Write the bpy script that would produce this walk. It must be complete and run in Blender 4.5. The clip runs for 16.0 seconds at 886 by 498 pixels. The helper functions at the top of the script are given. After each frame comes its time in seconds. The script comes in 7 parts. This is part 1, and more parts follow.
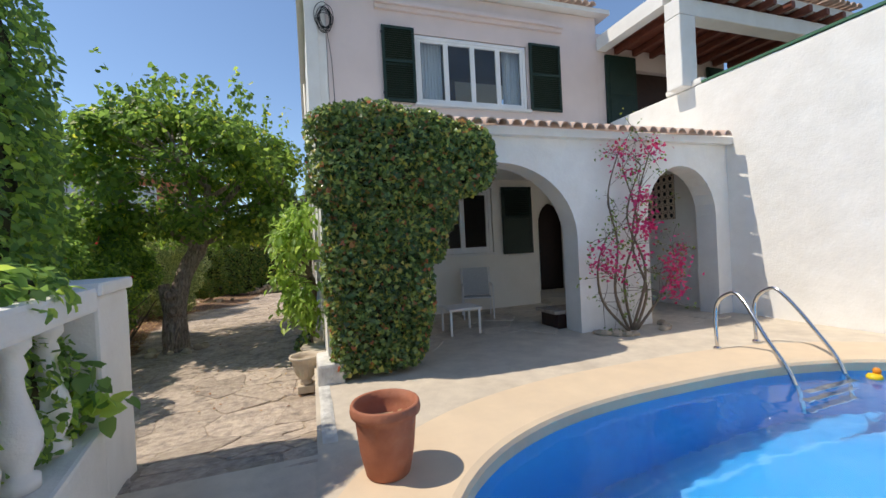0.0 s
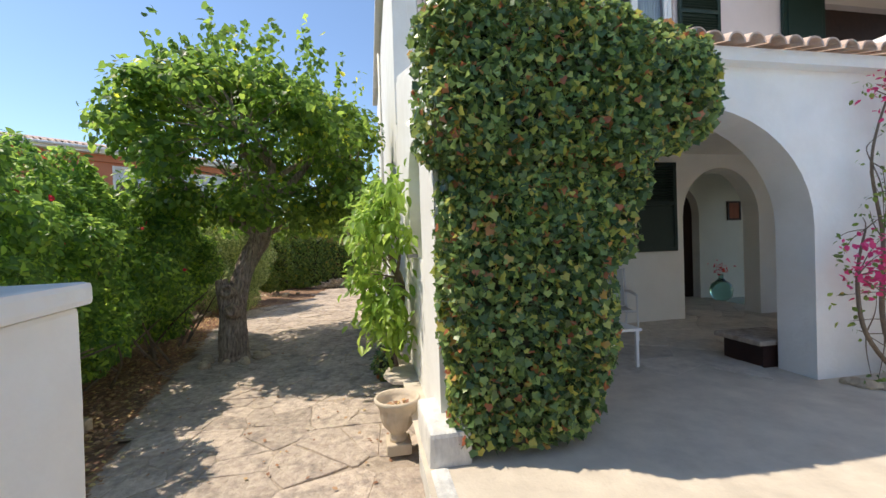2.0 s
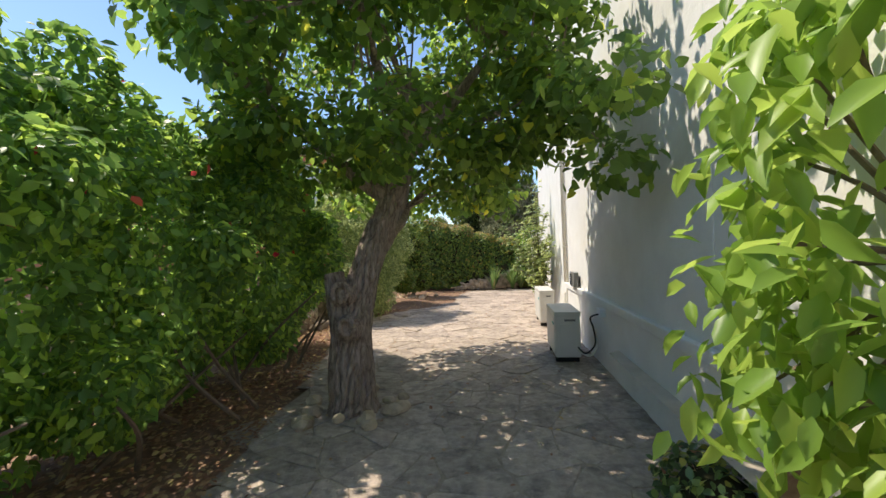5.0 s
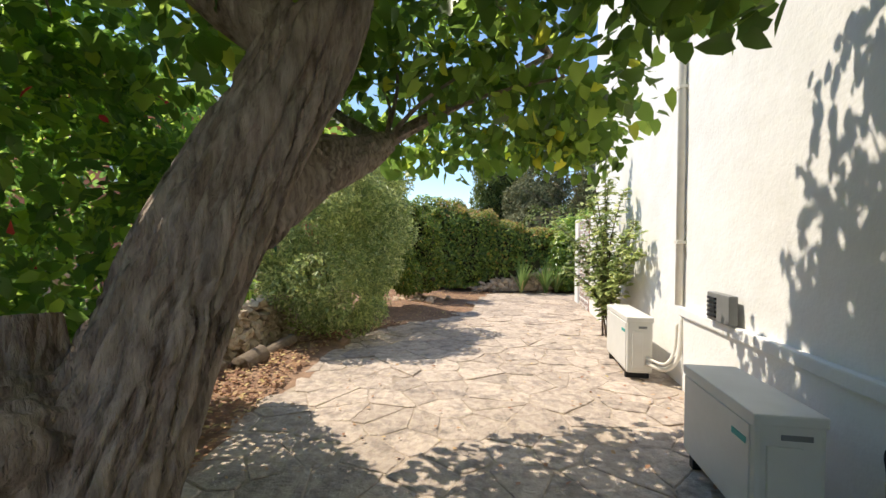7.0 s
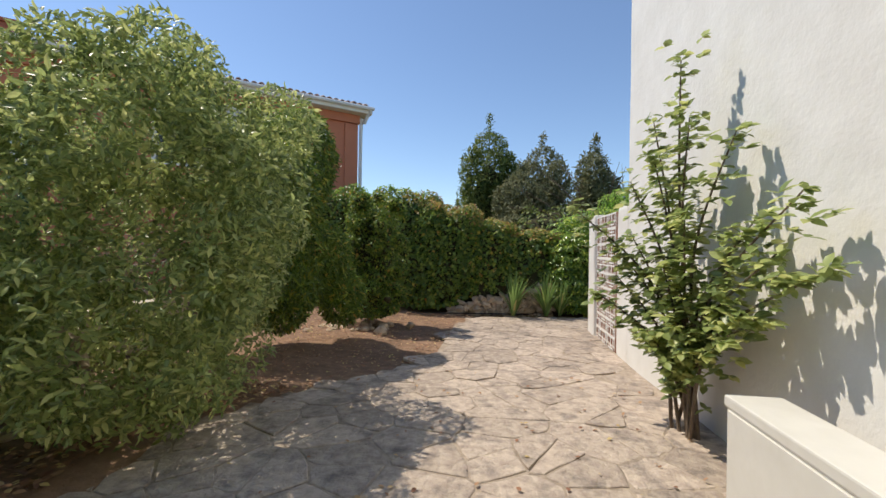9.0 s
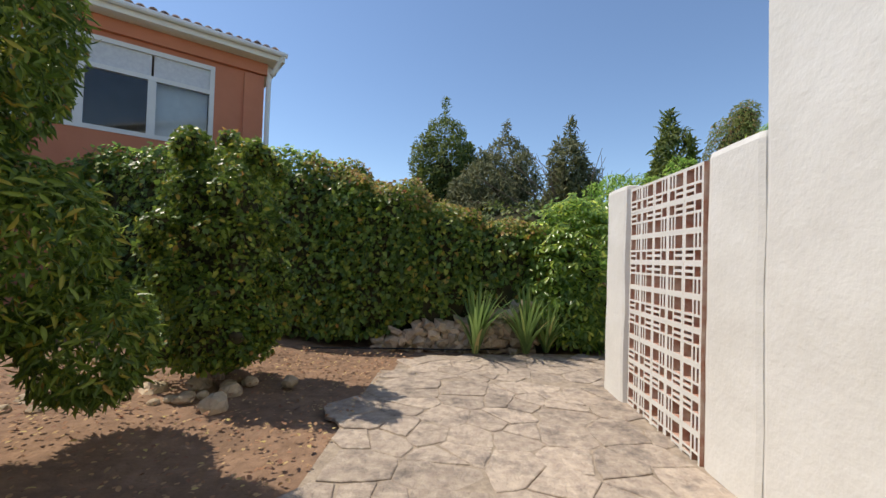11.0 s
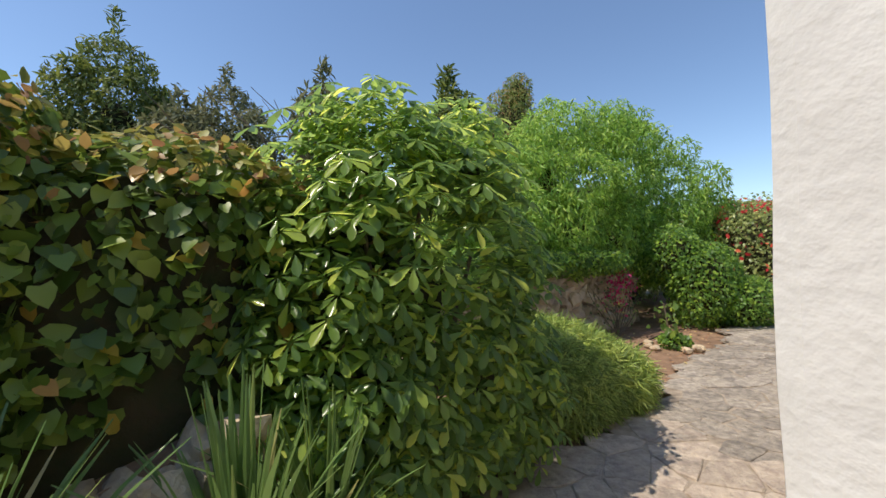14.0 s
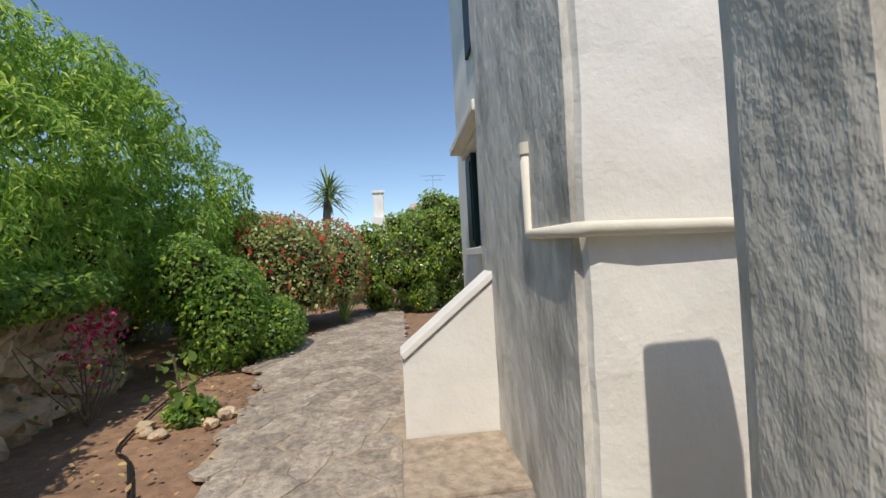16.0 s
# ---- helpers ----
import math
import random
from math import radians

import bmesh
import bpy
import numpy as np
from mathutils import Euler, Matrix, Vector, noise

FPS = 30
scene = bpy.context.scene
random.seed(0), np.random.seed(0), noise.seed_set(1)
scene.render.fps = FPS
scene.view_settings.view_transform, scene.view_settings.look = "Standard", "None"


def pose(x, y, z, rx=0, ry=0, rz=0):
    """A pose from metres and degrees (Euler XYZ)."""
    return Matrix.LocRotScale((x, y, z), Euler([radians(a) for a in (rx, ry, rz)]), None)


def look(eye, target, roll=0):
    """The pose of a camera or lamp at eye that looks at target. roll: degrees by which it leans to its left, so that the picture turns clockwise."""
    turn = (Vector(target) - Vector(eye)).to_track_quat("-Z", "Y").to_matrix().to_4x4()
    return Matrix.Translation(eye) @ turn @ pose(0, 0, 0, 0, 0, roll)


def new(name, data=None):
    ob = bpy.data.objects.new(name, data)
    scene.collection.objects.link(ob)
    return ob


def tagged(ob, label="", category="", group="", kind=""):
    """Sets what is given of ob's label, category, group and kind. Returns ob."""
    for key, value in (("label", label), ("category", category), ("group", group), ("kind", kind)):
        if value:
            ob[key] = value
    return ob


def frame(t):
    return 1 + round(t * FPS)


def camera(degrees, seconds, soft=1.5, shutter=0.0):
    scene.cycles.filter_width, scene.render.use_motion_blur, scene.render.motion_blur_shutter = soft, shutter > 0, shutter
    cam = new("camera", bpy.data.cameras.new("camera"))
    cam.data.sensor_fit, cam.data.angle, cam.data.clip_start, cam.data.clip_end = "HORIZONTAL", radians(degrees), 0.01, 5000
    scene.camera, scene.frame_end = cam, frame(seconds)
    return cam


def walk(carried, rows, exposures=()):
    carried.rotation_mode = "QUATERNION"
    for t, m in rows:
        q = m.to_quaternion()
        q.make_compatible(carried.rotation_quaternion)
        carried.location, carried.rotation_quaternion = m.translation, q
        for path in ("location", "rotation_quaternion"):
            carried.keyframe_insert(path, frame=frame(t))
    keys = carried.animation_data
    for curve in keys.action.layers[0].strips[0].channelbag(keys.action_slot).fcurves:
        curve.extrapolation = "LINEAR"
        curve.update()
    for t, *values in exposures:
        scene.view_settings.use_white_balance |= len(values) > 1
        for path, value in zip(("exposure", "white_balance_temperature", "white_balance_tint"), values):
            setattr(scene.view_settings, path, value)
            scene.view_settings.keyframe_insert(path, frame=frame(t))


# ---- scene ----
cam = camera(95.6, 16.0)
EXPOSURES = [(0, 0.33, 6950, 11), (1.0, 0.45, 6950, 11), (2.5, 0.75, 7050, 11), (3.5, 0.6, 7050, 11), (4.2, 0.5, 7000, 11), (6.3, 1.15, 6950, 11), (7.0, 0.88, 6950, 11), (8.2, 0.36, 6950, 11), (10.5, 0.3, 6950, 11), (12.5, 0.3, 6950, 11), (14.0, 0.42, 6950, 11), (15.0, 0.35, 6950, 11), (16.0, 0.2, 6950, 11)]
PATH = [
    (0, (-0.142, -0.291, 1.721), (0.488, 1.607, 1.701), -2.9),
    (0.5, (-0.321, 0.209, 1.735), (0.12, 2.159, 1.695), -2.6),
    (1, (-0.411, 0.706, 1.728), (-0.032, 2.67, 1.686), -2.2),
    (1.5, (-0.459, 1.153, 1.712), (-0.053, 3.111, 1.678), -2.1),
    (2, (-0.439, 1.63, 1.698), (-0.08, 3.597, 1.671), -1.9),
    (2.5, (-0.509, 2.146, 1.686), (-0.279, 4.132, 1.694), -1.8),
    (3, (-0.577, 2.706, 1.68), (-0.565, 4.705, 1.744), -2.0),
    (3.5, (-0.687, 3.2, 1.654), (-0.855, 5.192, 1.718), -2.6),
    (4, (-0.827, 3.651, 1.526), (-1.077, 5.635, 1.564), -3.0),
    (4.2, (-0.891, 3.848, 1.457), (-1.148, 5.831, 1.484), -2.9),
    (6.3, (-1.656, 6.793, 1.405), (-1.915, 8.776, 1.398), -0.4),
    (6.5, (-1.657, 7.063, 1.412), (-1.928, 9.045, 1.398), -0.3),
    (7, (-1.682, 7.806, 1.415), (-2.011, 9.778, 1.375), 0.3),
    (7.5, (-1.625, 8.511, 1.415), (-2.131, 10.446, 1.409), 0.4),
    (8, (-1.605, 9.228, 1.407), (-2.047, 11.179, 1.423), 1.0),
    (8.2, (-1.589, 9.527, 1.413), (-1.965, 11.491, 1.412), 1.1),
    (10.3, (-1.618, 13.037, 1.209), (-1.851, 15.024, 1.224), 1.0),
    (10.5, (-1.624, 13.341, 1.228), (-1.821, 15.331, 1.256), 1.4),
    (11, (-1.623, 14.112, 1.221), (-1.698, 16.11, 1.264), 1.7),
    (11.5, (-1.622, 14.87, 1.227), (-1.547, 16.869, 1.267), 1.1),
    (12, (-1.556, 15.627, 1.233), (-1.33, 17.614, 1.271), 0.3),
    (12.5, (-1.472, 16.342, 1.232), (-1.083, 18.304, 1.265), -0.1),
    (13, (-1.316, 16.989, 1.241), (-0.745, 18.905, 1.272), -0.8),
    (13.5, (-1.108, 17.596, 1.238), (-0.307, 19.428, 1.279), -0.8),
    (14, (-0.825, 18.164, 1.24), (0.267, 19.839, 1.293), -1.3),
    (14.5, (-0.45, 18.638, 1.266), (0.972, 20.043, 1.324), -1.6),
    (15, (0.037, 18.945, 1.277), (1.767, 19.946, 1.338), -2.2),
    (15.5, (0.576, 19.123, 1.292), (2.524, 19.573, 1.347), -2.8),
    (16, (1.087, 19.205, 1.277), (3.075, 18.995, 1.326), -3.0),
]
walk(cam, [(t, look(eye, target, roll)) for t, eye, target, roll in PATH], EXPOSURES)


# ---- world, sun, exposure ----
SUN_WAY = Vector((0.58, -0.13, -1.0)).normalized()
world = bpy.data.worlds.new("sky")
scene.world = world
world.use_nodes = True
wn = world.node_tree.nodes
sky = wn.new("ShaderNodeTexSky")
sky.sky_type = "NISHITA"
sky.sun_disc = False
sky.sun_elevation = math.asin(-SUN_WAY.z)
sky.sun_rotation = math.atan2(-SUN_WAY.x, -SUN_WAY.y)
sky.air_density, sky.dust_density, sky.ozone_density = 1.0, 0.15, 5.0
wn["Background"].inputs["Strength"].default_value = 0.14
world.node_tree.links.new(sky.outputs["Color"], wn["Background"].inputs["Color"])
sun = new("sun", bpy.data.lights.new("sun", "SUN"))
sun.data.energy, sun.data.angle, sun.data.color = 3.3, radians(0.55), (1.0, 0.94, 0.84)
sun.rotation_mode = "QUATERNION"
sun.rotation_quaternion = SUN_WAY.to_track_quat("-Z", "Y")

# ---- materials ----
def mat(name, a, b, scale=6.0, rough=0.8, bump=0.2, fine=60.0, metal=0.0, stain=None, stain_scale=0.9, stain_amount=0.5, per_object=0.0, spec=0.3, stretch=None):
    """Two-scale mottled surface: a and b mixed by noise, fine grain in relief, broad stains, a shift from object to object."""
    m = bpy.data.materials.new(name)
    m.use_nodes = True
    n, l = m.node_tree.nodes, m.node_tree.links
    p = n["Principled BSDF"]
    p.inputs["Roughness"].default_value, p.inputs["Metallic"].default_value = rough, metal
    p.inputs["Specular IOR Level"].default_value = spec
    g = n.new("ShaderNodeNewGeometry")
    place = g.outputs["Position"]
    if stretch:
        v = n.new("ShaderNodeVectorMath")
        v.operation = "MULTIPLY"
        v.inputs[1].default_value = stretch
        l.new(place, v.inputs[0])
        place = v.outputs["Vector"]
    def tex(s, detail=5.0, r=0.6):
        t = n.new("ShaderNodeTexNoise")
        t.inputs["Scale"].default_value, t.inputs["Detail"].default_value, t.inputs["Roughness"].default_value = s, detail, r
        l.new(place, t.inputs["Vector"])
        return t
    def ramp(src, lo, hi):
        r = n.new("ShaderNodeMapRange")
        r.inputs["From Min"].default_value, r.inputs["From Max"].default_value = lo, hi
        l.new(src, r.inputs["Value"])
        return r.outputs["Result"]
    def mix(fac, c1, c2):
        x = n.new("ShaderNodeMix")
        x.data_type = "RGBA"
        l.new(fac, x.inputs["Factor"])
        for s, c in (("A", c1), ("B", c2)):
            sock = [i for i in x.inputs if i.name == s and i.type == "RGBA"][0]
            if isinstance(c, tuple):
                sock.default_value = (*c, 1)
            else:
                l.new(c, sock)
        return [o for o in x.outputs if o.type == "RGBA"][0]
    t1, t2 = tex(scale), tex(fine, 3.0)
    col = mix(ramp(t1.outputs["Fac"], 0.32, 0.68), a, b)
    if stain:
        s = tex(stain_scale, 6.0, 0.68)
        f = ramp(s.outputs["Fac"], 0.5, 0.5 + 0.28 / max(stain_amount, 0.05))
        col = mix(f, col, stain)
    if per_object:
        o = n.new("ShaderNodeObjectInfo")
        h = n.new("ShaderNodeHueSaturation")
        h.inputs["Saturation"].default_value = 1.0
        r = n.new("ShaderNodeMapRange")
        r.inputs["To Min"].default_value, r.inputs["To Max"].default_value = 1 - per_object, 1 + per_object
        l.new(o.outputs["Random"], r.inputs["Value"])
        l.new(r.outputs["Result"], h.inputs["Value"])
        l.new(col, h.inputs["Color"])
        col = h.outputs["Color"]
    l.new(col, p.inputs["Base Color"])
    if bump:
        bm1, bm2 = n.new("ShaderNodeBump"), n.new("ShaderNodeBump")
        bm1.inputs["Strength"].default_value, bm1.inputs["Distance"].default_value = min(1.0, bump), 0.03
        bm2.inputs["Strength"].default_value, bm2.inputs["Distance"].default_value = min(1.0, bump), 0.006
        l.new(t1.outputs["Fac"], bm1.inputs["Height"])
        l.new(t2.outputs["Fac"], bm2.inputs["Height"])
        l.new(bm1.outputs["Normal"], bm2.inputs["Normal"])
        l.new(bm2.outputs["Normal"], p.inputs["Normal"])
    return m


def leafmat(name, colours, rough=0.45, glow=0.35):
    """Leaves: a colour for each leaf, light through the blade, slight gloss."""
    m = bpy.data.materials.new(name)
    m.use_nodes = True
    n, l = m.node_tree.nodes, m.node_tree.links
    p = n["Principled BSDF"]
    p.inputs["Roughness"].default_value = rough
    p.inputs["Specular IOR Level"].default_value = 0.45
    g = n.new("ShaderNodeNewGeometry")
    r = n.new("ShaderNodeValToRGB")
    while len(r.color_ramp.elements) < len(colours):
        r.color_ramp.elements.new(0.5)
    for i, (pos, c) in enumerate(colours):
        r.color_ramp.elements[i].position = pos
        r.color_ramp.elements[i].color = (*c, 1)
    l.new(g.outputs["Random Per Island"], r.inputs["Fac"])
    l.new(r.outputs["Color"], p.inputs["Base Color"])
    tr = n.new("ShaderNodeBsdfTranslucent")
    h = n.new("ShaderNodeHueSaturation")
    h.inputs["Hue"].default_value, h.inputs["Saturation"].default_value, h.inputs["Value"].default_value = 0.488, 0.97, 1.85
    l.new(r.outputs["Color"], h.inputs["Color"])
    l.new(h.outputs["Color"], tr.inputs["Color"])
    x = n.new("ShaderNodeMixShader")
    x.inputs["Fac"].default_value = glow
    l.new(p.outputs["BSDF"], x.inputs[1])
    l.new(tr.outputs["BSDF"], x.inputs[2])
    l.new(x.outputs["Shader"], n["Material Output"].inputs["Surface"])
    return m


WHITE = mat("white limewash", (0.83, 0.815, 0.775), (0.76, 0.74, 0.695), 2.6, 0.85, 0.5, 30, stain=(0.68, 0.64, 0.57), stain_scale=0.7, stain_amount=0.35)
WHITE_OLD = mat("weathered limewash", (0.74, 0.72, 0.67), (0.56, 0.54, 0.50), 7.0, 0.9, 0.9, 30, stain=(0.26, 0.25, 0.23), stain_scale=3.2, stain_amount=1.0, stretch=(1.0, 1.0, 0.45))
PINK = mat("pale pink render", (0.74, 0.62, 0.58), (0.69, 0.58, 0.54), 1.6, 0.85, 0.3, 40)
CREAM = mat("cream painted render", (0.86, 0.83, 0.75), (0.81, 0.78, 0.70), 2.0, 0.85, 0.25, 40)
FLAG = mat("buff flagstone", (0.57, 0.475, 0.38), (0.36, 0.285, 0.235), 13.0, 0.88, 1.0, 70, stain=(0.19, 0.16, 0.14), stain_scale=5.0, stain_amount=1.3, per_object=0.15)
FLAGGREY = mat("lichened grey stone", (0.50, 0.43, 0.355), (0.25, 0.215, 0.185), 17.0, 0.92, 1.0, 60, stain=(0.13, 0.12, 0.11), stain_scale=6.0, stain_amount=0.8, per_object=0.22)
FLAGPALE = mat("pale porch stone", (0.68, 0.60, 0.49), (0.54, 0.46, 0.37), 9.0, 0.8, 0.6, 60, stain=(0.40, 0.34, 0.28), stain_scale=4.0, stain_amount=0.8, per_object=0.12)
MORTAR = mat("sandy mortar", (0.46, 0.375, 0.29), (0.31, 0.25, 0.195), 12.0, 0.95, 0.9, 60, stain=(0.15, 0.12, 0.095), stain_scale=3.0, stain_amount=0.7)
CONCRETE = mat("buff concrete", (0.63, 0.55, 0.44), (0.51, 0.44, 0.355), 4.0, 0.85, 0.5, 50, stain=(0.36, 0.30, 0.24), stain_scale=1.6, stain_amount=0.6)
DECK = mat("smooth tan pool coping", (0.68, 0.54, 0.38), (0.62, 0.49, 0.35), 3.0, 0.7, 0.1, 80, stain=(0.52, 0.42, 0.31), stain_scale=1.1, stain_amount=0.3)
SOIL = mat("red brown soil", (0.34, 0.215, 0.14), (0.21, 0.13, 0.085), 8.0, 0.95, 0.9, 50, stain=(0.14, 0.09, 0.06), stain_scale=1.4, stain_amount=0.7)
GROUND = mat("dry field earth", (0.20, 0.16, 0.10), (0.13, 0.13, 0.06), 0.6, 0.95, 0.4, 8)
ROCK = mat("limestone rock", (0.60, 0.48, 0.34), (0.40, 0.31, 0.215), 6.0, 0.9, 0.9, 40, stain=(0.18, 0.14, 0.11), stain_scale=3.0, stain_amount=0.6, per_object=0.2)
BARK = mat("furrowed bark", (0.50, 0.39, 0.31), (0.15, 0.105, 0.08), 34.0, 0.95, 1.0, 90, stain=(0.50, 0.43, 0.36), stain_scale=9.0, stain_amount=0.6, stretch=(1.0, 1.0, 0.22))
TWIG = mat("grey brown twig", (0.22, 0.17, 0.12), (0.15, 0.11, 0.08), 20.0, 0.9, 0.4, 80)
TERRACOTTA = mat("terracotta", (0.40, 0.15, 0.085), (0.32, 0.115, 0.065), 9.0, 0.75, 0.2, 70, stain=(0.55, 0.32, 0.22), stain_scale=4.0, stain_amount=0.3)
ROOFTILE = mat("weathered roof tile", (0.60, 0.42, 0.33), (0.50, 0.40, 0.34), 9.0, 0.85, 0.4, 60, stain=(0.36, 0.30, 0.27), stain_scale=5.0, stain_amount=0.5, per_object=0.15)
CASTSTONE = mat("cast stone", (0.60, 0.50, 0.38), (0.50, 0.42, 0.32), 12.0, 0.85, 0.4, 70)
GREEN_SHUTTER = mat("dark green paint", (0.012, 0.03, 0.022), (0.018, 0.036, 0.027), 5.0, 0.5, 0.08, 60)
DARKWOOD = mat("dark brown wood", (0.045, 0.018, 0.012), (0.03, 0.013, 0.01), 8.0, 0.5, 0.2, 60)
REDWOOD = mat("stained beam", (0.20, 0.06, 0.035), (0.14, 0.045, 0.03), 10.0, 0.6, 0.2, 60)
PVC = mat("white plastic", (0.80, 0.80, 0.78), (0.76, 0.76, 0.74), 4.0, 0.4, 0.03, 60)
PIPEWHITE = mat("painted pipe", (0.76, 0.72, 0.63), (0.68, 0.64, 0.55), 8.0, 0.6, 0.2, 60)
ACWHITE = mat("aged white sheet metal", (0.70, 0.68, 0.62), (0.64, 0.62, 0.56), 4.0, 0.45, 0.05, 60, stain=(0.52, 0.48, 0.40), stain_scale=3.0, stain_amount=0.3)
ACGREY = mat("grey plastic", (0.22, 0.22, 0.21), (0.18, 0.18, 0.17), 6.0, 0.5, 0.05, 60)
TEAL = mat("teal print", (0.04, 0.36, 0.32), (0.03, 0.32, 0.28), 6.0, 0.5, 0.0)
BLACK = mat("black rubber", (0.015, 0.015, 0.016), (0.022, 0.022, 0.022), 6.0, 0.6, 0.1, 60)
STEEL = mat("polished steel", (0.62, 0.62, 0.62), (0.56, 0.56, 0.57), 3.0, 0.16, 0.0, metal=1.0)
ORANGE = mat("orange render", (0.62, 0.24, 0.14), (0.56, 0.21, 0.12), 1.5, 0.85, 0.2, 40)
CURTAIN = mat("white voile", (0.72, 0.74, 0.76), (0.6, 0.62, 0.66), 12.0, 0.9, 0.2, 60)
FABRIC = mat("pale grey sling fabric", (0.52, 0.53, 0.52), (0.46, 0.47, 0.46), 30.0, 0.8, 0.2, 200)
GREENTRIM = mat("green edge paint", (0.06, 0.17, 0.10), (0.05, 0.14, 0.08), 6.0, 0.6, 0.1, 60)
# Dark wall colour stands for the dim light indoors.
ROOM = mat("room wall, dimness in colour", (0.30, 0.27, 0.24), (0.25, 0.22, 0.20), 2.0, 0.9, 0.1, 40)
REDCLAY = mat("red brick clay", (0.42, 0.15, 0.09), (0.33, 0.11, 0.07), 9.0, 0.85, 0.3, 60)
LATTICECLAY = mat("chalky clay inside", (0.66, 0.52, 0.43), (0.45, 0.20, 0.13), 9.0, 0.85, 0.3, 60, stain=(0.40, 0.13, 0.08), stain_scale=6.0, stain_amount=0.5)
DRYLEAF = leafmat("dry leaves", [(0.0, (0.24, 0.12, 0.075)), (0.45, (0.36, 0.20, 0.11)), (0.8, (0.48, 0.32, 0.17)), (1.0, (0.55, 0.44, 0.17))], 0.8, 0.15)
IVY = leafmat("ivy leaves", [(0.0, (0.045, 0.085, 0.032)), (0.45, (0.115, 0.195, 0.064)), (0.8, (0.31, 0.41, 0.11)), (0.93, (0.52, 0.48, 0.10)), (0.97, (0.46, 0.18, 0.08)), (1.0, (0.40, 0.13, 0.06))], 0.30, 0.28)
TREELEAF = leafmat("mulberry leaves", [(0.0, (0.070, 0.135, 0.028)), (0.6, (0.135, 0.240, 0.042)), (0.95, (0.25, 0.37, 0.06)), (1.0, (0.62, 0.60, 0.05))], 0.40, 0.6)
PEACH = leafmat("peach leaves", [(0.0, (0.15, 0.26, 0.045)), (0.6, (0.24, 0.385, 0.062)), (1.0, (0.36, 0.48, 0.09))], 0.4, 0.45)
VINE = leafmat("trumpet vine leaves", [(0.0, (0.085, 0.175, 0.045)), (0.6, (0.165, 0.30, 0.066)), (1.0, (0.40, 0.56, 0.085))], 0.42, 0.5)
HEDGE = leafmat("hedge leaves", [(0.0, (0.060, 0.110, 0.022)), (0.55, (0.125, 0.210, 0.034)), (0.9, (0.25, 0.330, 0.05)), (0.97, (0.42, 0.38, 0.06)), (1.0, (0.45, 0.25, 0.06))], 0.38, 0.30)
YELLOWGREEN = leafmat("yellowing creeper leaves", [(0.0, (0.17, 0.19, 0.045)), (0.45, (0.36, 0.34, 0.07)), (0.8, (0.42, 0.27, 0.08)), (1.0, (0.30, 0.14, 0.07))], 0.5, 0.3)
OLIVE = leafmat("grey green leaves", [(0.0, (0.15, 0.20, 0.07)), (0.6, (0.29, 0.36, 0.125)), (1.0, (0.53, 0.55, 0.22))], 0.36, 0.35)
SCHEF = leafmat("glossy umbrella leaves", [(0.0, (0.11, 0.195, 0.055)), (0.55, (0.19, 0.305, 0.075)), (0.88, (0.37, 0.49, 0.10)), (1.0, (0.60, 0.64, 0.12))], 0.20, 0.54)
BLADE = leafmat("sword leaves", [(0.0, (0.10, 0.175, 0.055)), (0.75, (0.18, 0.29, 0.085)), (0.92, (0.30, 0.36, 0.11)), (1.0, (0.50, 0.40, 0.19))], 0.34, 0.25)
NEEDLE = leafmat("juniper shoots", [(0.0, (0.15, 0.22, 0.055)), (0.6, (0.30, 0.40, 0.10)), (1.0, (0.56, 0.62, 0.18))], 0.5, 0.35)
CYPRESS = leafmat("cypress foliage", [(0.0, (0.06, 0.098, 0.026)), (0.6, (0.125, 0.175, 0.040)), (1.0, (0.25, 0.28, 0.06))], 0.6, 0.25)
GREYCYPRESS = leafmat("dusty conifer foliage", [(0.0, (0.10, 0.115, 0.055)), (0.6, (0.16, 0.175, 0.08)), (1.0, (0.27, 0.26, 0.13))], 0.7, 0.2)
RUSTLEAF = leafmat("rusty autumn leaves", [(0.0, (0.11, 0.17, 0.045)), (0.5, (0.20, 0.26, 0.06)), (0.85, (0.33, 0.28, 0.08)), (1.0, (0.38, 0.20, 0.08))], 0.6, 0.3)
DRYBRUSH = leafmat("dry scrub", [(0.0, (0.20, 0.14, 0.10)), (0.6, (0.32, 0.25, 0.18)), (0.9, (0.42, 0.36, 0.26)), (1.0, (0.24, 0.28, 0.12))], 0.8, 0.2)
BAMBOO = leafmat("feathery leaves", [(0.0, (0.135, 0.255, 0.045)), (0.6, (0.235, 0.410, 0.070)), (1.0, (0.44, 0.58, 0.11))], 0.45, 0.38)
# Near-black green and brown carry the shade deep in the foliage.
CORE = mat("twigs and old leaves, shade in colour", (0.035, 0.045, 0.018), (0.06, 0.045, 0.024), 9.0, 0.95, 0.6, 40)
PINKFLOWER = leafmat("magenta bracts", [(0.0, (0.50, 0.02, 0.10)), (0.6, (0.62, 0.035, 0.16)), (1.0, (0.70, 0.08, 0.22))], 0.6, 0.2)
REDFLOWER = leafmat("red flowers", [(0.0, (0.55, 0.02, 0.03)), (0.7, (0.68, 0.05, 0.05)), (1.0, (0.75, 0.18, 0.06))], 0.6, 0.35)


def glass(name, rough=0.02, tint=(0.9, 0.95, 0.95)):
    m = bpy.data.materials.new(name)
    m.use_nodes = True
    p = m.node_tree.nodes["Principled BSDF"]
    p.inputs["Base Color"].default_value = (*tint, 1)
    p.inputs["Transmission Weight"].default_value = 1.0
    p.inputs["Roughness"].default_value, p.inputs["IOR"].default_value = rough, 1.45
    return m


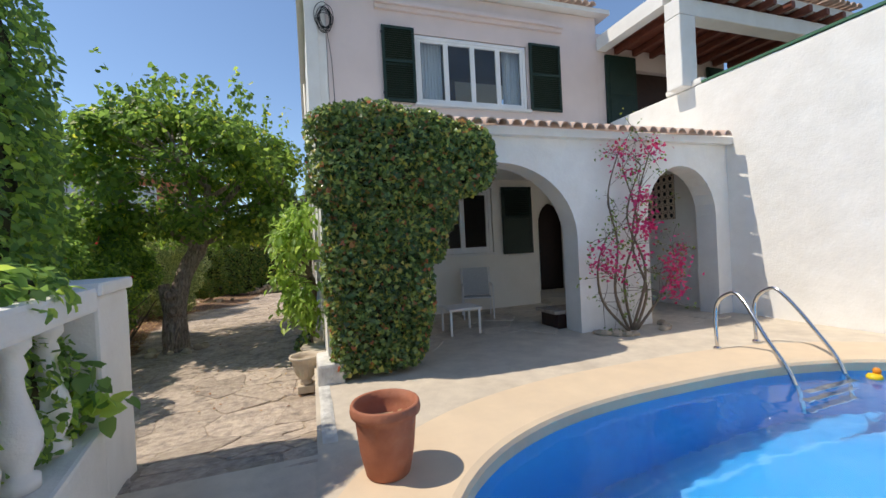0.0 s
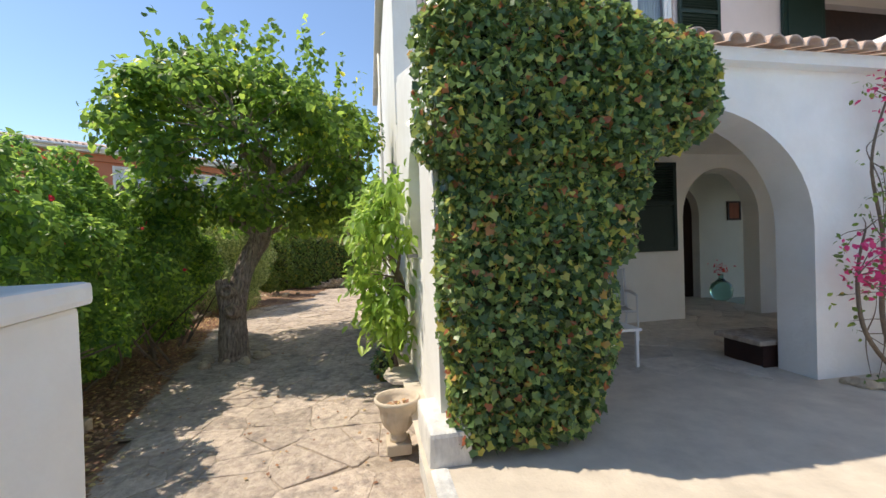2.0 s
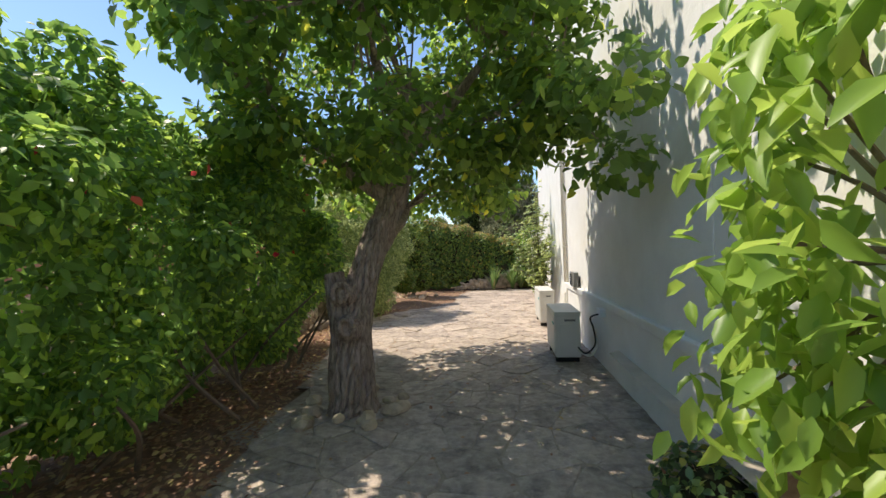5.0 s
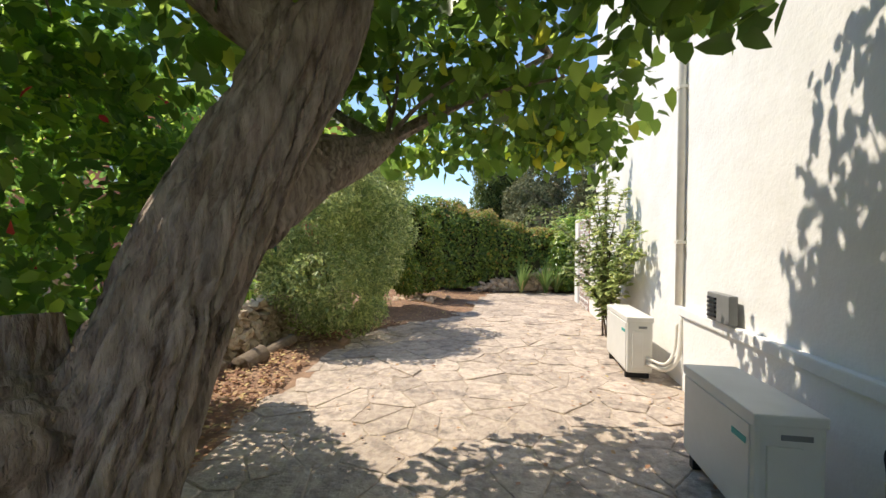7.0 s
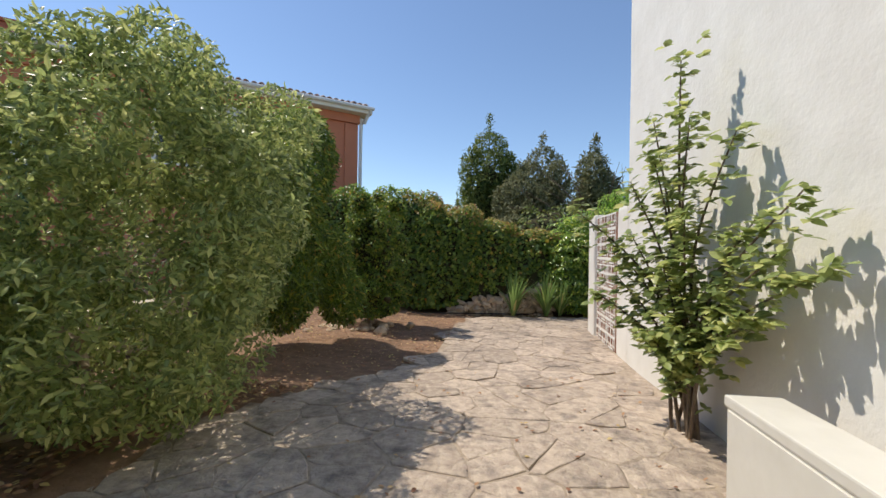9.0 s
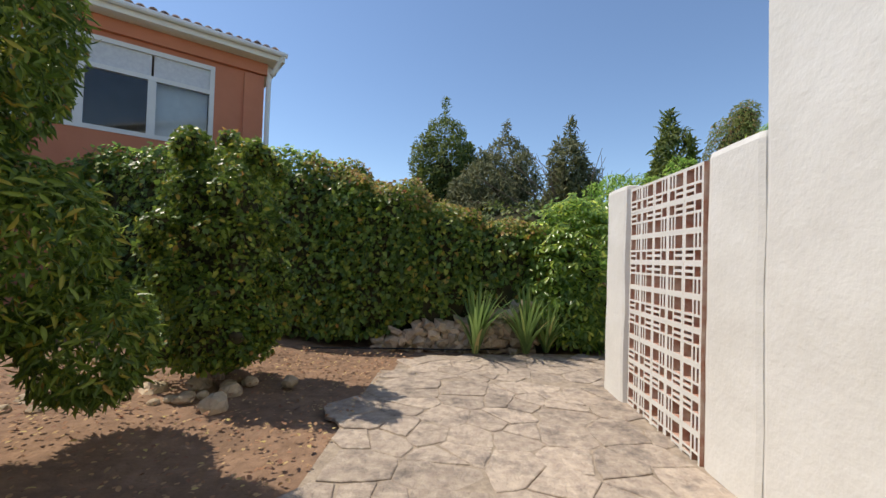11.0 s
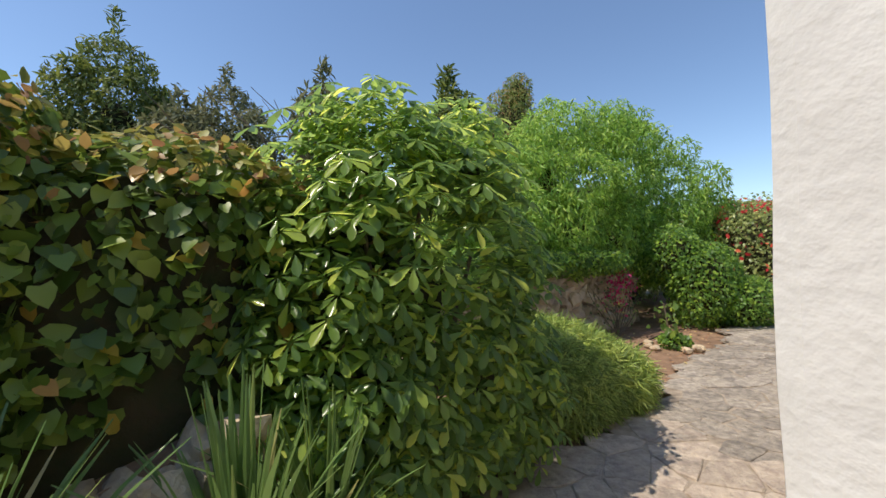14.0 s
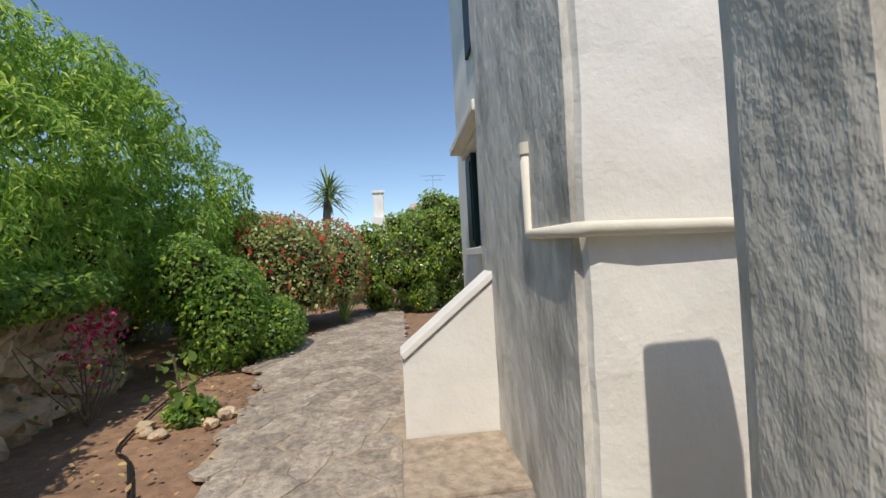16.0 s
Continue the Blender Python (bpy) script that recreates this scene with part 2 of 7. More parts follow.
GLASS = glass("window glass")
BOTTLEGLASS = glass("green bottle glass", 0.05, (0.35, 0.62, 0.55))
WATER = glass("pool water", 0.0, (0.72, 0.92, 1.0))
WATER.node_tree.nodes["Principled BSDF"].inputs["IOR"].default_value = 1.33
_n, _l = WATER.node_tree.nodes, WATER.node_tree.links
_t, _b = _n.new("ShaderNodeTexNoise"), _n.new("ShaderNodeBump")
_g = _n.new("ShaderNodeNewGeometry")
_t.inputs["Scale"].default_value, _t.inputs["Detail"].default_value = 3.2, 2.5
_b.inputs["Strength"].default_value, _b.inputs["Distance"].default_value = 0.35, 0.05
_l.new(_g.outputs["Position"], _t.inputs["Vector"])
_l.new(_t.outputs["Fac"], _b.inputs["Height"])
_l.new(_b.outputs["Normal"], _n["Principled BSDF"].inputs["Normal"])


def pool_tiles():
    m = mat("blue mosaic", (0.012, 0.24, 0.56), (0.02, 0.30, 0.64), 30.0, 0.25, 0.0)
    n, l = m.node_tree.nodes, m.node_tree.links
    p = n["Principled BSDF"]
    old = p.inputs["Base Color"].links[0].from_socket
    g = n.new("ShaderNodeNewGeometry")
    b = n.new("ShaderNodeTexBrick")
    b.offset = 0.0
    b.inputs["Scale"].default_value = 1.0
    b.inputs["Brick Width"].default_value, b.inputs["Row Height"].default_value, b.inputs["Mortar Size"].default_value = 0.05, 0.05, 0.0022
    b.inputs["Mortar"].default_value = (0.10, 0.36, 0.66, 1)
    v = n.new("ShaderNodeVectorMath")
    v.operation = "DOT_PRODUCT"
    v.inputs[1].default_value = (0.8, 0.8, 0.0)
    c = n.new("ShaderNodeCombineXYZ")
    s = n.new("ShaderNodeSeparateXYZ")
    l.new(g.outputs["Position"], v.inputs[0])
    l.new(g.outputs["Position"], s.inputs[0])
    l.new(v.outputs["Value"], c.inputs["X"])
    l.new(s.outputs["Z"], c.inputs["Y"])
    l.new(c.outputs["Vector"], b.inputs["Vector"])
    l.new(old, b.inputs["Color1"])
    l.new(old, b.inputs["Color2"])
    l.new(b.outputs["Color"], p.inputs["Base Color"])
    return m


POOLTILE = pool_tiles()

# ---- builders ----
def thing(name, label, category, group="", at=(0, 0, 0)):
    e = new(name)
    e.location = at
    e.empty_display_size = 0.1
    return tagged(e, label, category, group)


def link(name, verts, faces, material, parent=None, label="", smooth=False):
    me = bpy.data.meshes.new(name)
    me.from_pydata(verts, [], faces)
    me.materials.append(material)
    if smooth:
        me.shade_smooth()
    ob = new(name, me)
    if parent is not None:
        ob.parent = parent
        ob.matrix_parent_inverse = Matrix.Translation(-Vector(parent.location)) if parent.parent is None else Matrix.Identity(4)
        if parent.parent is not None:
            ob.matrix_parent_inverse = (Matrix.Translation(parent.parent.location) @ parent.matrix_parent_inverse @ parent.matrix_basis).inverted()
    if label:
        ob["label"] = label
    return ob


def part(name, bm, material, parent=None, label="", smooth=False):
    bmesh.ops.recalc_face_normals(bm, faces=bm.faces)
    me = bpy.data.meshes.new(name)
    bm.to_mesh(me)
    bm.free()
    me.materials.append(material)
    if smooth:
        me.shade_smooth()
    ob = new(name, me)
    if parent is not None:
        ob.parent = parent
        if parent.parent is None:
            ob.matrix_parent_inverse = Matrix.Translation(-Vector(parent.location))
        else:
            ob.matrix_parent_inverse = (Matrix.Translation(parent.parent.location) @ parent.matrix_parent_inverse @ parent.matrix_basis).inverted()
    if label:
        ob["label"] = label
    return ob


def box(bm, x0, x1, y0, y1, z0, z1, bevel=0.0, turn=None):
    r = bmesh.ops.create_cube(bm, size=1.0)
    vs = r["verts"]
    c = Vector(((x0 + x1) / 2, (y0 + y1) / 2, (z0 + z1) / 2))
    for v in vs:
        v.co = Vector((v.co.x * (x1 - x0), v.co.y * (y1 - y0), v.co.z * (z1 - z0)))
        if turn is not None:
            v.co = turn @ v.co
        v.co += c
    if bevel:
        es = list({e for v in vs for e in v.link_edges})
        bmesh.ops.bevel(bm, geom=es, offset=bevel, segments=2, affect="EDGES", profile=0.6)
    return bm


def boxes(*dims, bevel=0.0):
    bm = bmesh.new()
    for d in dims:
        box(bm, *d, bevel=bevel)
    return bm


def wander(bm, amount, scale):
    """Uneven, hand-made surfaces: moves each vertex a little by noise."""
    for v in bm.verts:
        v.co += noise.noise_vector(v.co * scale) * amount
    return bm


def rough_box(x0, x1, y0, y1, z0, z1, cell=0.35, bevel=0.03, amount=0.012):
    """A plastered block with softened edges and wavy faces."""
    bm = bmesh.new()
    box(bm, x0, x1, y0, y1, z0, z1, bevel)
    for ax, (a, b) in enumerate(((x0, x1), (y0, y1), (z0, z1))):
        k = int((b - a) / cell)
        for i in range(1, k):
            co, no = [0, 0, 0], [0, 0, 0]
            co[ax], no[ax] = a + (b - a) * i / k, 1
            bmesh.ops.bisect_plane(bm, geom=bm.verts[:] + bm.edges[:] + bm.faces[:], plane_co=co, plane_no=no)
    return wander(bm, amount, 2.3)


def tube(path, radii, sides=10, rough=0.0, closed_ends=True, seed=0):
    """A tube along a path of points with a radius at each; rough: relief on the skin as a share of the radius."""
    bm = bmesh.new()
    pts = [Vector(p) for p in path]
    rings = []
    d0 = (pts[1] - pts[0]).normalized()
    u = d0.cross(Vector((0.91, 0.37, 0.19)))
    if u.length < 0.2:
        u = d0.cross(Vector((0.1, 0.2, 0.97)))
    run = 0.0
    for i, p in enumerate(pts):
        d = (pts[min(i + 1, len(pts) - 1)] - pts[max(i - 1, 0)]).normalized()
        u = (u - d * u.dot(d)).normalized()
        w = d.cross(u)
        run += (p - pts[i - 1]).length if i else 0.0
        ring = []
        for k in range(sides):
            a = 2 * math.pi * k / sides
            o = u * math.cos(a) + w * math.sin(a)
            r = radii[i]
            if rough and sides >= 30:
                b = a + 0.55 * math.sin(run * 1.9 + seed) + 0.10 * noise.noise(Vector((math.cos(a) * 2.3, math.sin(a) * 2.3 + seed, run * 9.0 + 0.31)))
                f = 1.0 + 22.0 * radii[i]
                q = Vector((math.cos(b) * f + seed, math.sin(b) * f + 0.37, run * 3.1 + 0.53 * math.cos(b) + 0.29))
                rid = abs(noise.noise(q)) + 0.5 * abs(noise.noise(q * 2.1 + Vector((3.3, 7.1, 1.7))))
                r *= 1 + 0.27 * min(rid, 0.40) / 0.40 - 0.17 + rough * 0.7 * noise.noise(Vector((math.cos(a) * 1.3 + seed, math.sin(a) * 1.3, run * 2.3 + 0.4))) + 0.012 * noise.noise(p * 31 + o * 7)
            elif rough:
                q = p + o * r
                r *= 1 + rough * noise.noise(Vector((o.x * 3 + seed, o.y * 3, q.z * 1.5 + q.y))) + 0.4 * rough * abs(noise.noise(Vector((o.x * 5.3 + 0.4 * q.z, o.y * 5.3 + seed + 0.3, q.z * 1.7 + 0.6 * q.y + o.x))))
            ring.append(bm.verts.new(p + o * r))
        rings.append(ring)
    for a, b in zip(rings, rings[1:]):
        for k in range(sides):
            bm.faces.new((a[k], a[(k + 1) % sides], b[(k + 1) % sides], b[k]))
    if closed_ends:
        bm.faces.new(rings[0][::-1])
        bm.faces.new(rings[-1])
    return bm


def bend(points, n=6):
    """A smooth run of points through the given ones."""
    p = [Vector(q) for q in points]
    out = []
    for i in range(len(p) - 1):
        a, b, c, d = p[max(i - 1, 0)], p[i], p[i + 1], p[min(i + 2, len(p) - 1)]
        for k in range(n):
            t = k / n
            out.append(0.5 * ((2 * b) + (c - a) * t + (2 * a - 5 * b + 4 * c - d) * t * t + (3 * b - a - 3 * c + d) * t ** 3))
    out.append(p[-1])
    return out


def lathe(profile, at, sides=24):
    """A turned body: profile of (radius, height)."""
    bm = bmesh.new()
    rings = []
    for r, z in profile:
        rings.append([bm.verts.new((at[0] + r * math.cos(2 * math.pi * k / sides), at[1] + r * math.sin(2 * math.pi * k / sides), at[2] + z)) for k in range(sides)])
    for a, b in zip(rings, rings[1:]):
        for k in range(sides):
            bm.faces.new((a[k], a[(k + 1) % sides], b[(k + 1) % sides], b[k]))
    bm.faces.new(rings[0][::-1])
    bm.faces.new(rings[-1])
    return bm


def merge(*bms):
    out = bmesh.new()
    for b in bms:
        me = bpy.data.meshes.new("tmp")
        b.to_mesh(me)
        b.free()
        out.from_mesh(me)
        bpy.data.meshes.remove(me)
    return out


def slab_wall(samples, w0, w1, axis="x", amount=0.0):
    """A wall from samples (u, low, high) along u; w0..w1 is its thickness. axis: the way u runs. Two samples at one u make a jamb."""
    bm = bmesh.new()
    def P(u, v, w):
        return (u, w, v) if axis == "x" else (w, u, v)
    def quad(*c):
        vs = [bm.verts.new(q) for q in c]
        bm.faces.new(vs)
    for (u0, a0, b0), (u1, a1, b1) in zip(samples, samples[1:]):
        if abs(u0 - u1) < 1e-6:
            if abs(a0 - a1) > 1e-6:
                quad(P(u0, a0, w0), P(u0, a1, w0), P(u0, a1, w1), P(u0, a0, w1))
            if abs(b0 - b1) > 1e-6:
                quad(P(u0, b0, w0), P(u0, b1, w0), P(u0, b1, w1), P(u0, b0, w1))
            continue
        rows = max(1, int(((b0 - a0) + (b1 - a1)) / 2 / 0.5))
        for w in (w0, w1):
            for k in range(rows):
                f, g = k / rows, (k + 1) / rows
                quad(P(u0, a0 + (b0 - a0) * f, w), P(u1, a1 + (b1 - a1) * f, w), P(u1, a1 + (b1 - a1) * g, w), P(u0, a0 + (b0 - a0) * g, w))
        quad(P(u0, a0, w0), P(u1, a1, w0), P(u1, a1, w1), P(u0, a0, w1))
        quad(P(u0, b0, w0), P(u1, b1, w0), P(u1, b1, w1), P(u0, b0, w1))
    for u, a, b in (samples[0], samples[-1]):
        quad(P(u, a, w0), P(u, b, w0), P(u, b, w1), P(u, a, w1))
    bmesh.ops.remove_doubles(bm, verts=bm.verts, dist=0.0005)
    if amount:
        wander(bm, amount, 2.0)
    return bm


def arch(u0, u1, base, spring, top, hi, n=14):
    """Samples across an arched opening from u0 to u1."""
    out = [(u0, base, hi), (u0, spring, hi)]
    for k in range(1, n):
        a = math.pi * k / n
        out.append(((u0 + u1) / 2 - (u1 - u0) / 2 * math.cos(a), spring + (top - spring) * math.sin(a), hi))
    return out + [(u1, spring, hi), (u1, base, hi)]


def steps_u(u0, u1, lo, hi, step=0.5):
    k = max(1, int(abs(u1 - u0) / step))
    return [(u0 + (u1 - u0) * i / k, lo, hi) for i in range(k + 1)]


# ---- foliage ----
RNG = np.random.default_rng(7)
OVAL = (np.array([(0, 0, 0), (0.30, 0.30, 0.05), (0.26, 0.66, 0.03), (0, 1, -0.10), (-0.26, 0.66, 0.03), (-0.30, 0.30, 0.05), (0, 0.5, -0.02)]),
        [(0, 1, 2, 6), (6, 2, 3), (0, 6, 4, 5), (6, 3, 4)])
HEART = (np.array([(0, 0.06, 0), (0.34, -0.04, 0.04), (0.46, 0.30, 0.06), (0.28, 0.70, 0.02), (0, 1, -0.12), (-0.28, 0.70, 0.02), (-0.46, 0.30, 0.06), (-0.34, -0.04, 0.04)]),
         [(0, 1, 2, 3), (0, 3, 4), (0, 4, 5), (0, 5, 6, 7)])
LOBED = (np.array([(0, 0.10, 0), (0.38, -0.06, 0.05), (0.42, 0.16, 0.03), (0.56, 0.36, 0.07), (0.30, 0.54, 0.0), (0, 0.92, -0.10), (-0.30, 0.54, 0.0), (-0.56, 0.36, 0.07), (-0.42, 0.16, 0.03), (-0.38, -0.06, 0.05)]),
         [(0, 1, 2), (0, 2, 3, 4), (0, 4, 5, 6), (0, 6, 7, 8), (0, 8, 9)])
LONG = (np.array([(0, 0, 0), (0.13, 0.35, 0.04), (0.10, 0.7, 0.0), (0, 1, -0.18), (-0.10, 0.7, 0.0), (-0.13, 0.35, 0.04), (0, 0.5, -0.03)]),
        [(0, 1, 2, 6), (6, 2, 3), (0, 6, 4, 5), (6, 3, 4)])
OBOVATE = (np.array([(0, 0, 0), (0.07, 0.22, 0.03), (0.20, 0.62, 0.05), (0.15, 0.88, 0.0), (0, 1, -0.08), (-0.15, 0.88, 0.0), (-0.20, 0.62, 0.05), (-0.07, 0.22, 0.03), (0, 0.55, -0.03)]),
           [(0, 1, 8), (1, 2, 8), (2, 3, 4, 8), (4, 5, 6, 8), (6, 7, 8), (7, 0, 8)])
STRIP = (np.array([(-0.05, 0, 0), (0.05, 0, 0), (0.035, 0.6, 0.03), (0, 1, -0.05), (-0.035, 0.6, 0.03)]), [(0, 1, 2, 4), (4, 2, 3)])


def unit(a):
    return a / np.maximum(np.linalg.norm(a, axis=1, keepdims=True), 1e-9)


def leaf_mesh(pos, out, size, shape, droop=0.5, jitter=0.7, along=None):
    """Vertices and faces for leaves at pos, whose blades face about along out; droop pulls the tips down."""
    n = len(pos)
    normal = unit(out + RNG.normal(0, jitter, (n, 3)) + np.array([-0.1, 0, 0.5]))
    if along is None:
        along = RNG.normal(0, 1, (n, 3)) + np.array([0, 0, -droop * 2.0]) + out * 0.5
    along = unit(along - normal * np.sum(along * normal, axis=1, keepdims=True))
    side = np.cross(along, normal)
    s = size * RNG.uniform(0.6, 1.2, (n, 1, 1))
    shp, fcs = shape
    v = pos[:, None, :] + s * (shp[None, :, 0:1] * side[:, None, :] + shp[None, :, 1:2] * along[:, None, :] + shp[None, :, 2:3] * normal[:, None, :])
    k = len(shp)
    faces = []
    for f in fcs:
        faces.append(np.arange(n)[:, None] * k + np.array(f)[None, :])
    return v.reshape(-1, 3), faces


def leaves(name, pos, out, size, shape, material, parent, droop=0.5, jitter=0.7, label="", along=None):
    v, faces = leaf_mesh(np.asarray(pos, float), np.asarray(out, float), size, shape, droop, jitter, along)
    me = bpy.data.meshes.new(name)
    loops = np.concatenate([f.ravel() for f in faces])
    counts = np.concatenate([np.full(len(f), f.shape[1]) for f in faces])
    me.vertices.add(len(v))
    me.vertices.foreach_set("co", v.ravel())
    me.loops.add(len(loops))
    me.loops.foreach_set("vertex_index", loops.astype(np.int32))
    me.polygons.add(len(counts))
    me.polygons.foreach_set("loop_start", np.concatenate([[0], np.cumsum(counts)[:-1]]).astype(np.int32))
    me.update(calc_edges=True)
    me.materials.append(material)
    ob = new(name, me)
    if parent is not None:
        ob.parent = parent
        ob.matrix_parent_inverse = Matrix.Translation(-Vector(parent.location))
    if label:
        ob["label"] = label
    return ob


def lump_points(lumps, n, depth=0.22, ground=None):
    """Points spread near the skins of lumps (cx, cy, cz, rx, ry, rz, power); none deep inside another lump."""
    L = np.array(lumps, float)
    area = (L[:, 3] * L[:, 4] + L[:, 4] * L[:, 5] + L[:, 3] * L[:, 5]) ** 1.0
    pos, out = [], []
    for (cx, cy, cz, rx, ry, rz, pw), share in zip(L, area / area.sum()):
        m = int(n * share * 1.3) + 4
        if pw > 3:
            f = np.array([ry * rz, rx * rz, rx * ry])
            ax = RNG.choice(3, m, p=f / f.sum())
            d = RNG.uniform(-1, 1, (m, 3))
            d[np.arange(m), ax] = RNG.choice([-1, 1], m)
        else:
            d = RNG.normal(0, 1, (m, 3))
        q = d / (np.sum(np.abs(d) ** pw, axis=1, keepdims=True) ** (1 / pw))
        g = np.sign(q) * np.abs(q) ** (pw - 1) / np.array([rx, ry, rz])
        wob = np.array([noise.noise(Vector((a * 1.7 * rx + cx, b * 1.7 * ry + cy, c * 1.7 * rz + cz))) for a, b, c in q])
        s = 1 + 0.16 * wob[:, None] - depth * RNG.uniform(0, 1, (m, 1)) ** 2
        p = np.array([cx, cy, cz]) + q * s * np.array([rx, ry, rz])
        pos.append(p)
        out.append(unit(g))
    pos, out = np.concatenate(pos), np.concatenate(out)
    keep = np.ones(len(pos), bool)
    for cx, cy, cz, rx, ry, rz, pw in L:
        r = np.sum((np.abs(pos - np.array([cx, cy, cz])) / np.array([rx, ry, rz])) ** pw, axis=1) ** (1 / pw)
        keep &= r > 0.70
    if ground is not None:
        keep &= pos[:, 2] > ground
    return pos[keep], out[keep]


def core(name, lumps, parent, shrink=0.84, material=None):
    """Closed lumps inside a bush, darkened for shade among twigs and old leaves."""
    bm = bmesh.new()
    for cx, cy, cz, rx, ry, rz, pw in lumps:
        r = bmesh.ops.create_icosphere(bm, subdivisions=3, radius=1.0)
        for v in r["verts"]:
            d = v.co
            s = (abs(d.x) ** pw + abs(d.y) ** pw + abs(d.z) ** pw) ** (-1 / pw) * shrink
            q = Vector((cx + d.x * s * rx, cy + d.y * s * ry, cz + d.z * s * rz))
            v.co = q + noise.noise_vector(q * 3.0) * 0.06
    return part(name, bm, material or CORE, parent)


def twigs(name, starts, ends, parent, r0=0.012, r1=0.004, material=None, sag=0.1, label=""):
    bms = []
    for i, (a, b) in enumerate(zip(starts, ends)):
        a, b = Vector(a), Vector(b)
        mid = (a + b) / 2 + Vector((RNG.normal(0, 0.12), RNG.normal(0, 0.12), sag)) * (b - a).length * 0.5
        bms.append(tube(bend([a, mid, b], 4), list(np.linspace(r0, r1, 9)), 5, closed_ends=False))
    return tagged(part(name, merge(*bms), material or TWIG, parent, label), kind="stuff")


# ---- the ground ----
def gz(x, y):
    """Height of the paving: pool terrace, ramp down into the side passage, slight fall to the back."""
    t = min(max((y - 2.5) / 1.7, 0), 1)
    h = 0.33 * (1 - t * t * (3 - 2 * t))
    s = min(max((y - 13.5) / 3.0, 0), 1)
    return h - 0.08 * s * s * (3 - 2 * s) + (0.045 * min(max((x - 0.5) / 3, 0), 1) if y > 18 else 0)


def structure(ob, label):
    return tagged(ob, label, kind="structure")


FAR = 700
ground = link("ground", [(-FAR, -FAR, -0.2), (FAR, -FAR, -0.2), (FAR, -4.5, -0.2), (-FAR, -4.5, -0.2), (-FAR, 3.2, -0.2), (FAR, 3.2, -0.2), (FAR, FAR, -0.2), (-FAR, FAR, -0.2),
                         (-1.5, -4.5, -0.2), (-1.5, 3.2, -0.2), (6.9, -4.5, -0.2), (6.9, 3.2, -0.2)],
              [(0, 1, 2, 10, 8, 3), (4, 9, 11, 5, 6, 7), (3, 8, 9, 4), (10, 2, 5, 11)], GROUND)
structure(ground, "dry earth reaching the horizon")

PX, PY, PA, PB, PN = 3.20, 0.30, 3.00, 2.30, 2.7


def pool_edge(a, grow):
    c, s = math.cos(a), math.sin(a)
    k = (abs(c) ** PN + abs(s) ** PN) ** (-1 / PN)
    return PX + (PA + grow) * c * k, PY + (PB + grow) * s * k


def rect_edge(a, x0, x1, y0, y1):
    c, s = math.cos(a), math.sin(a)
    k = 1e9
    if c > 1e-9: k = min(k, (x1 - PX) / c)
    if c < -1e-9: k = min(k, (x0 - PX) / c)
    if s > 1e-9: k = min(k, (y1 - PY) / s)
    if s < -1e-9: k = min(k, (y0 - PY) / s)
    return PX + c * k, PY + s * k


ANG = sorted([2 * math.pi * i / 120 for i in range(120)] + [math.atan2(y - PY, x - PX) % (2 * math.pi) for x in (-1.4, 6.6) for y in (-4.4, 9.4)])
def ring(rows, material, name, label, smooth=False):
    vs, fs, n = [], [], len(ANG)
    for f in rows:
        vs += [f(a) for a in ANG]
    for r in range(len(rows) - 1):
        for i in range(n):
            j = (i + 1) % n
            fs.append((r * n + i, r * n + j, (r + 1) * n + j, (r + 1) * n + i))
    return structure(link(name, vs, fs, material, smooth=smooth), label)


WID = 0.62
ring([lambda a: (*pool_edge(a, 0.0), 0.20), lambda a: (*pool_edge(a, -0.015), 0.30), lambda a: (*pool_edge(a, 0.0), 0.33), lambda a: (*pool_edge(a, 0.04), 0.345),
      lambda a: (*pool_edge(a, WID), 0.345), lambda a: (*pool_edge(a, WID), 0.25)], DECK, "pool_deck", "smooth tan concrete coping round the pool")
ring([lambda a: (*pool_edge(a, 0.0), 0.31), lambda a: (*pool_edge(a, 0.0), -1.1), lambda a: (*pool_edge(a, -0.3), -1.2), lambda a: (*pool_edge(a, -1.2), -1.25), lambda a: (*pool_edge(a, -2.25), -1.27)],
     POOLTILE, "pool_basin", "blue mosaic tiled pool basin")
def terrace_mid(a):
    x, y = rect_edge(a, -0.16, 6.6, -4.4, 9.4)
    return x, y, 0.335
ring([lambda a: (*pool_edge(a, WID - 0.02), 0.335), terrace_mid], CONCRETE, "terrace_floor", "worn buff concrete and stone terrace")
structure(link("terrace_edge_floor", [(-1.4, -4.4, 0.33), (-0.14, -4.4, 0.33), (-0.14, 2.6, 0.33), (-1.4, 2.6, 0.33)], [(0, 1, 2, 3)], CONCRETE), "worn concrete path beside the balustrade")
pool_water = link("pool_water", [(*pool_edge(a, -0.005), 0.215) for a in ANG], [tuple(range(len(ANG)))], WATER)
pool_water.visible_shadow = False
tagged(structure(pool_water, "clear blue pool water with light ripples"), kind="structure")

# soil sheets
def sheet(name, x0, x1, y0, y1, z, material, label, step=0.25, bumps=0.03):
    nx, ny = int((x1 - x0) / step) + 1, int((y1 - y0) / step) + 1
    vs, fs = [], []
    for j in range(ny + 1):
        for i in range(nx + 1):
            x, y = x0 + (x1 - x0) * i / nx, y0 + (y1 - y0) * j / ny
            vs.append((x, y, z(x, y) + bumps * noise.noise(Vector((x * 1.3, y * 1.3, 2.2)))))
    for j in range(ny):
        for i in range(nx):
            k = j * (nx + 1) + i
            fs.append((k, k + 1, k + nx + 2, k + nx + 1))
    return structure(link(name, vs, fs, material, smooth=True), label)


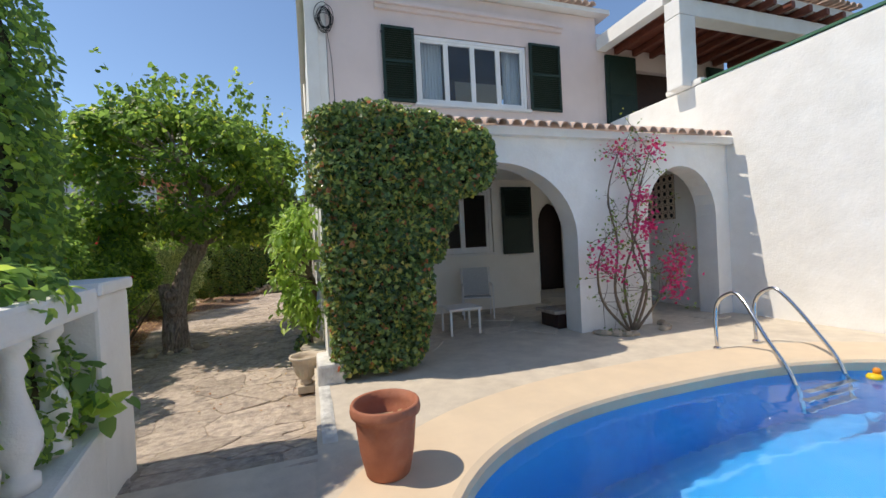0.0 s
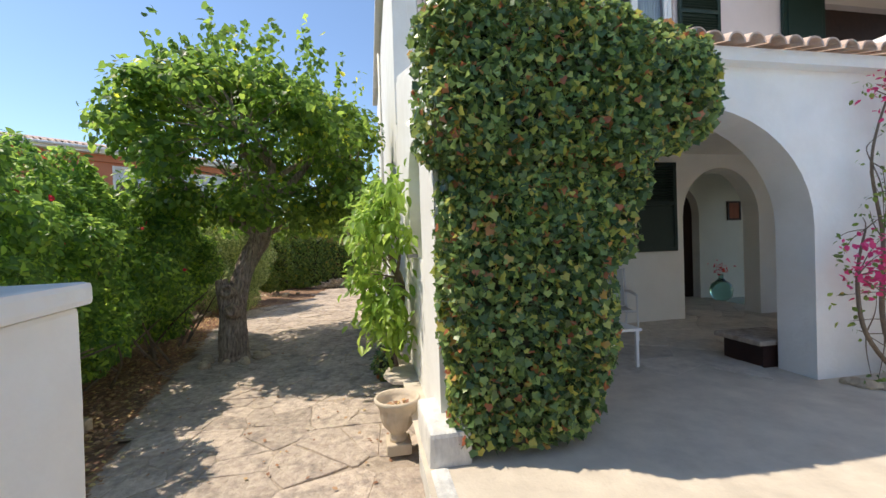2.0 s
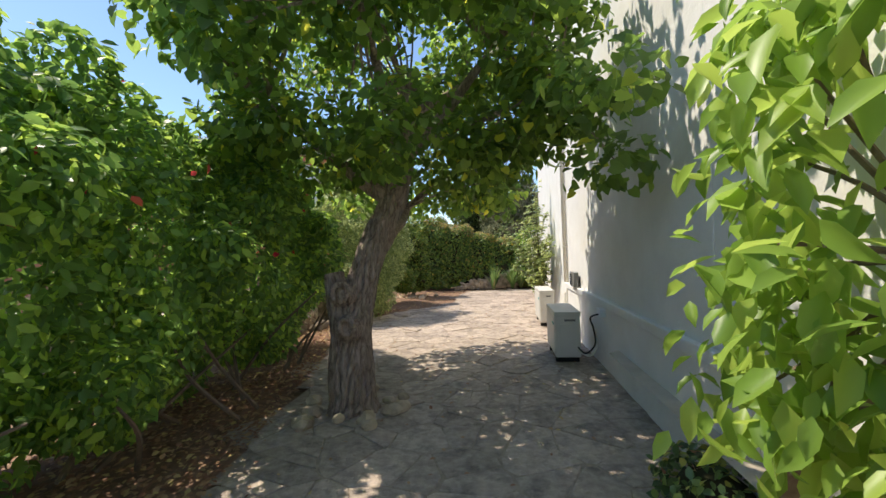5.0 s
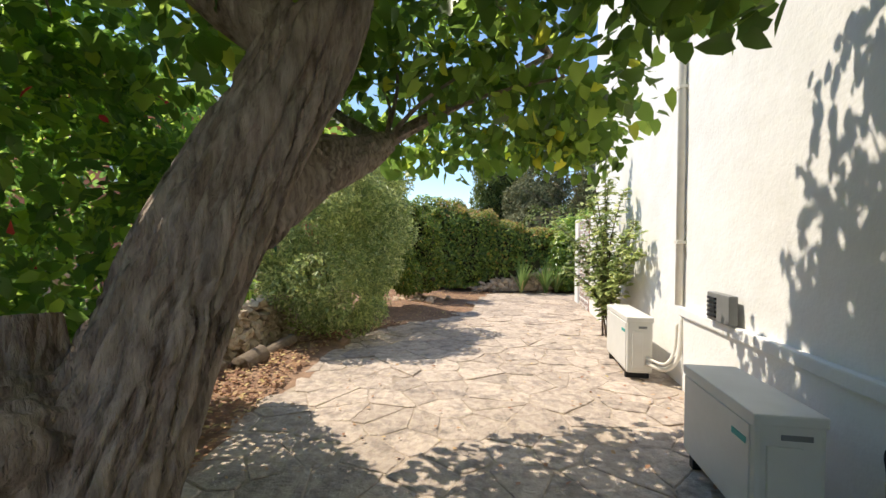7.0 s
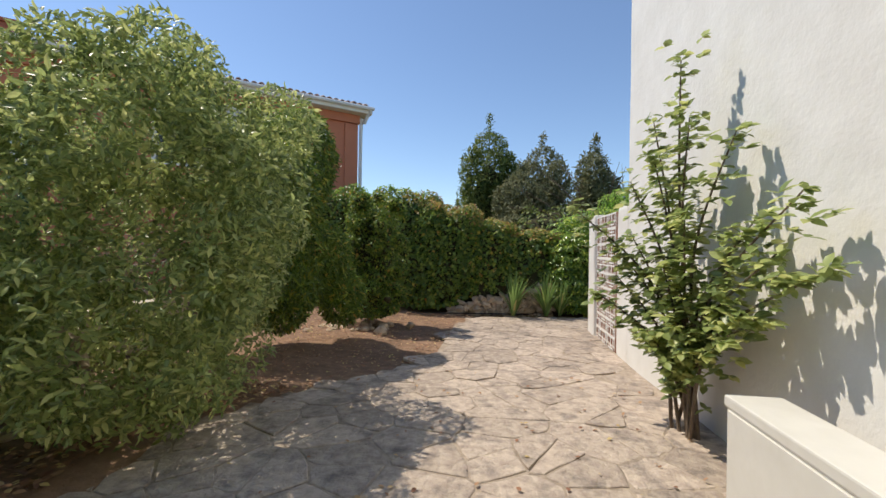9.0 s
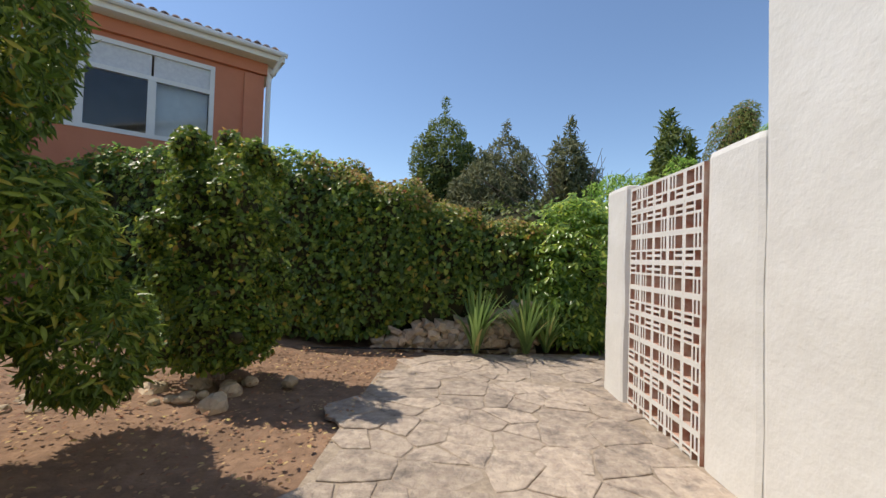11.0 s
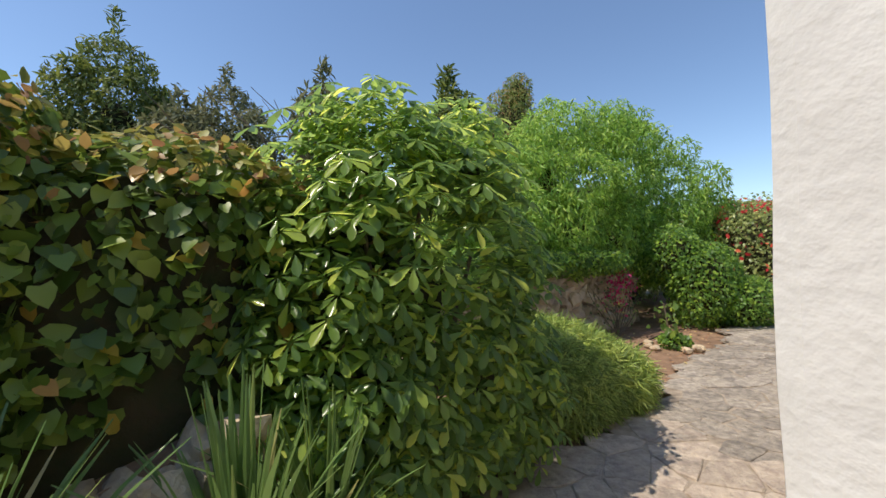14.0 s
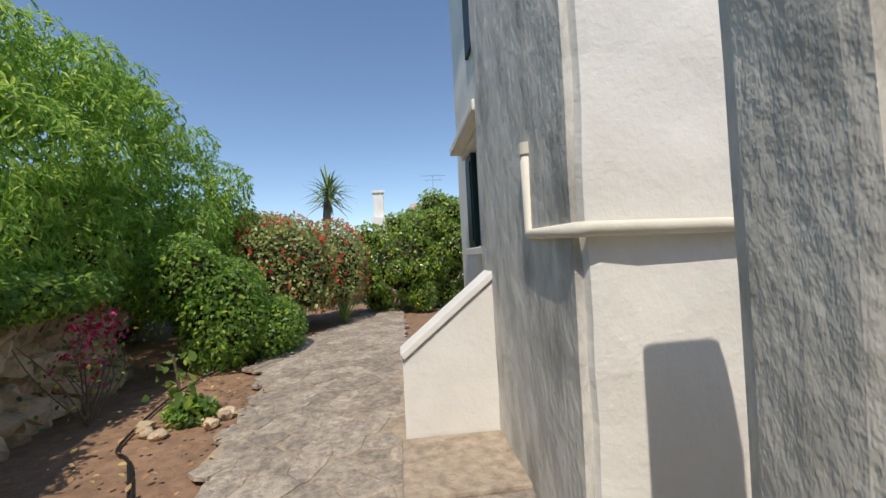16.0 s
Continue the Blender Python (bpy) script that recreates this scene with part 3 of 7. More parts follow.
sheet("garden_bed_soil", -9.5, 0.2, 3.2, 23.5, lambda x, y: gz(x, y) - 0.05 + 0.10 * max(0, min(1, (-3.4 - x))), SOIL, "red brown soil bed strewn with dry leaves")
sheet("back_yard_soil", -0.2, 24.0, 18.2, 25.0, lambda x, y: -0.11 + 0.02 * max(0, y - 20.4), SOIL, "red brown soil beside the back path", 0.4)


def left_edge(y):
    pts = [(2.5, -1.45), (3.2, -1.55), (4.2, -2.2), (6.0, -2.80), (7.4, -3.1), (9.4, -3.45), (11.0, -3.8), (13.2, -4.1), (14.6, -3.4), (15.4, -2.8), (16.4, -2.5), (18.7, -2.4), (19.5, -2.0)]
    for (a, p), (b, q) in zip(pts, pts[1:]):
        if a <= y <= b:
            return p + (q - p) * (y - a) / (b - a)
    return -1.4 if y < 2.5 else 99


def yard_edge(x):
    pts = [(-2.0, 19.5), (-0.8, 19.75), (0.6, 19.95), (2.0, 20.1), (3.0, 20.25), (4.0, 20.6), (5.8, 20.75), (7.2, 21.4), (9.0, 20.9), (11.0, 20.3), (14, 19.9)]
    for (a, p), (b, q) in zip(pts, pts[1:]):
        if a <= x <= b:
            return p + (q - p) * (x - a) / (b - a)
    return 18.5


def paved(x, y):
    if 2.55 <= y <= 18.6 and left_edge(y) < x < 0.02:
        return not (x > -0.12 and y < 4.3)
    if y > 18.4 and -2.4 < x < 13.5 and y < yard_edge(x):
        return not (x > 4.15 and y < 19.25)
    if 18.4 < y < 19.5 and left_edge(y) < x < -0.5:
        return True
    return False


# mortar bed under the flags
def mortar_bed():
    vs, fs, idx, st = [], [], {}, 0.16
    def vert(i, j):
        if (i, j) not in idx:
            x, y = -4.4 + i * st, 2.4 + j * st
            idx[i, j] = len(vs)
            vs.append((x, y, gz(x, y) - 0.008))
        return idx[i, j]
    for i in range(116):
        for j in range(122):
            if paved(-4.4 + (i + 0.5) * st, 2.4 + (j + 0.5) * st):
                fs.append((vert(i, j), vert(i + 1, j), vert(i + 1, j + 1), vert(i, j + 1)))
    return structure(link("path_paving", vs, fs, MORTAR), "crazy paving of buff flagstones in sandy mortar")


path_paving = mortar_bed()

# ---- house shell ----
T = 0.35
# porch front with two arches
front = steps_u(0.0, 1.10, 0.3, 3.25) + arch(1.10, 3.55, 0.3, 1.75, 2.80, 3.25, 20) + steps_u(3.55, 4.86, 0.3, 3.25)[1:] + arch(4.86, 6.30, 0.3, 2.0, 2.80, 3.25) + [(6.6, 0.3, 3.25)]
structure(part("wall_porch_front", slab_wall(front, 4.62, 4.98), WHITE), "white limewashed porch wall with two round arches")
# porch side wall with a blind arched niche on the passage
side = steps_u(4.30, 5.02, -0.1, 3.15) + arch(5.02, 5.98, 1.55, 2.2, 2.69, 3.3)[0:] + [(5.98, -0.1, 3.4)] + steps_u(5.98, 7.35, -0.1, 3.9)[1:]
side = [(u, lo, 2.95 + (u - 4.3) * 0.34) for u, lo, hi in side]
structure(part("wall_porch_side", slab_wall(side, 0.0, 0.30, "y", 0.008), WHITE), "white limewashed side wall with an arched niche")
structure(part("niche_back", boxes((0.14, 0.29, 5.0, 6.0, -0.1, 2.75)), CREAM), "recessed back of the arched niche")
structure(part("niche_sill_wall", rough_box(0.003, 0.139, 5.0, 6.0, -0.1, 1.56, 0.3, 0.02, 0.004), WHITE), "white wall below the niche")
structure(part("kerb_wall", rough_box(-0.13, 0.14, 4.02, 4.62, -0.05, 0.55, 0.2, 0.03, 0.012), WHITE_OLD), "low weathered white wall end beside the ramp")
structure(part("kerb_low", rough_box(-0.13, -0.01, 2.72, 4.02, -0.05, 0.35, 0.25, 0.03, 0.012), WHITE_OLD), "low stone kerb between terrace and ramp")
# long west wall
structure(part("wall_west", rough_box(0.0, 0.35, 7.352, 16.3, -0.2, 6.6, 0.6, 0.03, 0.014), WHITE), "tall white limewashed house wall along the passage")
structure(part("wall_west_plinth", rough_box(-0.035, 0.0, 7.0, 12.0, -0.15, 0.70, 0.4, 0.008, 0.003), WHITE), "slightly proud plinth at the foot of the house wall")
structure(part("trim_ledge", rough_box(-0.06, 0.0, 7.0, 12.02, 0.702, 0.79, 0.6, 0.012, 0.003), WHITE), "white ledge along the top of the plinth")
structure(part("wall_yard_low", rough_box(0.0, 0.30, 16.302, 16.812, -0.2, 1.97, 0.25, 0.05, 0.012), WHITE), "lower white garden wall beside the lattice")
structure(part("wall_post_corner", rough_box(-0.06, 0.32, 17.93, 18.42, -0.2, 1.96, 0.15, 0.045, 0.012), WHITE), "white plastered corner post of the lattice screen")
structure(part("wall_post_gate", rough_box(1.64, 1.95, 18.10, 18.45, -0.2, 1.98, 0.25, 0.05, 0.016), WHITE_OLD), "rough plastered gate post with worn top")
# upper facade
def facade():
    bm = boxes((0.352, 2.0, 7.35, 7.65, 3.7, 6.75), (4.5, 6.35, 7.35, 7.65, 3.7, 6.75), (2.0, 4.5, 7.35, 7.65, 3.7, 4.50), (2.0, 4.5, 7.35, 7.65, 5.90, 6.75))
    return bm
structure(part("wall_facade_upper", facade(), PINK), "pale pink rendered upper storey front")
structure(part("trim_cornice", boxes((1.25, 5.4, 7.22, 7.35, 6.36, 6.44), (1.25, 5.4, 7.28, 7.35, 6.28, 6.36), bevel=0.01), PINK), "pale moulded cornice above the window")
structure(part("wall_facade_corner", rough_box(-0.02, 0.20, 7.30, 7.352, 3.4, 6.9, 0.5, 0.01, 0.006), WHITE), "white corner strip of the front")
# ground floor inner front, with window and the entrance arch
low = boxes((0.3, 2.18, 7.352, 7.65, 0.3, 3.72), (2.18, 3.52, 7.352, 7.65, 0.3, 1.50), (2.18, 3.52, 7.352, 7.65, 2.86, 3.72), (3.52, 4.58, 7.352, 7.65, 0.3, 3.72))
structure(part("wall_porch_inner", low, CREAM), "cream painted inner wall of the porch")
arch_in = arch(4.58, 6.05, 0.3, 2.0, 2.80, 3.72) + [(8.2, 0.3, 3.72)]
structure(part("wall_entrance_arch", slab_wall(arch_in, 7.352, 7.65), CREAM), "cream wall with the entrance arch")
structure(part("wall_vestibule_side", boxes((4.3, 4.58, 7.652, 9.2, 0.3, 3.7)), CREAM), "cream vestibule side wall")
# Unseen opening added on this side to let skylight brighten the vestibule.
structure(part("wall_vestibule_east", boxes((8.0, 8.2, 9.0, 9.2, 0.3, 3.28), (8.0, 8.2, 7.652, 9.0, 2.6, 3.28)), CREAM), "cream vestibule wall with an unseen opening added for light")
vest = [(4.58, 0.3, 3.7)] + arch(5.75, 6.6, 0.3, 2.15, 2.72, 3.7) + [(8.2, 0.3, 3.7)]
structure(part("wall_vestibule_back", slab_wall(vest, 9.2, 9.45), CREAM), "cream vestibule wall with arched doorway")
structure(part("ceiling_porch", boxes((0.3, 6.6, 4.98, 7.352, 3.02, 3.10), (4.3, 8.2, 7.652, 9.2, 3.02, 3.10)), CREAM), "cream porch ceiling")
structure(part("room_shell", boxes((0.4, 4.2, 10.9, 11.0, 0.3, 6.7), (0.352, 6.3, 7.7, 11.0, 6.6, 6.7), (0.352, 6.3, 7.7, 11.0, 3.75, 3.85), (0.4, 0.5, 7.7, 11.0, 0.3, 6.6), (6.2, 6.3, 9.5, 11.0, 0.3, 6.6), (0.4, 4.2, 7.7, 11, 0.28, 0.33), (4.12, 4.2, 7.72, 10.9, 0.33, 3.75)), ROOM), "rooms behind the windows, coloured dark for dim light")
structure(part("roof_main", boxes((-0.15, 6.6, 7.15, 16.4, 6.76, 6.86)), WHITE), "white roof slab of the house")
structure(part("roof_porch", merge(slab_wall([(0.02, 3.15, 3.26), (6.6, 3.15, 3.26)], 4.5, 5.0)), WHITE), "white porch roof edge")
lean = bmesh.new()
lv = [lean.verts.new(p) for p in [(0.02, 4.99, 3.14), (6.6, 4.99, 3.14), (6.6, 7.34, 3.95), (0.02, 7.34, 3.95), (0.02, 4.99, 3.26), (6.6, 4.99, 3.26), (6.6, 7.34, 4.07), (0.02, 7.34, 4.07)]]
for f in ((0, 1, 2, 3), (4, 5, 6, 7), (0, 1, 5, 4), (1, 2, 6, 5), (2, 3, 7, 6), (3, 0, 4, 7)):
    lean.faces.new([lv[i] for i in f])
structure(part("roof_porch_slope", lean, WHITE), "sloping porch roof")
# east boundary wall and upper terrace
structure(part("wall_east", rough_box(6.6, 6.9, -4.4, 7.34, -0.1, 4.36, 0.6, 0.04, 0.016), WHITE), "tall white boundary wall beside the pool")
structure(part("trim_wall_top", boxes((6.585, 6.92, -4.4, 5.0, 4.362, 4.40)), GREENTRIM), "green painted edge on the wall top")
structure(part("wall_terrace_post", rough_box(6.36, 6.74, 5.18, 5.52, 4.362, 5.66, 0.4, 0.03, 0.008), WHITE), "white post of the roof terrace")
structure(part("wall_terrace_step", rough_box(6.58, 6.92, 5.0, 5.75, 4.362, 4.47, 0.3, 0.03, 0.008), WHITE), "stepped white parapet at the terrace post")
structure(part("wall_terrace_back", boxes((6.352, 7.42, 7.35, 7.65, 3.75, 6.4), (7.42, 9.7, 7.35, 7.65, 5.66, 6.4), (9.7, 10.4, 7.35, 7.65, 3.75, 6.4), (7.42, 9.7, 7.35, 7.65, 3.75, 4.3)), PINK), "pale pink wall behind the roof terrace")
structure(part("wall_terrace_beam", rough_box(6.36, 11.5, 5.18, 5.50, 5.662, 5.97, 0.6, 0.02, 0.006), WHITE), "white beam over the roof terrace")
structure(part("wall_terrace_fascia", boxes((6.36, 11.5, 5.10, 5.30, 6.12, 6.27)), WHITE), "white fascia above the rafters")
structure(part("wall_terrace_side_beam", boxes((6.355, 6.60, 5.52, 7.34, 6.0, 6.3)), WHITE), "white side beam of the terrace roof")
structure(part("floor_roof_terrace", boxes((6.91, 11.5, 4.0, 7.34, 3.3, 3.4)), CONCRETE), "roof terrace floor")
structure(part("wall_south", boxes((-1.4, 6.9, -4.8, -4.42, 0.0, 2.4)), WHITE), "plain white garden wall")


def tiles_row(name, label, x0, x1, y, z, slope, group, length=0.42, rise=0.0, step=0.19, r=0.085):
    """Half-round roof tiles in a row along x, the convex ones over the channels."""
    th = thing(name, label, "roof tiles", group, (x0, y, z))
    bm = bmesh.new()
    a_ = []
    for rr, in ((r,), (r - 0.014,)):
        for k in range(9):
            a = math.pi * k / 8
            a_.append((rr * math.cos(a), rr * math.sin(a)))
    rows = []
    for t in (0, 1):
        rows.append([bm.verts.new((c * (1 - 0.15 * t), t * length, s * (1 - 0.15 * t) + slope * t * length)) for c, s in a_])
    for k in range(8):
        bm.faces.new((rows[0][k], rows[0][k + 1], rows[1][k + 1], rows[1][k]))
        bm.faces.new((rows[0][9 + k], rows[0][10 + k], rows[1][10 + k], rows[1][9 + k]))
        bm.faces.new((rows[0][k], rows[0][k + 1], rows[0][10 + k], rows[0][9 + k]))
    bmesh.ops.recalc_face_normals(bm, faces=bm.faces)
    me = bpy.data.meshes.new("tile")
    bm.to_mesh(me)
    bm.free()
    me.materials.append(ROOFTILE)
    n = int((x1 - x0) / step)
    for i in range(n):
        o = new("tile", me)
        o.parent = th
        o.matrix_basis = pose(i * step + RNG.normal(0, 0.006), RNG.normal(0, 0.008), RNG.normal(0, 0.004), 0, 0, RNG.normal(0, 1.5))
    return th


tiles_row("eave_tiles", "weathered clay barrel tiles along the porch eave", 0.05, 6.55, 4.38, 3.24, 0.30, "eaves", 0.75)
tiles_row("eave_tiles", "weathered clay barrel tiles along the house eave", 0.0, 6.4, 7.05, 6.86, 0.25, "eaves")
for i in range(9):
    bm = bmesh.new()
    box(bm, 6.85 + i * 0.52, 6.96 + i * 0.52, 4.92, 7.34, 5.972, 6.11, 0.015)
    tagged(part("roof_beam", bm, REDWOOD), "red brown stained beam over the roof terrace", "beam", "terrace beams")
tiles_row("eave_tiles", "clay barrel tiles on the terrace roof edge", 6.4, 11.4, 4.95, 6.30, 0.12, "eaves", 0.6)
tagged(part("terrace_roof", boxes((6.61, 11.5, 5.31, 7.34, 6.113, 6.14)), REDWOOD), "boarded roof over the terrace", "roof", kind="structure")


# ---- windows and shutters ----
def louvre_shutter(x0, x1, y, z0, z1, label, solid_low=0.0):
    th = thing("window_shutter", label, "shutter", "dark green shutters", (x0, y, z0))
    w = 0.055
    part("frame", boxes((x0, x0 + w, y - 0.02, y + 0.02, z0, z1), (x1 - w, x1, y - 0.02, y + 0.02, z0, z1), (x0 + w, x1 - w, y - 0.02, y + 0.02, z0, z0 + w), (x0 + w, x1 - w, y - 0.02, y + 0.02, z1 - w, z1), (x0 + w, x1 - w, y - 0.02, y + 0.02, z0 + (z1 - z0) * 0.52, z0 + (z1 - z0) * 0.52 + w)), GREEN_SHUTTER, th)
    z = z0 + w + 0.02
    lo = z0 + solid_low * (z1 - z0)
    if solid_low:
        part("panel", boxes((x0 + w, x1 - w, y - 0.008, y + 0.012, z0 + w, lo)), GREEN_SHUTTER, th)
        z = lo + 0.03
    # Dark board added behind the slats so their gaps look shaded.
    part("back_board", boxes((x0 + w, x1 - w, y + 0.018, y + 0.024, z0 + w, z1 - w)), GREEN_SHUTTER, th)
    tilt = Matrix.Rotation(radians(35), 3, "X")
    bm = bmesh.new()
    box(bm, -(x1 - x0) / 2 + w, (x1 - x0) / 2 - w, -0.022, 0.022, -0.004, 0.004, 0, tilt)
    me = bpy.data.meshes.new("slat")
    bm.to_mesh(me)
    bm.free()
    me.materials.append(GREEN_SHUTTER)
    while z < z1 - w:
        if abs(z - (z0 + (z1 - z0) * 0.52 + w / 2)) > 0.045:
            o = new("slat", me)
            o.parent = th
            o.location = ((x1 - x0) / 2, 0, z - z0)
        z += 0.042
    for zz in (z0 + 0.15, z1 - 0.15):
        part("hinge", boxes((x0 - 0.02, x0 + 0.03, y - 0.03, y - 0.02, zz - 0.02, zz + 0.02)), BLACK, th)
    return th


louvre_shutter(1.36, 2.00, 7.30, 4.52, 5.97, "dark green louvred shutter open beside the upper window")
louvre_shutter(4.55, 5.32, 7.30, 4.52, 5.97, "dark green louvred shutter open beside the upper window")
louvre_shutter(3.72, 4.42, 7.30, 1.46, 2.87, "dark green shutter with a solid lower panel", 0.5)


def window(name, x0, x1, y, z0, z1, sashes, label):
    th = structure(new(name), label)
    f = 0.07
    part("window_frame", boxes((x0, x0 + f, y, y + 0.09, z0, z1), (x1 - f, x1, y, y + 0.09, z0, z1), (x0 + f, x1 - f, y, y + 0.09, z0, z0 + f), (x0 + f, x1 - f, y, y + 0.09, z1 - f, z1), bevel=0.006), PVC, th)
    n = len(sashes)
    w = (x1 - x0 - 2 * f) / n
    for i, wide in enumerate(sashes):
        a, b = x0 + f + i * w, x0 + f + (i + 1) * w
        s = part("sash", boxes((a, a + 0.05, y + 0.015, y + 0.07, z0 + f, z1 - f), (b - 0.05, b, y + 0.015, y + 0.07, z0 + f, z1 - f), (a + 0.05, b - 0.05, y + 0.015, y + 0.07, z0 + f, z0 + f + 0.05), (a + 0.05, b - 0.05, y + 0.015, y + 0.07, z1 - f - 0.05, z1 - f), bevel=0.005), PVC, th)
        g = part("pane", boxes((a + 0.05, b - 0.05, y + 0.04, y + 0.046, z0 + f + 0.05, z1 - f - 0.05)), GLASS, th)
        g.visible_shadow = False
    part("window_sill", boxes((x0 - 0.05, x1 + 0.05, y - 0.12, y + 0.02, z0 - 0.05, z0 - 0.002), bevel=0.01), WHITE, th)
    return th


window("window_1", 2.02, 4.48, 7.36, 4.52, 5.88, [1, 1, 1, 1], "white framed four light upper window")
window("window_2", 2.20, 3.50, 7.37, 1.52, 2.84, [1, 1], "white framed porch window")
def curtain(x0, x1, y, z0, z1):
    n = 40
    vs, fs = [], []
    for i in range(n + 1):
        x = x0 + (x1 - x0) * i / n
        d = 0.03 * math.sin(i * 1.25) + 0.01 * math.sin(i * 2.9)
        vs += [(x, y + d, z0), (x, y + d * 0.8, z1)]
    for i in range(n):
        fs.append((2 * i, 2 * i + 2, 2 * i + 3, 2 * i + 1))
    ob = link("curtain", vs, fs, CURTAIN, smooth=True)
    return tagged(ob, "sheer white curtain gathered in folds behind glass", "curtain", "curtains")
curtain(2.1, 2.62, 7.56, 4.5, 5.86)
curtain(4.02, 4.42, 7.56, 4.5, 5.86)
# terrace shutters
for a, b in ((6.55, 7.42), (9.72, 10.3)):
    tagged(part("terrace_shutter", boxes((a, b, 7.28, 7.33, 4.0, 5.92), (a + 0.08, b - 0.08, 7.265, 7.28, 4.1, 4.9), (a + 0.08, b - 0.08, 7.265, 7.28, 5.0, 5.82), bevel=0.008), GREEN_SHUTTER), "dark green panelled shutter on the roof terrace", "shutter", "terrace shutters")
tagged(part("terrace_window", boxes((7.42, 9.7, 7.5, 7.55, 4.302, 5.658)), DARKWOOD), "dark brown window between the terrace shutters", "window")
# doors
door = structure(new("door_1"), "dark brown arched entrance door")
part("leaf", boxes((5.72, 6.63, 9.40, 9.45, 0.34, 2.75), bevel=0.006), DARKWOOD, door)
part("handle", boxes((5.82, 5.85, 9.36, 9.40, 1.3, 1.45), bevel=0.006), STEEL, door)
door2 = structure(new("door_2"), "white painted door set under the right arch")
part("leaf", boxes((6.555, 6.596, 4.99, 5.60, 0.34, 2.35), bevel=0.005), WHITE, door2)
part("door_knob", lathe([(0.0, 0), (0.035, 0.01), (0.04, 0.03), (0.02, 0.05)], (6.53, 5.24, 1.40), 12), STEEL, door2)
fret = thing("fretwork_vent", "pierced cast vent panel in the alcove wall", "vent panel", at=(6.58, 6.0, 2.0))
# Black sheet added to stand for the shade inside the pierced rings.
part("backing", boxes((6.585, 6.598, 5.66, 6.34, 2.0, 2.86)), BLACK, fret)
for i in range(5):
    for j in range(6):
        cy, cz = 5.73 + i * 0.136, 2.07 + j * 0.144
        pts = [(6.575, cy + 0.052 * math.cos(a), cz + 0.055 * math.sin(a)) for a in np.linspace(0, 2 * math.pi, 13)]
        part("ring", tube(pts, [0.012] * 13, 5), CASTSTONE, fret)
part("frame", boxes(*[(6.565, 6.584, 5.655 + i * 0.136, 5.668 + i * 0.136, 2.0, 2.86) for i in range(6)], *[(6.566, 6.583, 5.66, 6.34, 1.995 + j * 0.144, 2.008 + j * 0.144) for j in range(7)]), CASTSTONE, fret)


# ---- lattice screens ----
def lattice_block(wide_first, tall_first, depth=0.09):
    """One moulded block, 0.222 square: a large hole, a pair of upright slots, a pair of flat slots and a small hole."""
    def cuts(big_first):
        big, small = [("big", 0.094)], [("slot", 0.024), ("bar", 0.020), ("slot", 0.024)]
        run = [("edge", 0.021)] + (big + [("web", 0.018)] + small if big_first else small + [("web", 0.018)] + big) + [("edge", 0.021)]
        pos, kinds = [0.0], []
        for k, w in run:
            kinds.append(k)
            pos.append(pos[-1] + w)
        return pos, kinds
    us, ku = cuts(wide_first)
    vs, kv = cuts(tall_first)
    def hole(i, j):
        if not (0 <= i < len(ku) and 0 <= j < len(kv)):
            return True
        a, b = ku[i], kv[j]
        if a in ("edge", "web") or b in ("edge", "web"):
            return False
        return (a, b) != ("bar", "big") and (a, b) != ("big", "bar")
    bm = bmesh.new()
    pts = {}
    def P(i, j, k):
        if (i, j, k) not in pts:
            pts[i, j, k] = bm.verts.new((us[i], (k - 0.5) * depth, vs[j]))
        return pts[i, j, k]
    for i in range(len(ku)):
        for j in range(len(kv)):
            if hole(i, j):
                continue
            for k in (0, 1):
                bm.faces.new((P(i, j, k), P(i + 1, j, k), P(i + 1, j + 1, k), P(i, j + 1, k))).material_index = 0
            for di, dj, a, b in ((-1, 0, (i, j), (i, j + 1)), (1, 0, (i + 1, j), (i + 1, j + 1)), (0, -1, (i, j), (i + 1, j)), (0, 1, (i, j + 1), (i + 1, j + 1))):
                if hole(i + di, j + dj):
                    bm.faces.new((P(*a, 0), P(*b, 0), P(*b, 1), P(*a, 1))).material_index = 1
    bmesh.ops.recalc_face_normals(bm, faces=bm.faces)
    me = bpy.data.meshes.new("block")
    bm.to_mesh(me)
    bm.free()
    me.materials.append(WHITE)
    me.materials.append(LATTICECLAY)
    return me


BLOCKS = {(a, b): lattice_block(a, b) for a in (False, True) for b in (False, True)}


def lattice(name, label, origin, turn, cols, rows):
    th = thing(name, label, "lattice screen", "lattice screens", origin)
    for i in range(cols):
        for j in range(rows):
            o = new("block", BLOCKS[bool(i % 2), bool(j % 2)])
            o.parent = th
            o.matrix_basis = pose(0, 0, 0, 0, 0, turn) @ pose(i * 0.2225, RNG.normal(0, 0.0006), j * 0.2255 - 0.12) @ Matrix.Diagonal((0.2225 / 0.222, 1, 0.2255 / 0.222, 1))
    return th


lattice("lattice_screen", "white painted clay lattice block screen with red brick edges", (0.03, 16.815, 0.0), 90, 5, 9)
lattice("lattice_screen", "white painted clay lattice block screen in shade", (0.33, 18.37, 0.0), 0, 6, 9)
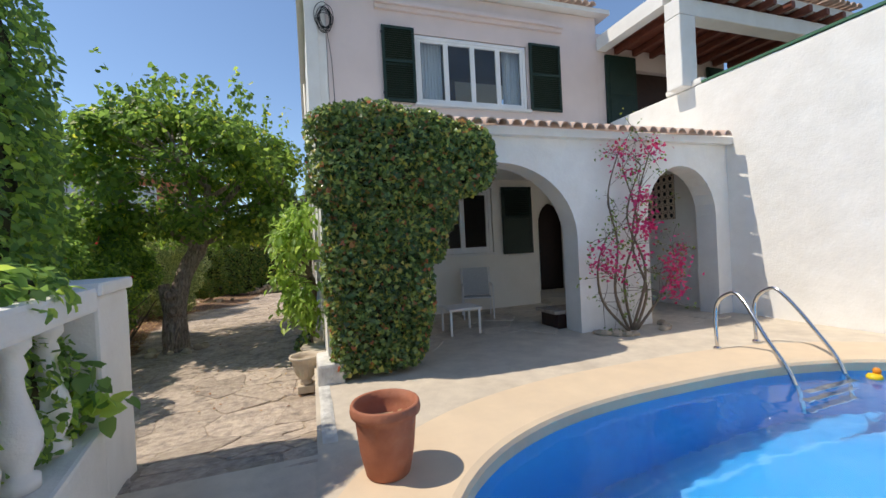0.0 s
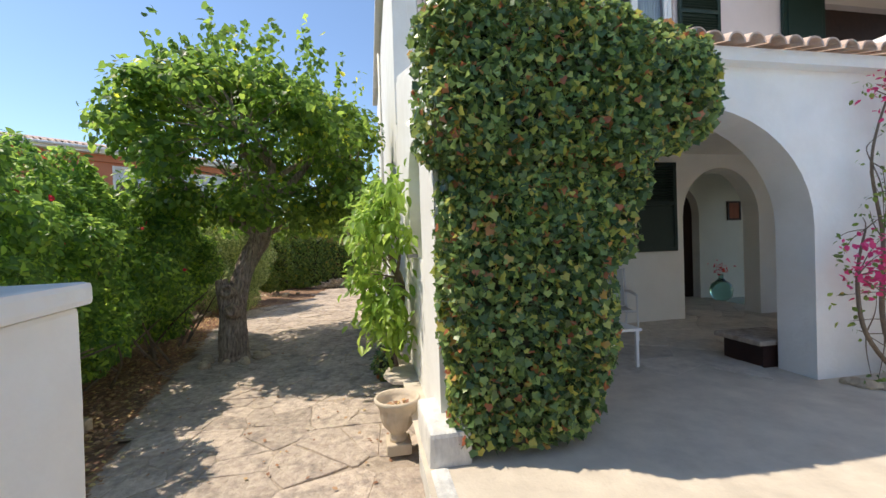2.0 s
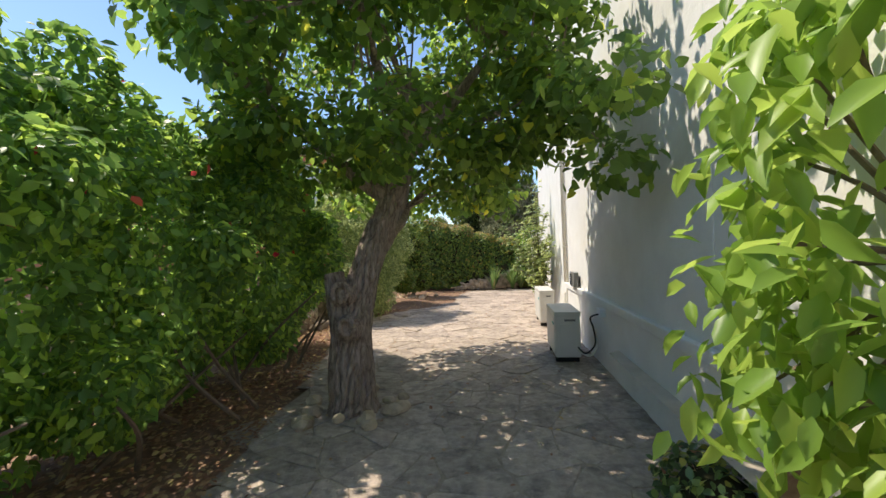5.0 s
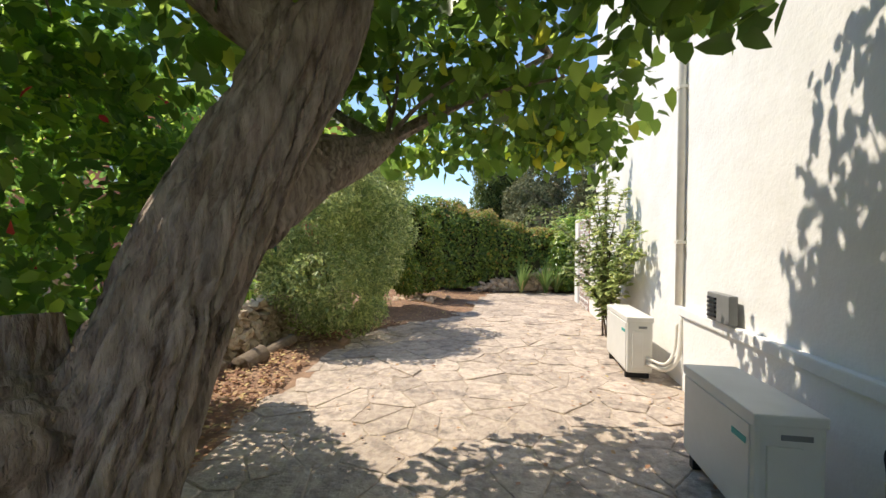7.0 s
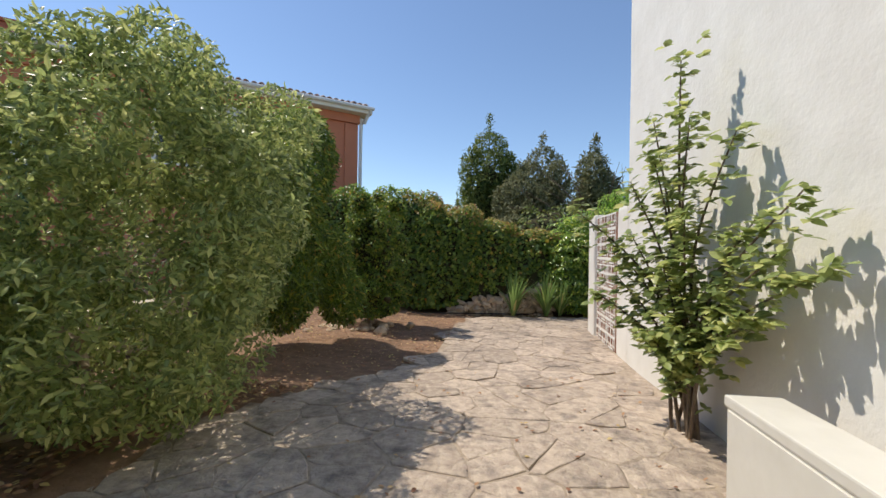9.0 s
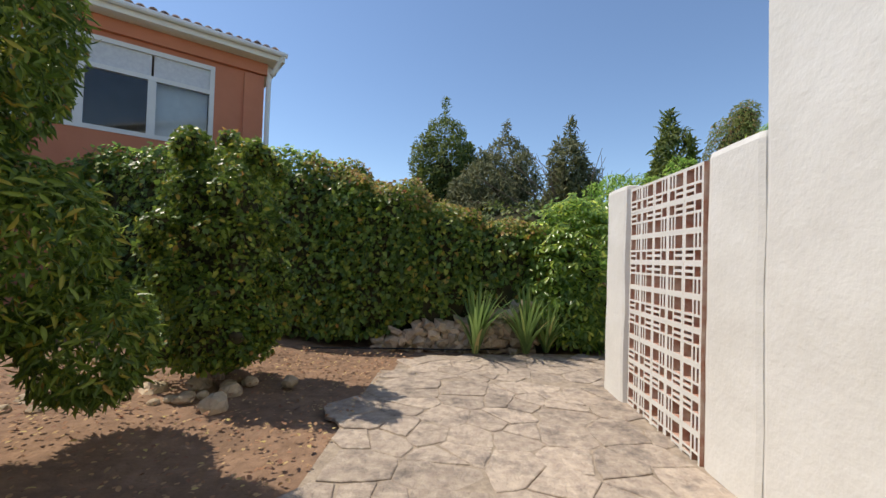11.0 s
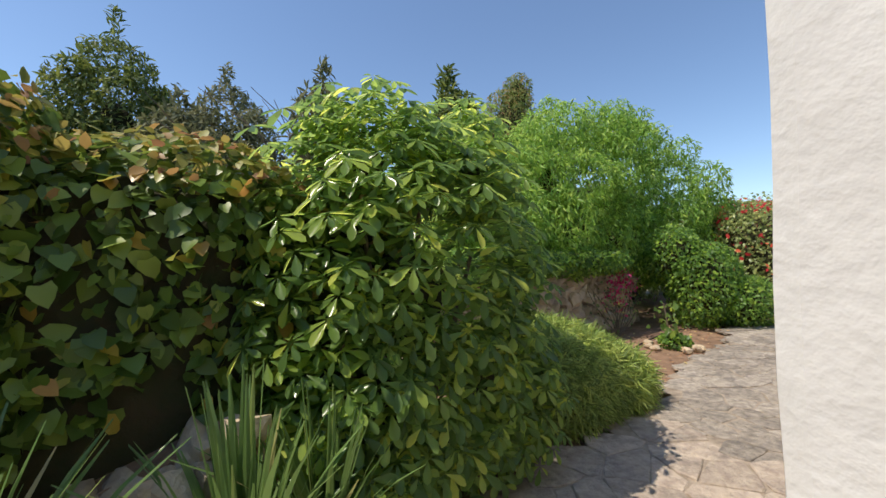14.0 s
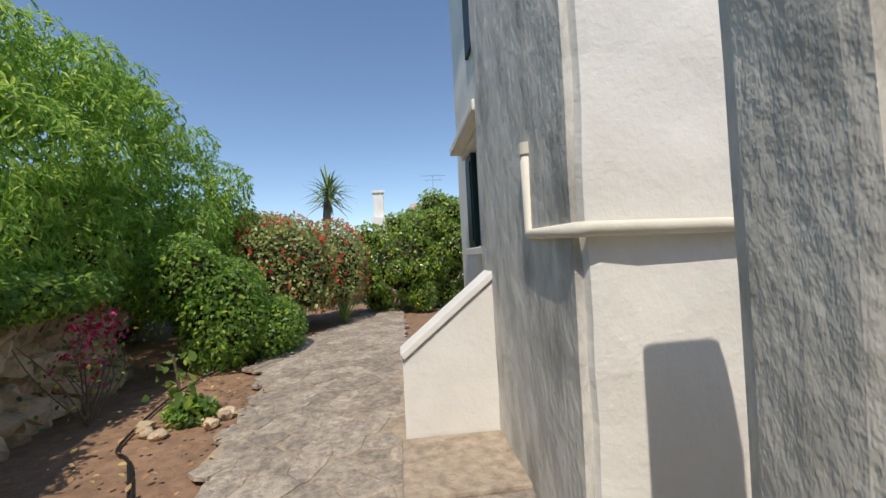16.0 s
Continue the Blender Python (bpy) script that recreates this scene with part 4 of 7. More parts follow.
# back of the house
structure(part("wall_back_stack", rough_box(2.55, 4.4, 16.6, 18.5, -0.2, 6.9, 0.2, 0.05, 0.022), WHITE), "rough weathered white back wall with worn corner")
# Grey layer colours this side for its shade as well as for lichen.
structure(part("wall_back_stack_side", rough_box(2.60, 4.36, 18.49, 18.535, -0.15, 6.85, 0.2, 0.004, 0.008), WHITE_OLD), "limewash greyed by lichen and painted-in shade on the back wall side")
structure(part("wall_yard_back", boxes((0.352, 2.549, 16.0, 16.3, -0.2, 6.5)), WHITE), "white wall inside the small yard")
structure(part("wall_back_bay", rough_box(4.402, 7.0, 16.6, 18.30, -0.2, 6.6, 0.6, 0.04, 0.012), WHITE), "white back wall with bay window")


# ---- pool side things ----
def ladder():
    th = thing("pool_ladder", "polished steel pool ladder with two curved handrails", "ladder", at=(4.6, 2.7, 0.345))
    for x0, x1 in ((4.33, 4.2), (4.98, 4.95)):
        pts = bend([(x0, 3.17, 0.345), (x0, 3.17, 0.82), (x0 - 0.01, 3.02, 1.0), (x0 - 0.02, 2.86, 0.98), (x1, 2.55, 0.62), (x1, 2.30, 0.2), (x1, 2.24, -0.5)], 8)
        part("handrail", tube(pts, [0.021] * len(pts), 12), STEEL, th, smooth=True)
        part("flange", lathe([(0.0, 0.0), (0.045, 0.0), (0.045, 0.015), (0.024, 0.03)], (x0, 3.17, 0.345), 16), STEEL, th)
    for z in (0.05, -0.2, -0.45):
        part("tread", boxes((4.21, 4.95, 2.19, 2.26, z, z + 0.025), bevel=0.006), STEEL, th)
ladder()


def plant_pot():
    th = thing("plant_pot", "empty terracotta pot standing on the pool coping", "plant pot", at=(0.25, 2.17, 0.345))
    part("body", lathe([(0.0, 0.0), (0.125, 0.0), (0.135, 0.01), (0.165, 0.15), (0.185, 0.34), (0.19, 0.37), (0.212, 0.375), (0.216, 0.395), (0.212, 0.43), (0.205, 0.44), (0.188, 0.435), (0.182, 0.38), (0.165, 0.25), (0.0, 0.25)], (0.25, 2.17, 0.345), 40), TERRACOTTA, th, smooth=True)
    p = RNG.uniform(-0.11, 0.11, (60, 3)) * np.array([1, 1, 0]) + np.array([0.25, 2.17, 0.345 + 0.318])
    part("soil", lathe([(0.0, 0.27), (0.166, 0.27), (0.166, 0.30), (0.05, 0.31), (0.0, 0.31)], (0.25, 2.17, 0.345), 24), SOIL, th)
    leaves("leaf_debris", p, np.tile([0, 0, 1.0], (60, 1)), 0.045, OVAL, DRYLEAF, th, 0.0, 0.3)
plant_pot()


def urn():
    at = (-0.26, 4.92, 0.02)
    th = thing("stone_urn", "fluted cast stone urn on a square foot", "urn", at=at)
    bm = lathe([(0.0, 0.09), (0.07, 0.09), (0.075, 0.12), (0.055, 0.145), (0.08, 0.17), (0.12, 0.22), (0.145, 0.29), (0.15, 0.33), (0.15, 0.36), (0.165, 0.39), (0.185, 0.41), (0.19, 0.43), (0.18, 0.445), (0.165, 0.44), (0.15, 0.40), (0.14, 0.36), (0.0, 0.35)], at, 48)
    for v in bm.verts:
        z = v.co.z - at[2]
        if 0.16 < z < 0.335:
            d = Vector((v.co.x - at[0], v.co.y - at[1], 0))
            a = math.atan2(d.y, d.x)
            v.co -= d * 0.10 * max(0, math.cos(a * 16))
    part("bowl", bm, CASTSTONE, th, smooth=True)
    part("foot", boxes((at[0] - 0.1, at[0] + 0.1, at[1] - 0.1, at[1] + 0.1, at[2], at[2] + 0.09), bevel=0.012), CASTSTONE, th)
    p = np.column_stack([at[0] + RNG.uniform(-0.09, 0.09, 40), at[1] + RNG.uniform(-0.09, 0.09, 40), np.full(40, at[2] + 0.37)])
    leaves("leaf_debris", p, np.tile([0, 0, 1.0], (40, 1)), 0.05, OVAL, DRYLEAF, th, 0, 0.4)
urn()

# balustrade along the terrace edge
BA, BB = Vector((-1.40, 3.17)), Vector((-0.72, -0.9))
BD = (BB - BA).normalized()
BNRM = Vector((-BD.y, BD.x))
def along_rail(s, o=0.0):
    p = BA + BD * s + BNRM * o
    return p.x, p.y
def rail_block(s0, s1, o0, o1, z0, z1, bevel=0.02, amount=0.005):
    bm = rough_box(s0, s1, o0, o1, z0, z1, 0.3, bevel, amount)
    for v in bm.verts:
        x, y = along_rail(v.co.x, v.co.y)
        v.co = Vector((x, y, v.co.z))
    return bm
bal = thing("balustrade", "white painted balustrade with turned balusters and a square end pier", "balustrade", at=(-1.2, 1.6, 0.3))
sgn = 1 if along_rail(0, 0.1)[0] > along_rail(0, 0)[0] else -1
def ob_(a, b):
    return (a, b) if sgn > 0 else (-b, -a)
part("pier", rail_block(0.0, 0.72, *ob_(-0.30, 0.0), 0.2, 1.53), WHITE, bal)
part("pier_cap", rail_block(-0.03, 0.75, *ob_(-0.33, 0.03), 1.532, 1.61, 0.02), WHITE, bal)
part("plinth", rail_block(0.722, 4.1, *ob_(-0.30, 0.0), 0.2, 0.80), WHITE, bal)
part("top_rail", rail_block(0.752, 4.1, *ob_(-0.31, 0.01), 1.45, 1.585, 0.025), WHITE, bal)
for i in range(9):
    x, y = along_rail(0.98 + i * 0.36, -0.15 * sgn)
    part("baluster", lathe([(0.0, 0.0), (0.075, 0.0), (0.075, 0.05), (0.05, 0.065), (0.055, 0.09), (0.085, 0.16), (0.09, 0.21), (0.07, 0.30), (0.045, 0.40), (0.04, 0.46), (0.055, 0.49), (0.05, 0.52), (0.042, 0.55), (0.07, 0.585), (0.07, 0.65), (0.0, 0.65)], (x, y, 0.80), 20), WHITE, bal, smooth=True)

# porch furniture
def chair(x, y, turn):
    th = thing("sling_chair", "white metal armchair with grey sling seat", "chair", at=(x, y, 0.335))
    m = pose(x, y, 0.335, 0, 0, turn)
    def tb(pts, r=0.013):
        q = [m @ Vector(p) for p in bend(pts, 5)]
        return tube(q, [r] * len(q), 8)
    for sx in (-0.27, 0.27):
        part("front_leg", tb([(sx, -0.24, 0), (sx, -0.23, 0.35), (sx, -0.22, 0.60)]), PVC, th, smooth=True)
        part("back_leg", tb([(sx, 0.30, 0), (sx, 0.22, 0.38), (sx, 0.30, 0.92)]), PVC, th, smooth=True)
        part("armrest", tb([(sx, -0.22, 0.60), (sx, 0.05, 0.62), (sx, 0.25, 0.60)], 0.018), PVC, th, smooth=True)
    part("seat_frame", tb([(-0.25, -0.24, 0.40), (0.25, -0.24, 0.40)]), PVC, th)
    s = bmesh.new()
    box(s, -0.245, 0.245, -0.24, 0.22, 0.385, 0.395)
    s.transform(m)
    part("seat", s, FABRIC, th)
    b = bmesh.new()
    box(b, -0.245, 0.245, -0.005, 0.005, -0.26, 0.26, 0, Matrix.Rotation(radians(-9), 3, "X"))
    b.transform(m @ pose(0, 0.265, 0.66))
    part("backrest", b, FABRIC, th)
chair(2.78, 6.62, -18)
tb_ = thing("side_table", "low white side table with slim legs", "table", at=(2.3, 5.5, 0.335))
part("tabletop", boxes((1.78, 2.32, 5.36, 5.86, 0.72, 0.75), bevel=0.008), PVC, tb_)
for x in (1.82, 2.28):
    for y in (5.40, 5.82):
        part("leg", boxes((x - 0.015, x + 0.015, y - 0.015, y + 0.015, 0.335, 0.72)), PVC, tb_)
ch_ = thing("wooden_chest", "low dark wooden chest with an overhanging stone top", "chest", at=(3.8, 5.6, 0.335))
part("body", boxes((3.42, 4.0, 5.02, 5.48, 0.335, 0.56), bevel=0.01), DARKWOOD, ch_)
part("lid", wander(boxes((3.36, 4.06, 5.0, 5.55, 0.562, 0.615), bevel=0.012), 0.01, 4), FLAG, ch_)
dj = thing("glass_demijohn", "round green glass demijohn holding red flowers", "vase", at=(6.72, 8.8, 0.335))
part("bottle", lathe([(0.0, 0.0), (0.13, 0.0), (0.19, 0.08), (0.21, 0.2), (0.18, 0.32), (0.08, 0.40), (0.045, 0.44), (0.045, 0.52), (0.055, 0.53), (0.03, 0.53)], (6.72, 8.80, 0.345), 28), BOTTLEGLASS, dj, smooth=True)
fp = RNG.normal(0, 0.06, (60, 3)) + np.array([6.72, 8.80, 0.98])
leaves("blossom", fp, unit(fp - np.array([6.72, 8.80, 0.93])), 0.06, OVAL, REDFLOWER, dj)
pic = thing("wall_picture", "small framed picture in brown tones on the vestibule wall", "picture", at=(7.45, 9.17, 2.0))
part("frame", boxes((7.30, 7.34, 9.165, 9.198, 2.0, 2.42), (7.60, 7.64, 9.165, 9.198, 2.0, 2.42), (7.34, 7.60, 9.165, 9.198, 2.0, 2.04), (7.34, 7.60, 9.165, 9.198, 2.38, 2.42)), DARKWOOD, pic)
part("canvas", boxes((7.34, 7.60, 9.18, 9.197, 2.04, 2.38)), REDCLAY, pic)
cb = thing("cable_coil", "coils of black cable hung high on the wall", "cable", at=(0.35, 7.3, 5.9))
for i in range(9):
    r0, c0 = 0.16 + RNG.uniform(-0.03, 0.06), (0.34 + RNG.normal(0, 0.03), 7.27, 5.95 + RNG.normal(0, 0.04))
    pts = [(c0[0] + r0 * 0.75 * math.cos(a) * (1 + 0.05 * i % 0.1), c0[1] + 0.02 * math.sin(3 * a + i), c0[2] + r0 * 1.25 * math.sin(a)) for a in np.linspace(0, 2 * math.pi, 25)]
    part("loop", tube(pts, [0.006] * 25, 5), BLACK, cb)
lead_pts = bend([(0.36, 7.325, 5.75), (0.42, 7.335, 5.2), (0.44, 7.335, 4.4)], 6)
part("lead", tube(lead_pts, [0.005] * len(lead_pts), 5), BLACK, cb)
dk = thing("pool_float", "small yellow floating dispenser on the pool", "pool float", at=(5.0, 2.1, 0.215))
part("body", lathe([(0.0, -0.03), (0.05, -0.02), (0.065, 0.01), (0.05, 0.04), (0.0, 0.045)], (5.0, 2.1, 0.215), 16), mat("yellow plastic", (0.75, 0.5, 0.02), (0.7, 0.46, 0.02), 5, 0.4, 0.0), dk, smooth=True)
part("cap", lathe([(0.0, 0.04), (0.03, 0.04), (0.035, 0.07), (0.02, 0.095), (0.0, 0.10)], (5.04, 2.1, 0.215), 12), mat("orange plastic", (0.7, 0.25, 0.02), (0.66, 0.22, 0.02), 5, 0.4, 0.0), dk, smooth=True)

# ---- air conditioners and pipes on the passage wall ----
def ac_unit(x0, x1, y0, y1, z1, label):
    th = thing("air_conditioner", label, "air conditioner", "outdoor units", ((x0 + x1) / 2, (y0 + y1) / 2, 0.0))
    part("casing", boxes((x0, x1, y0, y1, 0.07, z1), bevel=0.025), ACWHITE, th)
    part("top_panel", boxes((x0 - 0.006, x1 + 0.006, y0 - 0.006, y1 + 0.006, z1 - 0.05, z1 + 0.006), bevel=0.01), ACWHITE, th)
    part("front_panel", boxes((x0 - 0.008, x0 + 0.004, y0 + 0.03, y1 - 0.03, 0.10, z1 - 0.06), bevel=0.003), ACWHITE, th)
    part("handle_recess", boxes((x0 + 0.11, x1 - 0.06, y0 - 0.004, y0 + 0.01, z1 - 0.11, z1 - 0.085)), ACGREY, th)
    part("service_cover", boxes((x0 + 0.05, x1 - 0.10, y0 - 0.012, y0 + 0.01, 0.12, z1 - 0.14), bevel=0.006), ACWHITE, th)
    part("name_plate", boxes((x0 - 0.012, x0 - 0.006, y0 + 0.05, y0 + 0.17, z1 - 0.16, z1 - 0.13)), TEAL, th)
    for y in (y0 + 0.08, y1 - 0.12):
        part("foot", boxes((x0 + 0.01, x1 - 0.01, y, y + 0.05, 0.0, 0.07), bevel=0.005), BLACK, th)
ac_unit(-0.56, -0.26, 9.86, 10.62, 0.62, "weathered white outdoor air conditioner unit in dappled shade")
ac_unit(-0.49, -0.24, 12.16, 13.02, 0.64, "white outdoor air conditioner unit in sun with a teal mark")
def pipe(name, pts, r, material, label, category="pipe", n=6):
    p = bend(pts, n)
    return tagged(part(name, tube(p, [r] * len(p), 10), material, smooth=True), label, category)
pipe("coolant_pipe", [(-0.3, 9.85, 0.2), (-0.24, 9.72, 0.16), (-0.13, 9.74, 0.26), (-0.15, 9.70, 0.45), (-0.19, 9.66, 0.58), (-0.12, 9.66, 0.62), (-0.06, 9.66, 0.62)], 0.010, BLACK, "black insulated coolant pipe from the unit to the wall")
pipe("coolant_pipe", [(-0.3, 9.85, 0.16), (-0.2, 9.7, 0.14), (-0.10, 9.76, 0.24), (-0.13, 9.73, 0.42)], 0.013, PIPEWHITE, "grey wrapped coolant pipe beside the unit")
pipe("coolant_pipe", [(-0.3, 12.15, 0.18), (-0.16, 12.04, 0.16), (-0.06, 12.0, 0.32), (-0.035, 12.0, 0.7)], 0.022, PIPEWHITE, "white wrapped coolant pipe curving up the wall")
pipe("coolant_pipe", [(-0.3, 12.15, 0.24), (-0.18, 12.02, 0.22), (-0.09, 12.03, 0.36), (-0.07, 12.03, 0.62)], 0.014, PIPEWHITE, "white wrapped coolant pipe curving up the wall")
tagged(part("junction_box", boxes((-0.1, -0.036, 9.58, 9.76, 0.6, 0.69), bevel=0.008), PVC), "small white junction box on the wall plinth", "junction box")
vb = thing("wall_vent", "grey metal vent box fixed to the wall", "vent", at=(-0.02, 11.2, 0.87))
part("housing", boxes((-0.10, -0.036, 11.04, 11.37, 0.80, 1.02), bevel=0.008), ACGREY, vb)
for i in range(5):
    part("louvre", boxes((-0.115, -0.098, 11.22, 11.34, 0.83 + i * 0.035, 0.845 + i * 0.035)), BLACK, vb)
dp = thing("downpipe", "white painted drain pipe fixed up the wall", "pipe", at=(-0.03, 12.06, 0.8))
part("pipe", tube([(-0.045, 12.06, 0.80), (-0.045, 12.06, 6.6)], [0.035, 0.035], 12), PIPEWHITE, dp, smooth=True)
for z in (1.4, 2.9, 4.4):
    part("bracket", boxes((-0.085, 0.0, 12.02, 12.10, z, z + 0.03)), PIPEWHITE, dp)
wp = thing("wall_pipe", "cream painted pipe bent round the back wall corner", "pipe", at=(3.0, 18.53, 1.38))
for pts in ([(3.09, 18.54, 1.82), (3.09, 18.54, 1.38), (2.53, 18.54, 1.36), (2.51, 18.5, 1.36), (2.51, 17.2, 1.34)],):
    part("pipe", tube(pts, [0.03] * len(pts), 10), PIPEWHITE, wp, smooth=True)
part("coupling", lathe([(0.036, 0), (0.036, 0.06)], (3.09, 18.54, 1.79), 12), PIPEWHITE, wp)
tagged(part("water_outlet", boxes((-0.10, 0.0, 5.33, 5.38, 1.575, 1.61), bevel=0.004), ACGREY), "short grey outlet spout in the niche wall", "spout")

# ---- back stair and bay ----
st = thing("back_stair", "white plastered stair flank with a sloping coping", "stair", at=(4.2, 18.85, -0.04))
fl = bmesh.new()
prof = [(18.47, -0.15), (19.23, -0.15), (19.23, 0.55), (18.47, 1.16)]
A = [fl.verts.new((4.05, y, z)) for y, z in prof]
B = [fl.verts.new((4.28, y, z)) for y, z in prof]
fl.faces.new(A); fl.faces.new(B[::-1])
for i in range(4):
    fl.faces.new((A[i], A[(i + 1) % 4], B[(i + 1) % 4], B[i]))
bmesh.ops.bevel(fl, geom=fl.edges[:], offset=0.015, segments=2, affect="EDGES")
part("flank_wall", fl, WHITE, st)
cp = bmesh.new()
box(cp, 4.03, 4.32, -0.49, 0.49, -0.025, 0.025, 0.008, Matrix.Rotation(math.atan2(-0.61, 0.76), 3, "X"))
for v in cp.verts:
    v.co += Vector((0, 18.85, 0.885))
part("coping", cp, WHITE, st)
for i in range(4):
    part("step", boxes((4.29 + 0.0, 5.2, 18.47 + 0.0, 19.2 - i * 0.19, -0.1 + i * 0.18, 0.08 + i * 0.18), bevel=0.008), CONCRETE, st)
structure(part("slab_stair_foot", rough_box(3.30, 4.04, 18.47, 19.26, -0.2, -0.005, 0.3, 0.02, 0.006), MORTAR), "tan concrete slab at the foot of the stair")
bay = thing("bay_window", "shallow white bay with dark green shutters and a small hood", "bay window", at=(5.1, 18.4, 1.2))
part("hood", boxes((4.35, 5.85, 18.30, 18.56, 2.50, 2.60), bevel=0.02), CREAM, bay)
part("casing", boxes((4.42, 5.75, 18.30, 18.44, 1.30, 1.38), (4.42, 5.75, 18.30, 18.44, 2.42, 2.498), bevel=0.01), WHITE, bay)
part("pane", boxes((4.8, 5.35, 18.31, 18.34, 1.382, 2.418)), CURTAIN, bay)
for a, b in ((4.44, 4.78), (5.37, 5.73)):
    part("shutter", boxes((a, b, 18.31, 18.40, 1.385, 2.415), (a + 0.05, b - 0.05, 18.40, 18.412, 1.46, 2.34), bevel=0.006), GREEN_SHUTTER, bay)
structure(part("window_upper_back", boxes((5.0, 5.7, 18.302, 18.34, 3.6, 4.8)), GREEN_SHUTTER), "dark green shuttered window upstairs")
structure(part("roof_back", boxes((2.4, 7.2, 16.5, 18.7, 6.9, 7.0)), CREAM), "cream roof overhang at the back")


# ---- plants ----
def bush(name, label, category, lumps, n, size, shape, material, at, droop=0.5, jitter=0.7, shrink=0.82, group="", ground=None, depth=0.24, extra=None, clear=None):
    th = thing(name, label, category, group, at)
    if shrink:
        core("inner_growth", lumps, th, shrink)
    p, o = lump_points(lumps, n, depth, ground)
    if clear is not None:
        k = np.array([not clear(*q) for q in p])
        p, o = p[k], o[k]
    leaves("crown", p, o, size, shape, material, th, droop, jitter)
    for nm, k, s2, shp2, m2 in (extra or []):
        p, o = lump_points(lumps, k, 0.02, ground)
        leaves(nm, p + o * 0.03, o, s2, shp2, m2, th, droop, jitter)
    return th


# ivy over the porch corner
IVYL = [(0.58, 4.32, 1.35, 0.56, 0.34, 1.02, 6), (0.72, 4.26, 2.72, 0.84, 0.40, 0.58, 4), (1.42, 4.26, 2.74, 0.62, 0.38, 0.46, 3), (0.75, 4.32, 2.05, 0.60, 0.30, 0.5, 5), (1.15, 4.30, 2.25, 0.42, 0.30, 0.42, 2.4)]
bush("ivy", "dense dark ivy clothing the porch corner and overhanging the arch", "ivy", IVYL, 44000, 0.057, LOBED, IVY, (0.6, 4.3, 0.34), 0.7, 1.15, 0.72, ground=0.40, depth=0.34, clear=lambda x, y, z: y > 4.36 and x < 0.04)

def ragged(lumps, n, lo, hi):
    """Small lumps on the skin of large ones, to break the outline."""
    p, o = lump_points(lumps, n, 0.0, 0.25)
    return [(*(q + d * 0.03), *([float(RNG.uniform(lo, hi))] * 3), 2.0) for q, d in zip(p, o)]


# trumpet vine hedge on the garden side
VL = [(-4.15 + 0.1 * math.sin(i * 2.1), 4.4 + i * 1.0, (1.55 if i < 4 else 1.42) + 0.12 * math.sin(i * 1.7), 0.85, 0.85, (1.25 if i < 4 else 1.05) + 0.1 * math.cos(i * 2.7), 2.05) for i in range(6)]
VL += [(-4.4, 10.2, 1.35, 0.6, 0.8, 0.95, 2.4), (-5.0, 9.2, 1.7, 0.9, 1.2, 0.8, 2.2)]
vh = bush("trumpet_vine_hedge", "rambling trumpet vine hedge with red flowers and bare stems below", "hedge", VL + ragged(VL, 70, 0.14, 0.34), 88000, 0.088, (OVAL[0] * np.array([0.85, 1, 1]), OVAL[1]), VINE, (-4.1, 7.0, 0.0), 0.6, 0.8, 0, ground=0.16, depth=0.36)
ss, ee = [], []
for i in range(34):
    y = 4.0 + RNG.uniform(0, 6)
    ss.append((-3.75 + RNG.normal(0, 0.2), y, 0.05))
    ee.append((-3.45 + RNG.normal(0, 0.25), y + RNG.normal(0, 0.5), RNG.uniform(0.5, 1.1)))
twigs("stem", ss, ee, vh, 0.022, 0.008)
fp, fo = lump_points(VL, 150, 0.0)
fl_ = fp[:, 2] > 1.3
leaves("blossom", fp[fl_] + fo[fl_] * 0.06, fo[fl_], 0.075, OVAL, REDFLOWER, vh)

# vine mass over the balustrade
BL = [(-1.38, 1.65, 1.60, 0.22, 0.55, 0.14, 2.2), (-1.55, 1.3, 1.2, 0.2, 0.7, 0.4, 2.2), (-1.5, 2.1, 1.05, 0.2, 0.5, 0.35, 2.2), (-2.3, 3.0, 2.7, 0.55, 0.62, 1.5, 2.5), (-2.2, 2.6, 2.15, 0.62, 0.75, 0.95, 2.5), (-1.85, 2.0, 1.25, 0.42, 0.7, 0.55, 2.5), (-2.3, 1.4, 2.0, 0.7, 0.8, 0.9, 2.4), (-2.0, 2.9, 1.0, 0.42, 0.6, 0.8, 2.5)]
bush("climbing_vine", "thick climbing vine spilling over the balustrade", "vine", BL, 34000, 0.062, OVAL, VINE, (-2.2, 2.6, 0.2), 0.7, 0.8, 0.66, ground=0.3, depth=0.3)
sp = thing("vine_sprig", "short green sprig growing between the balusters", "sprig", at=(-1.36, 2.5, 0.8))
p = RNG.normal(0, 1, (26, 3)) * np.array([0.07, 0.10, 0.09]) + np.array([-1.28, 2.35, 1.0])
leaves("foliage", p, np.tile([0.8, -0.5, 0.4], (26, 1)), 0.10, HEART, VINE, sp)


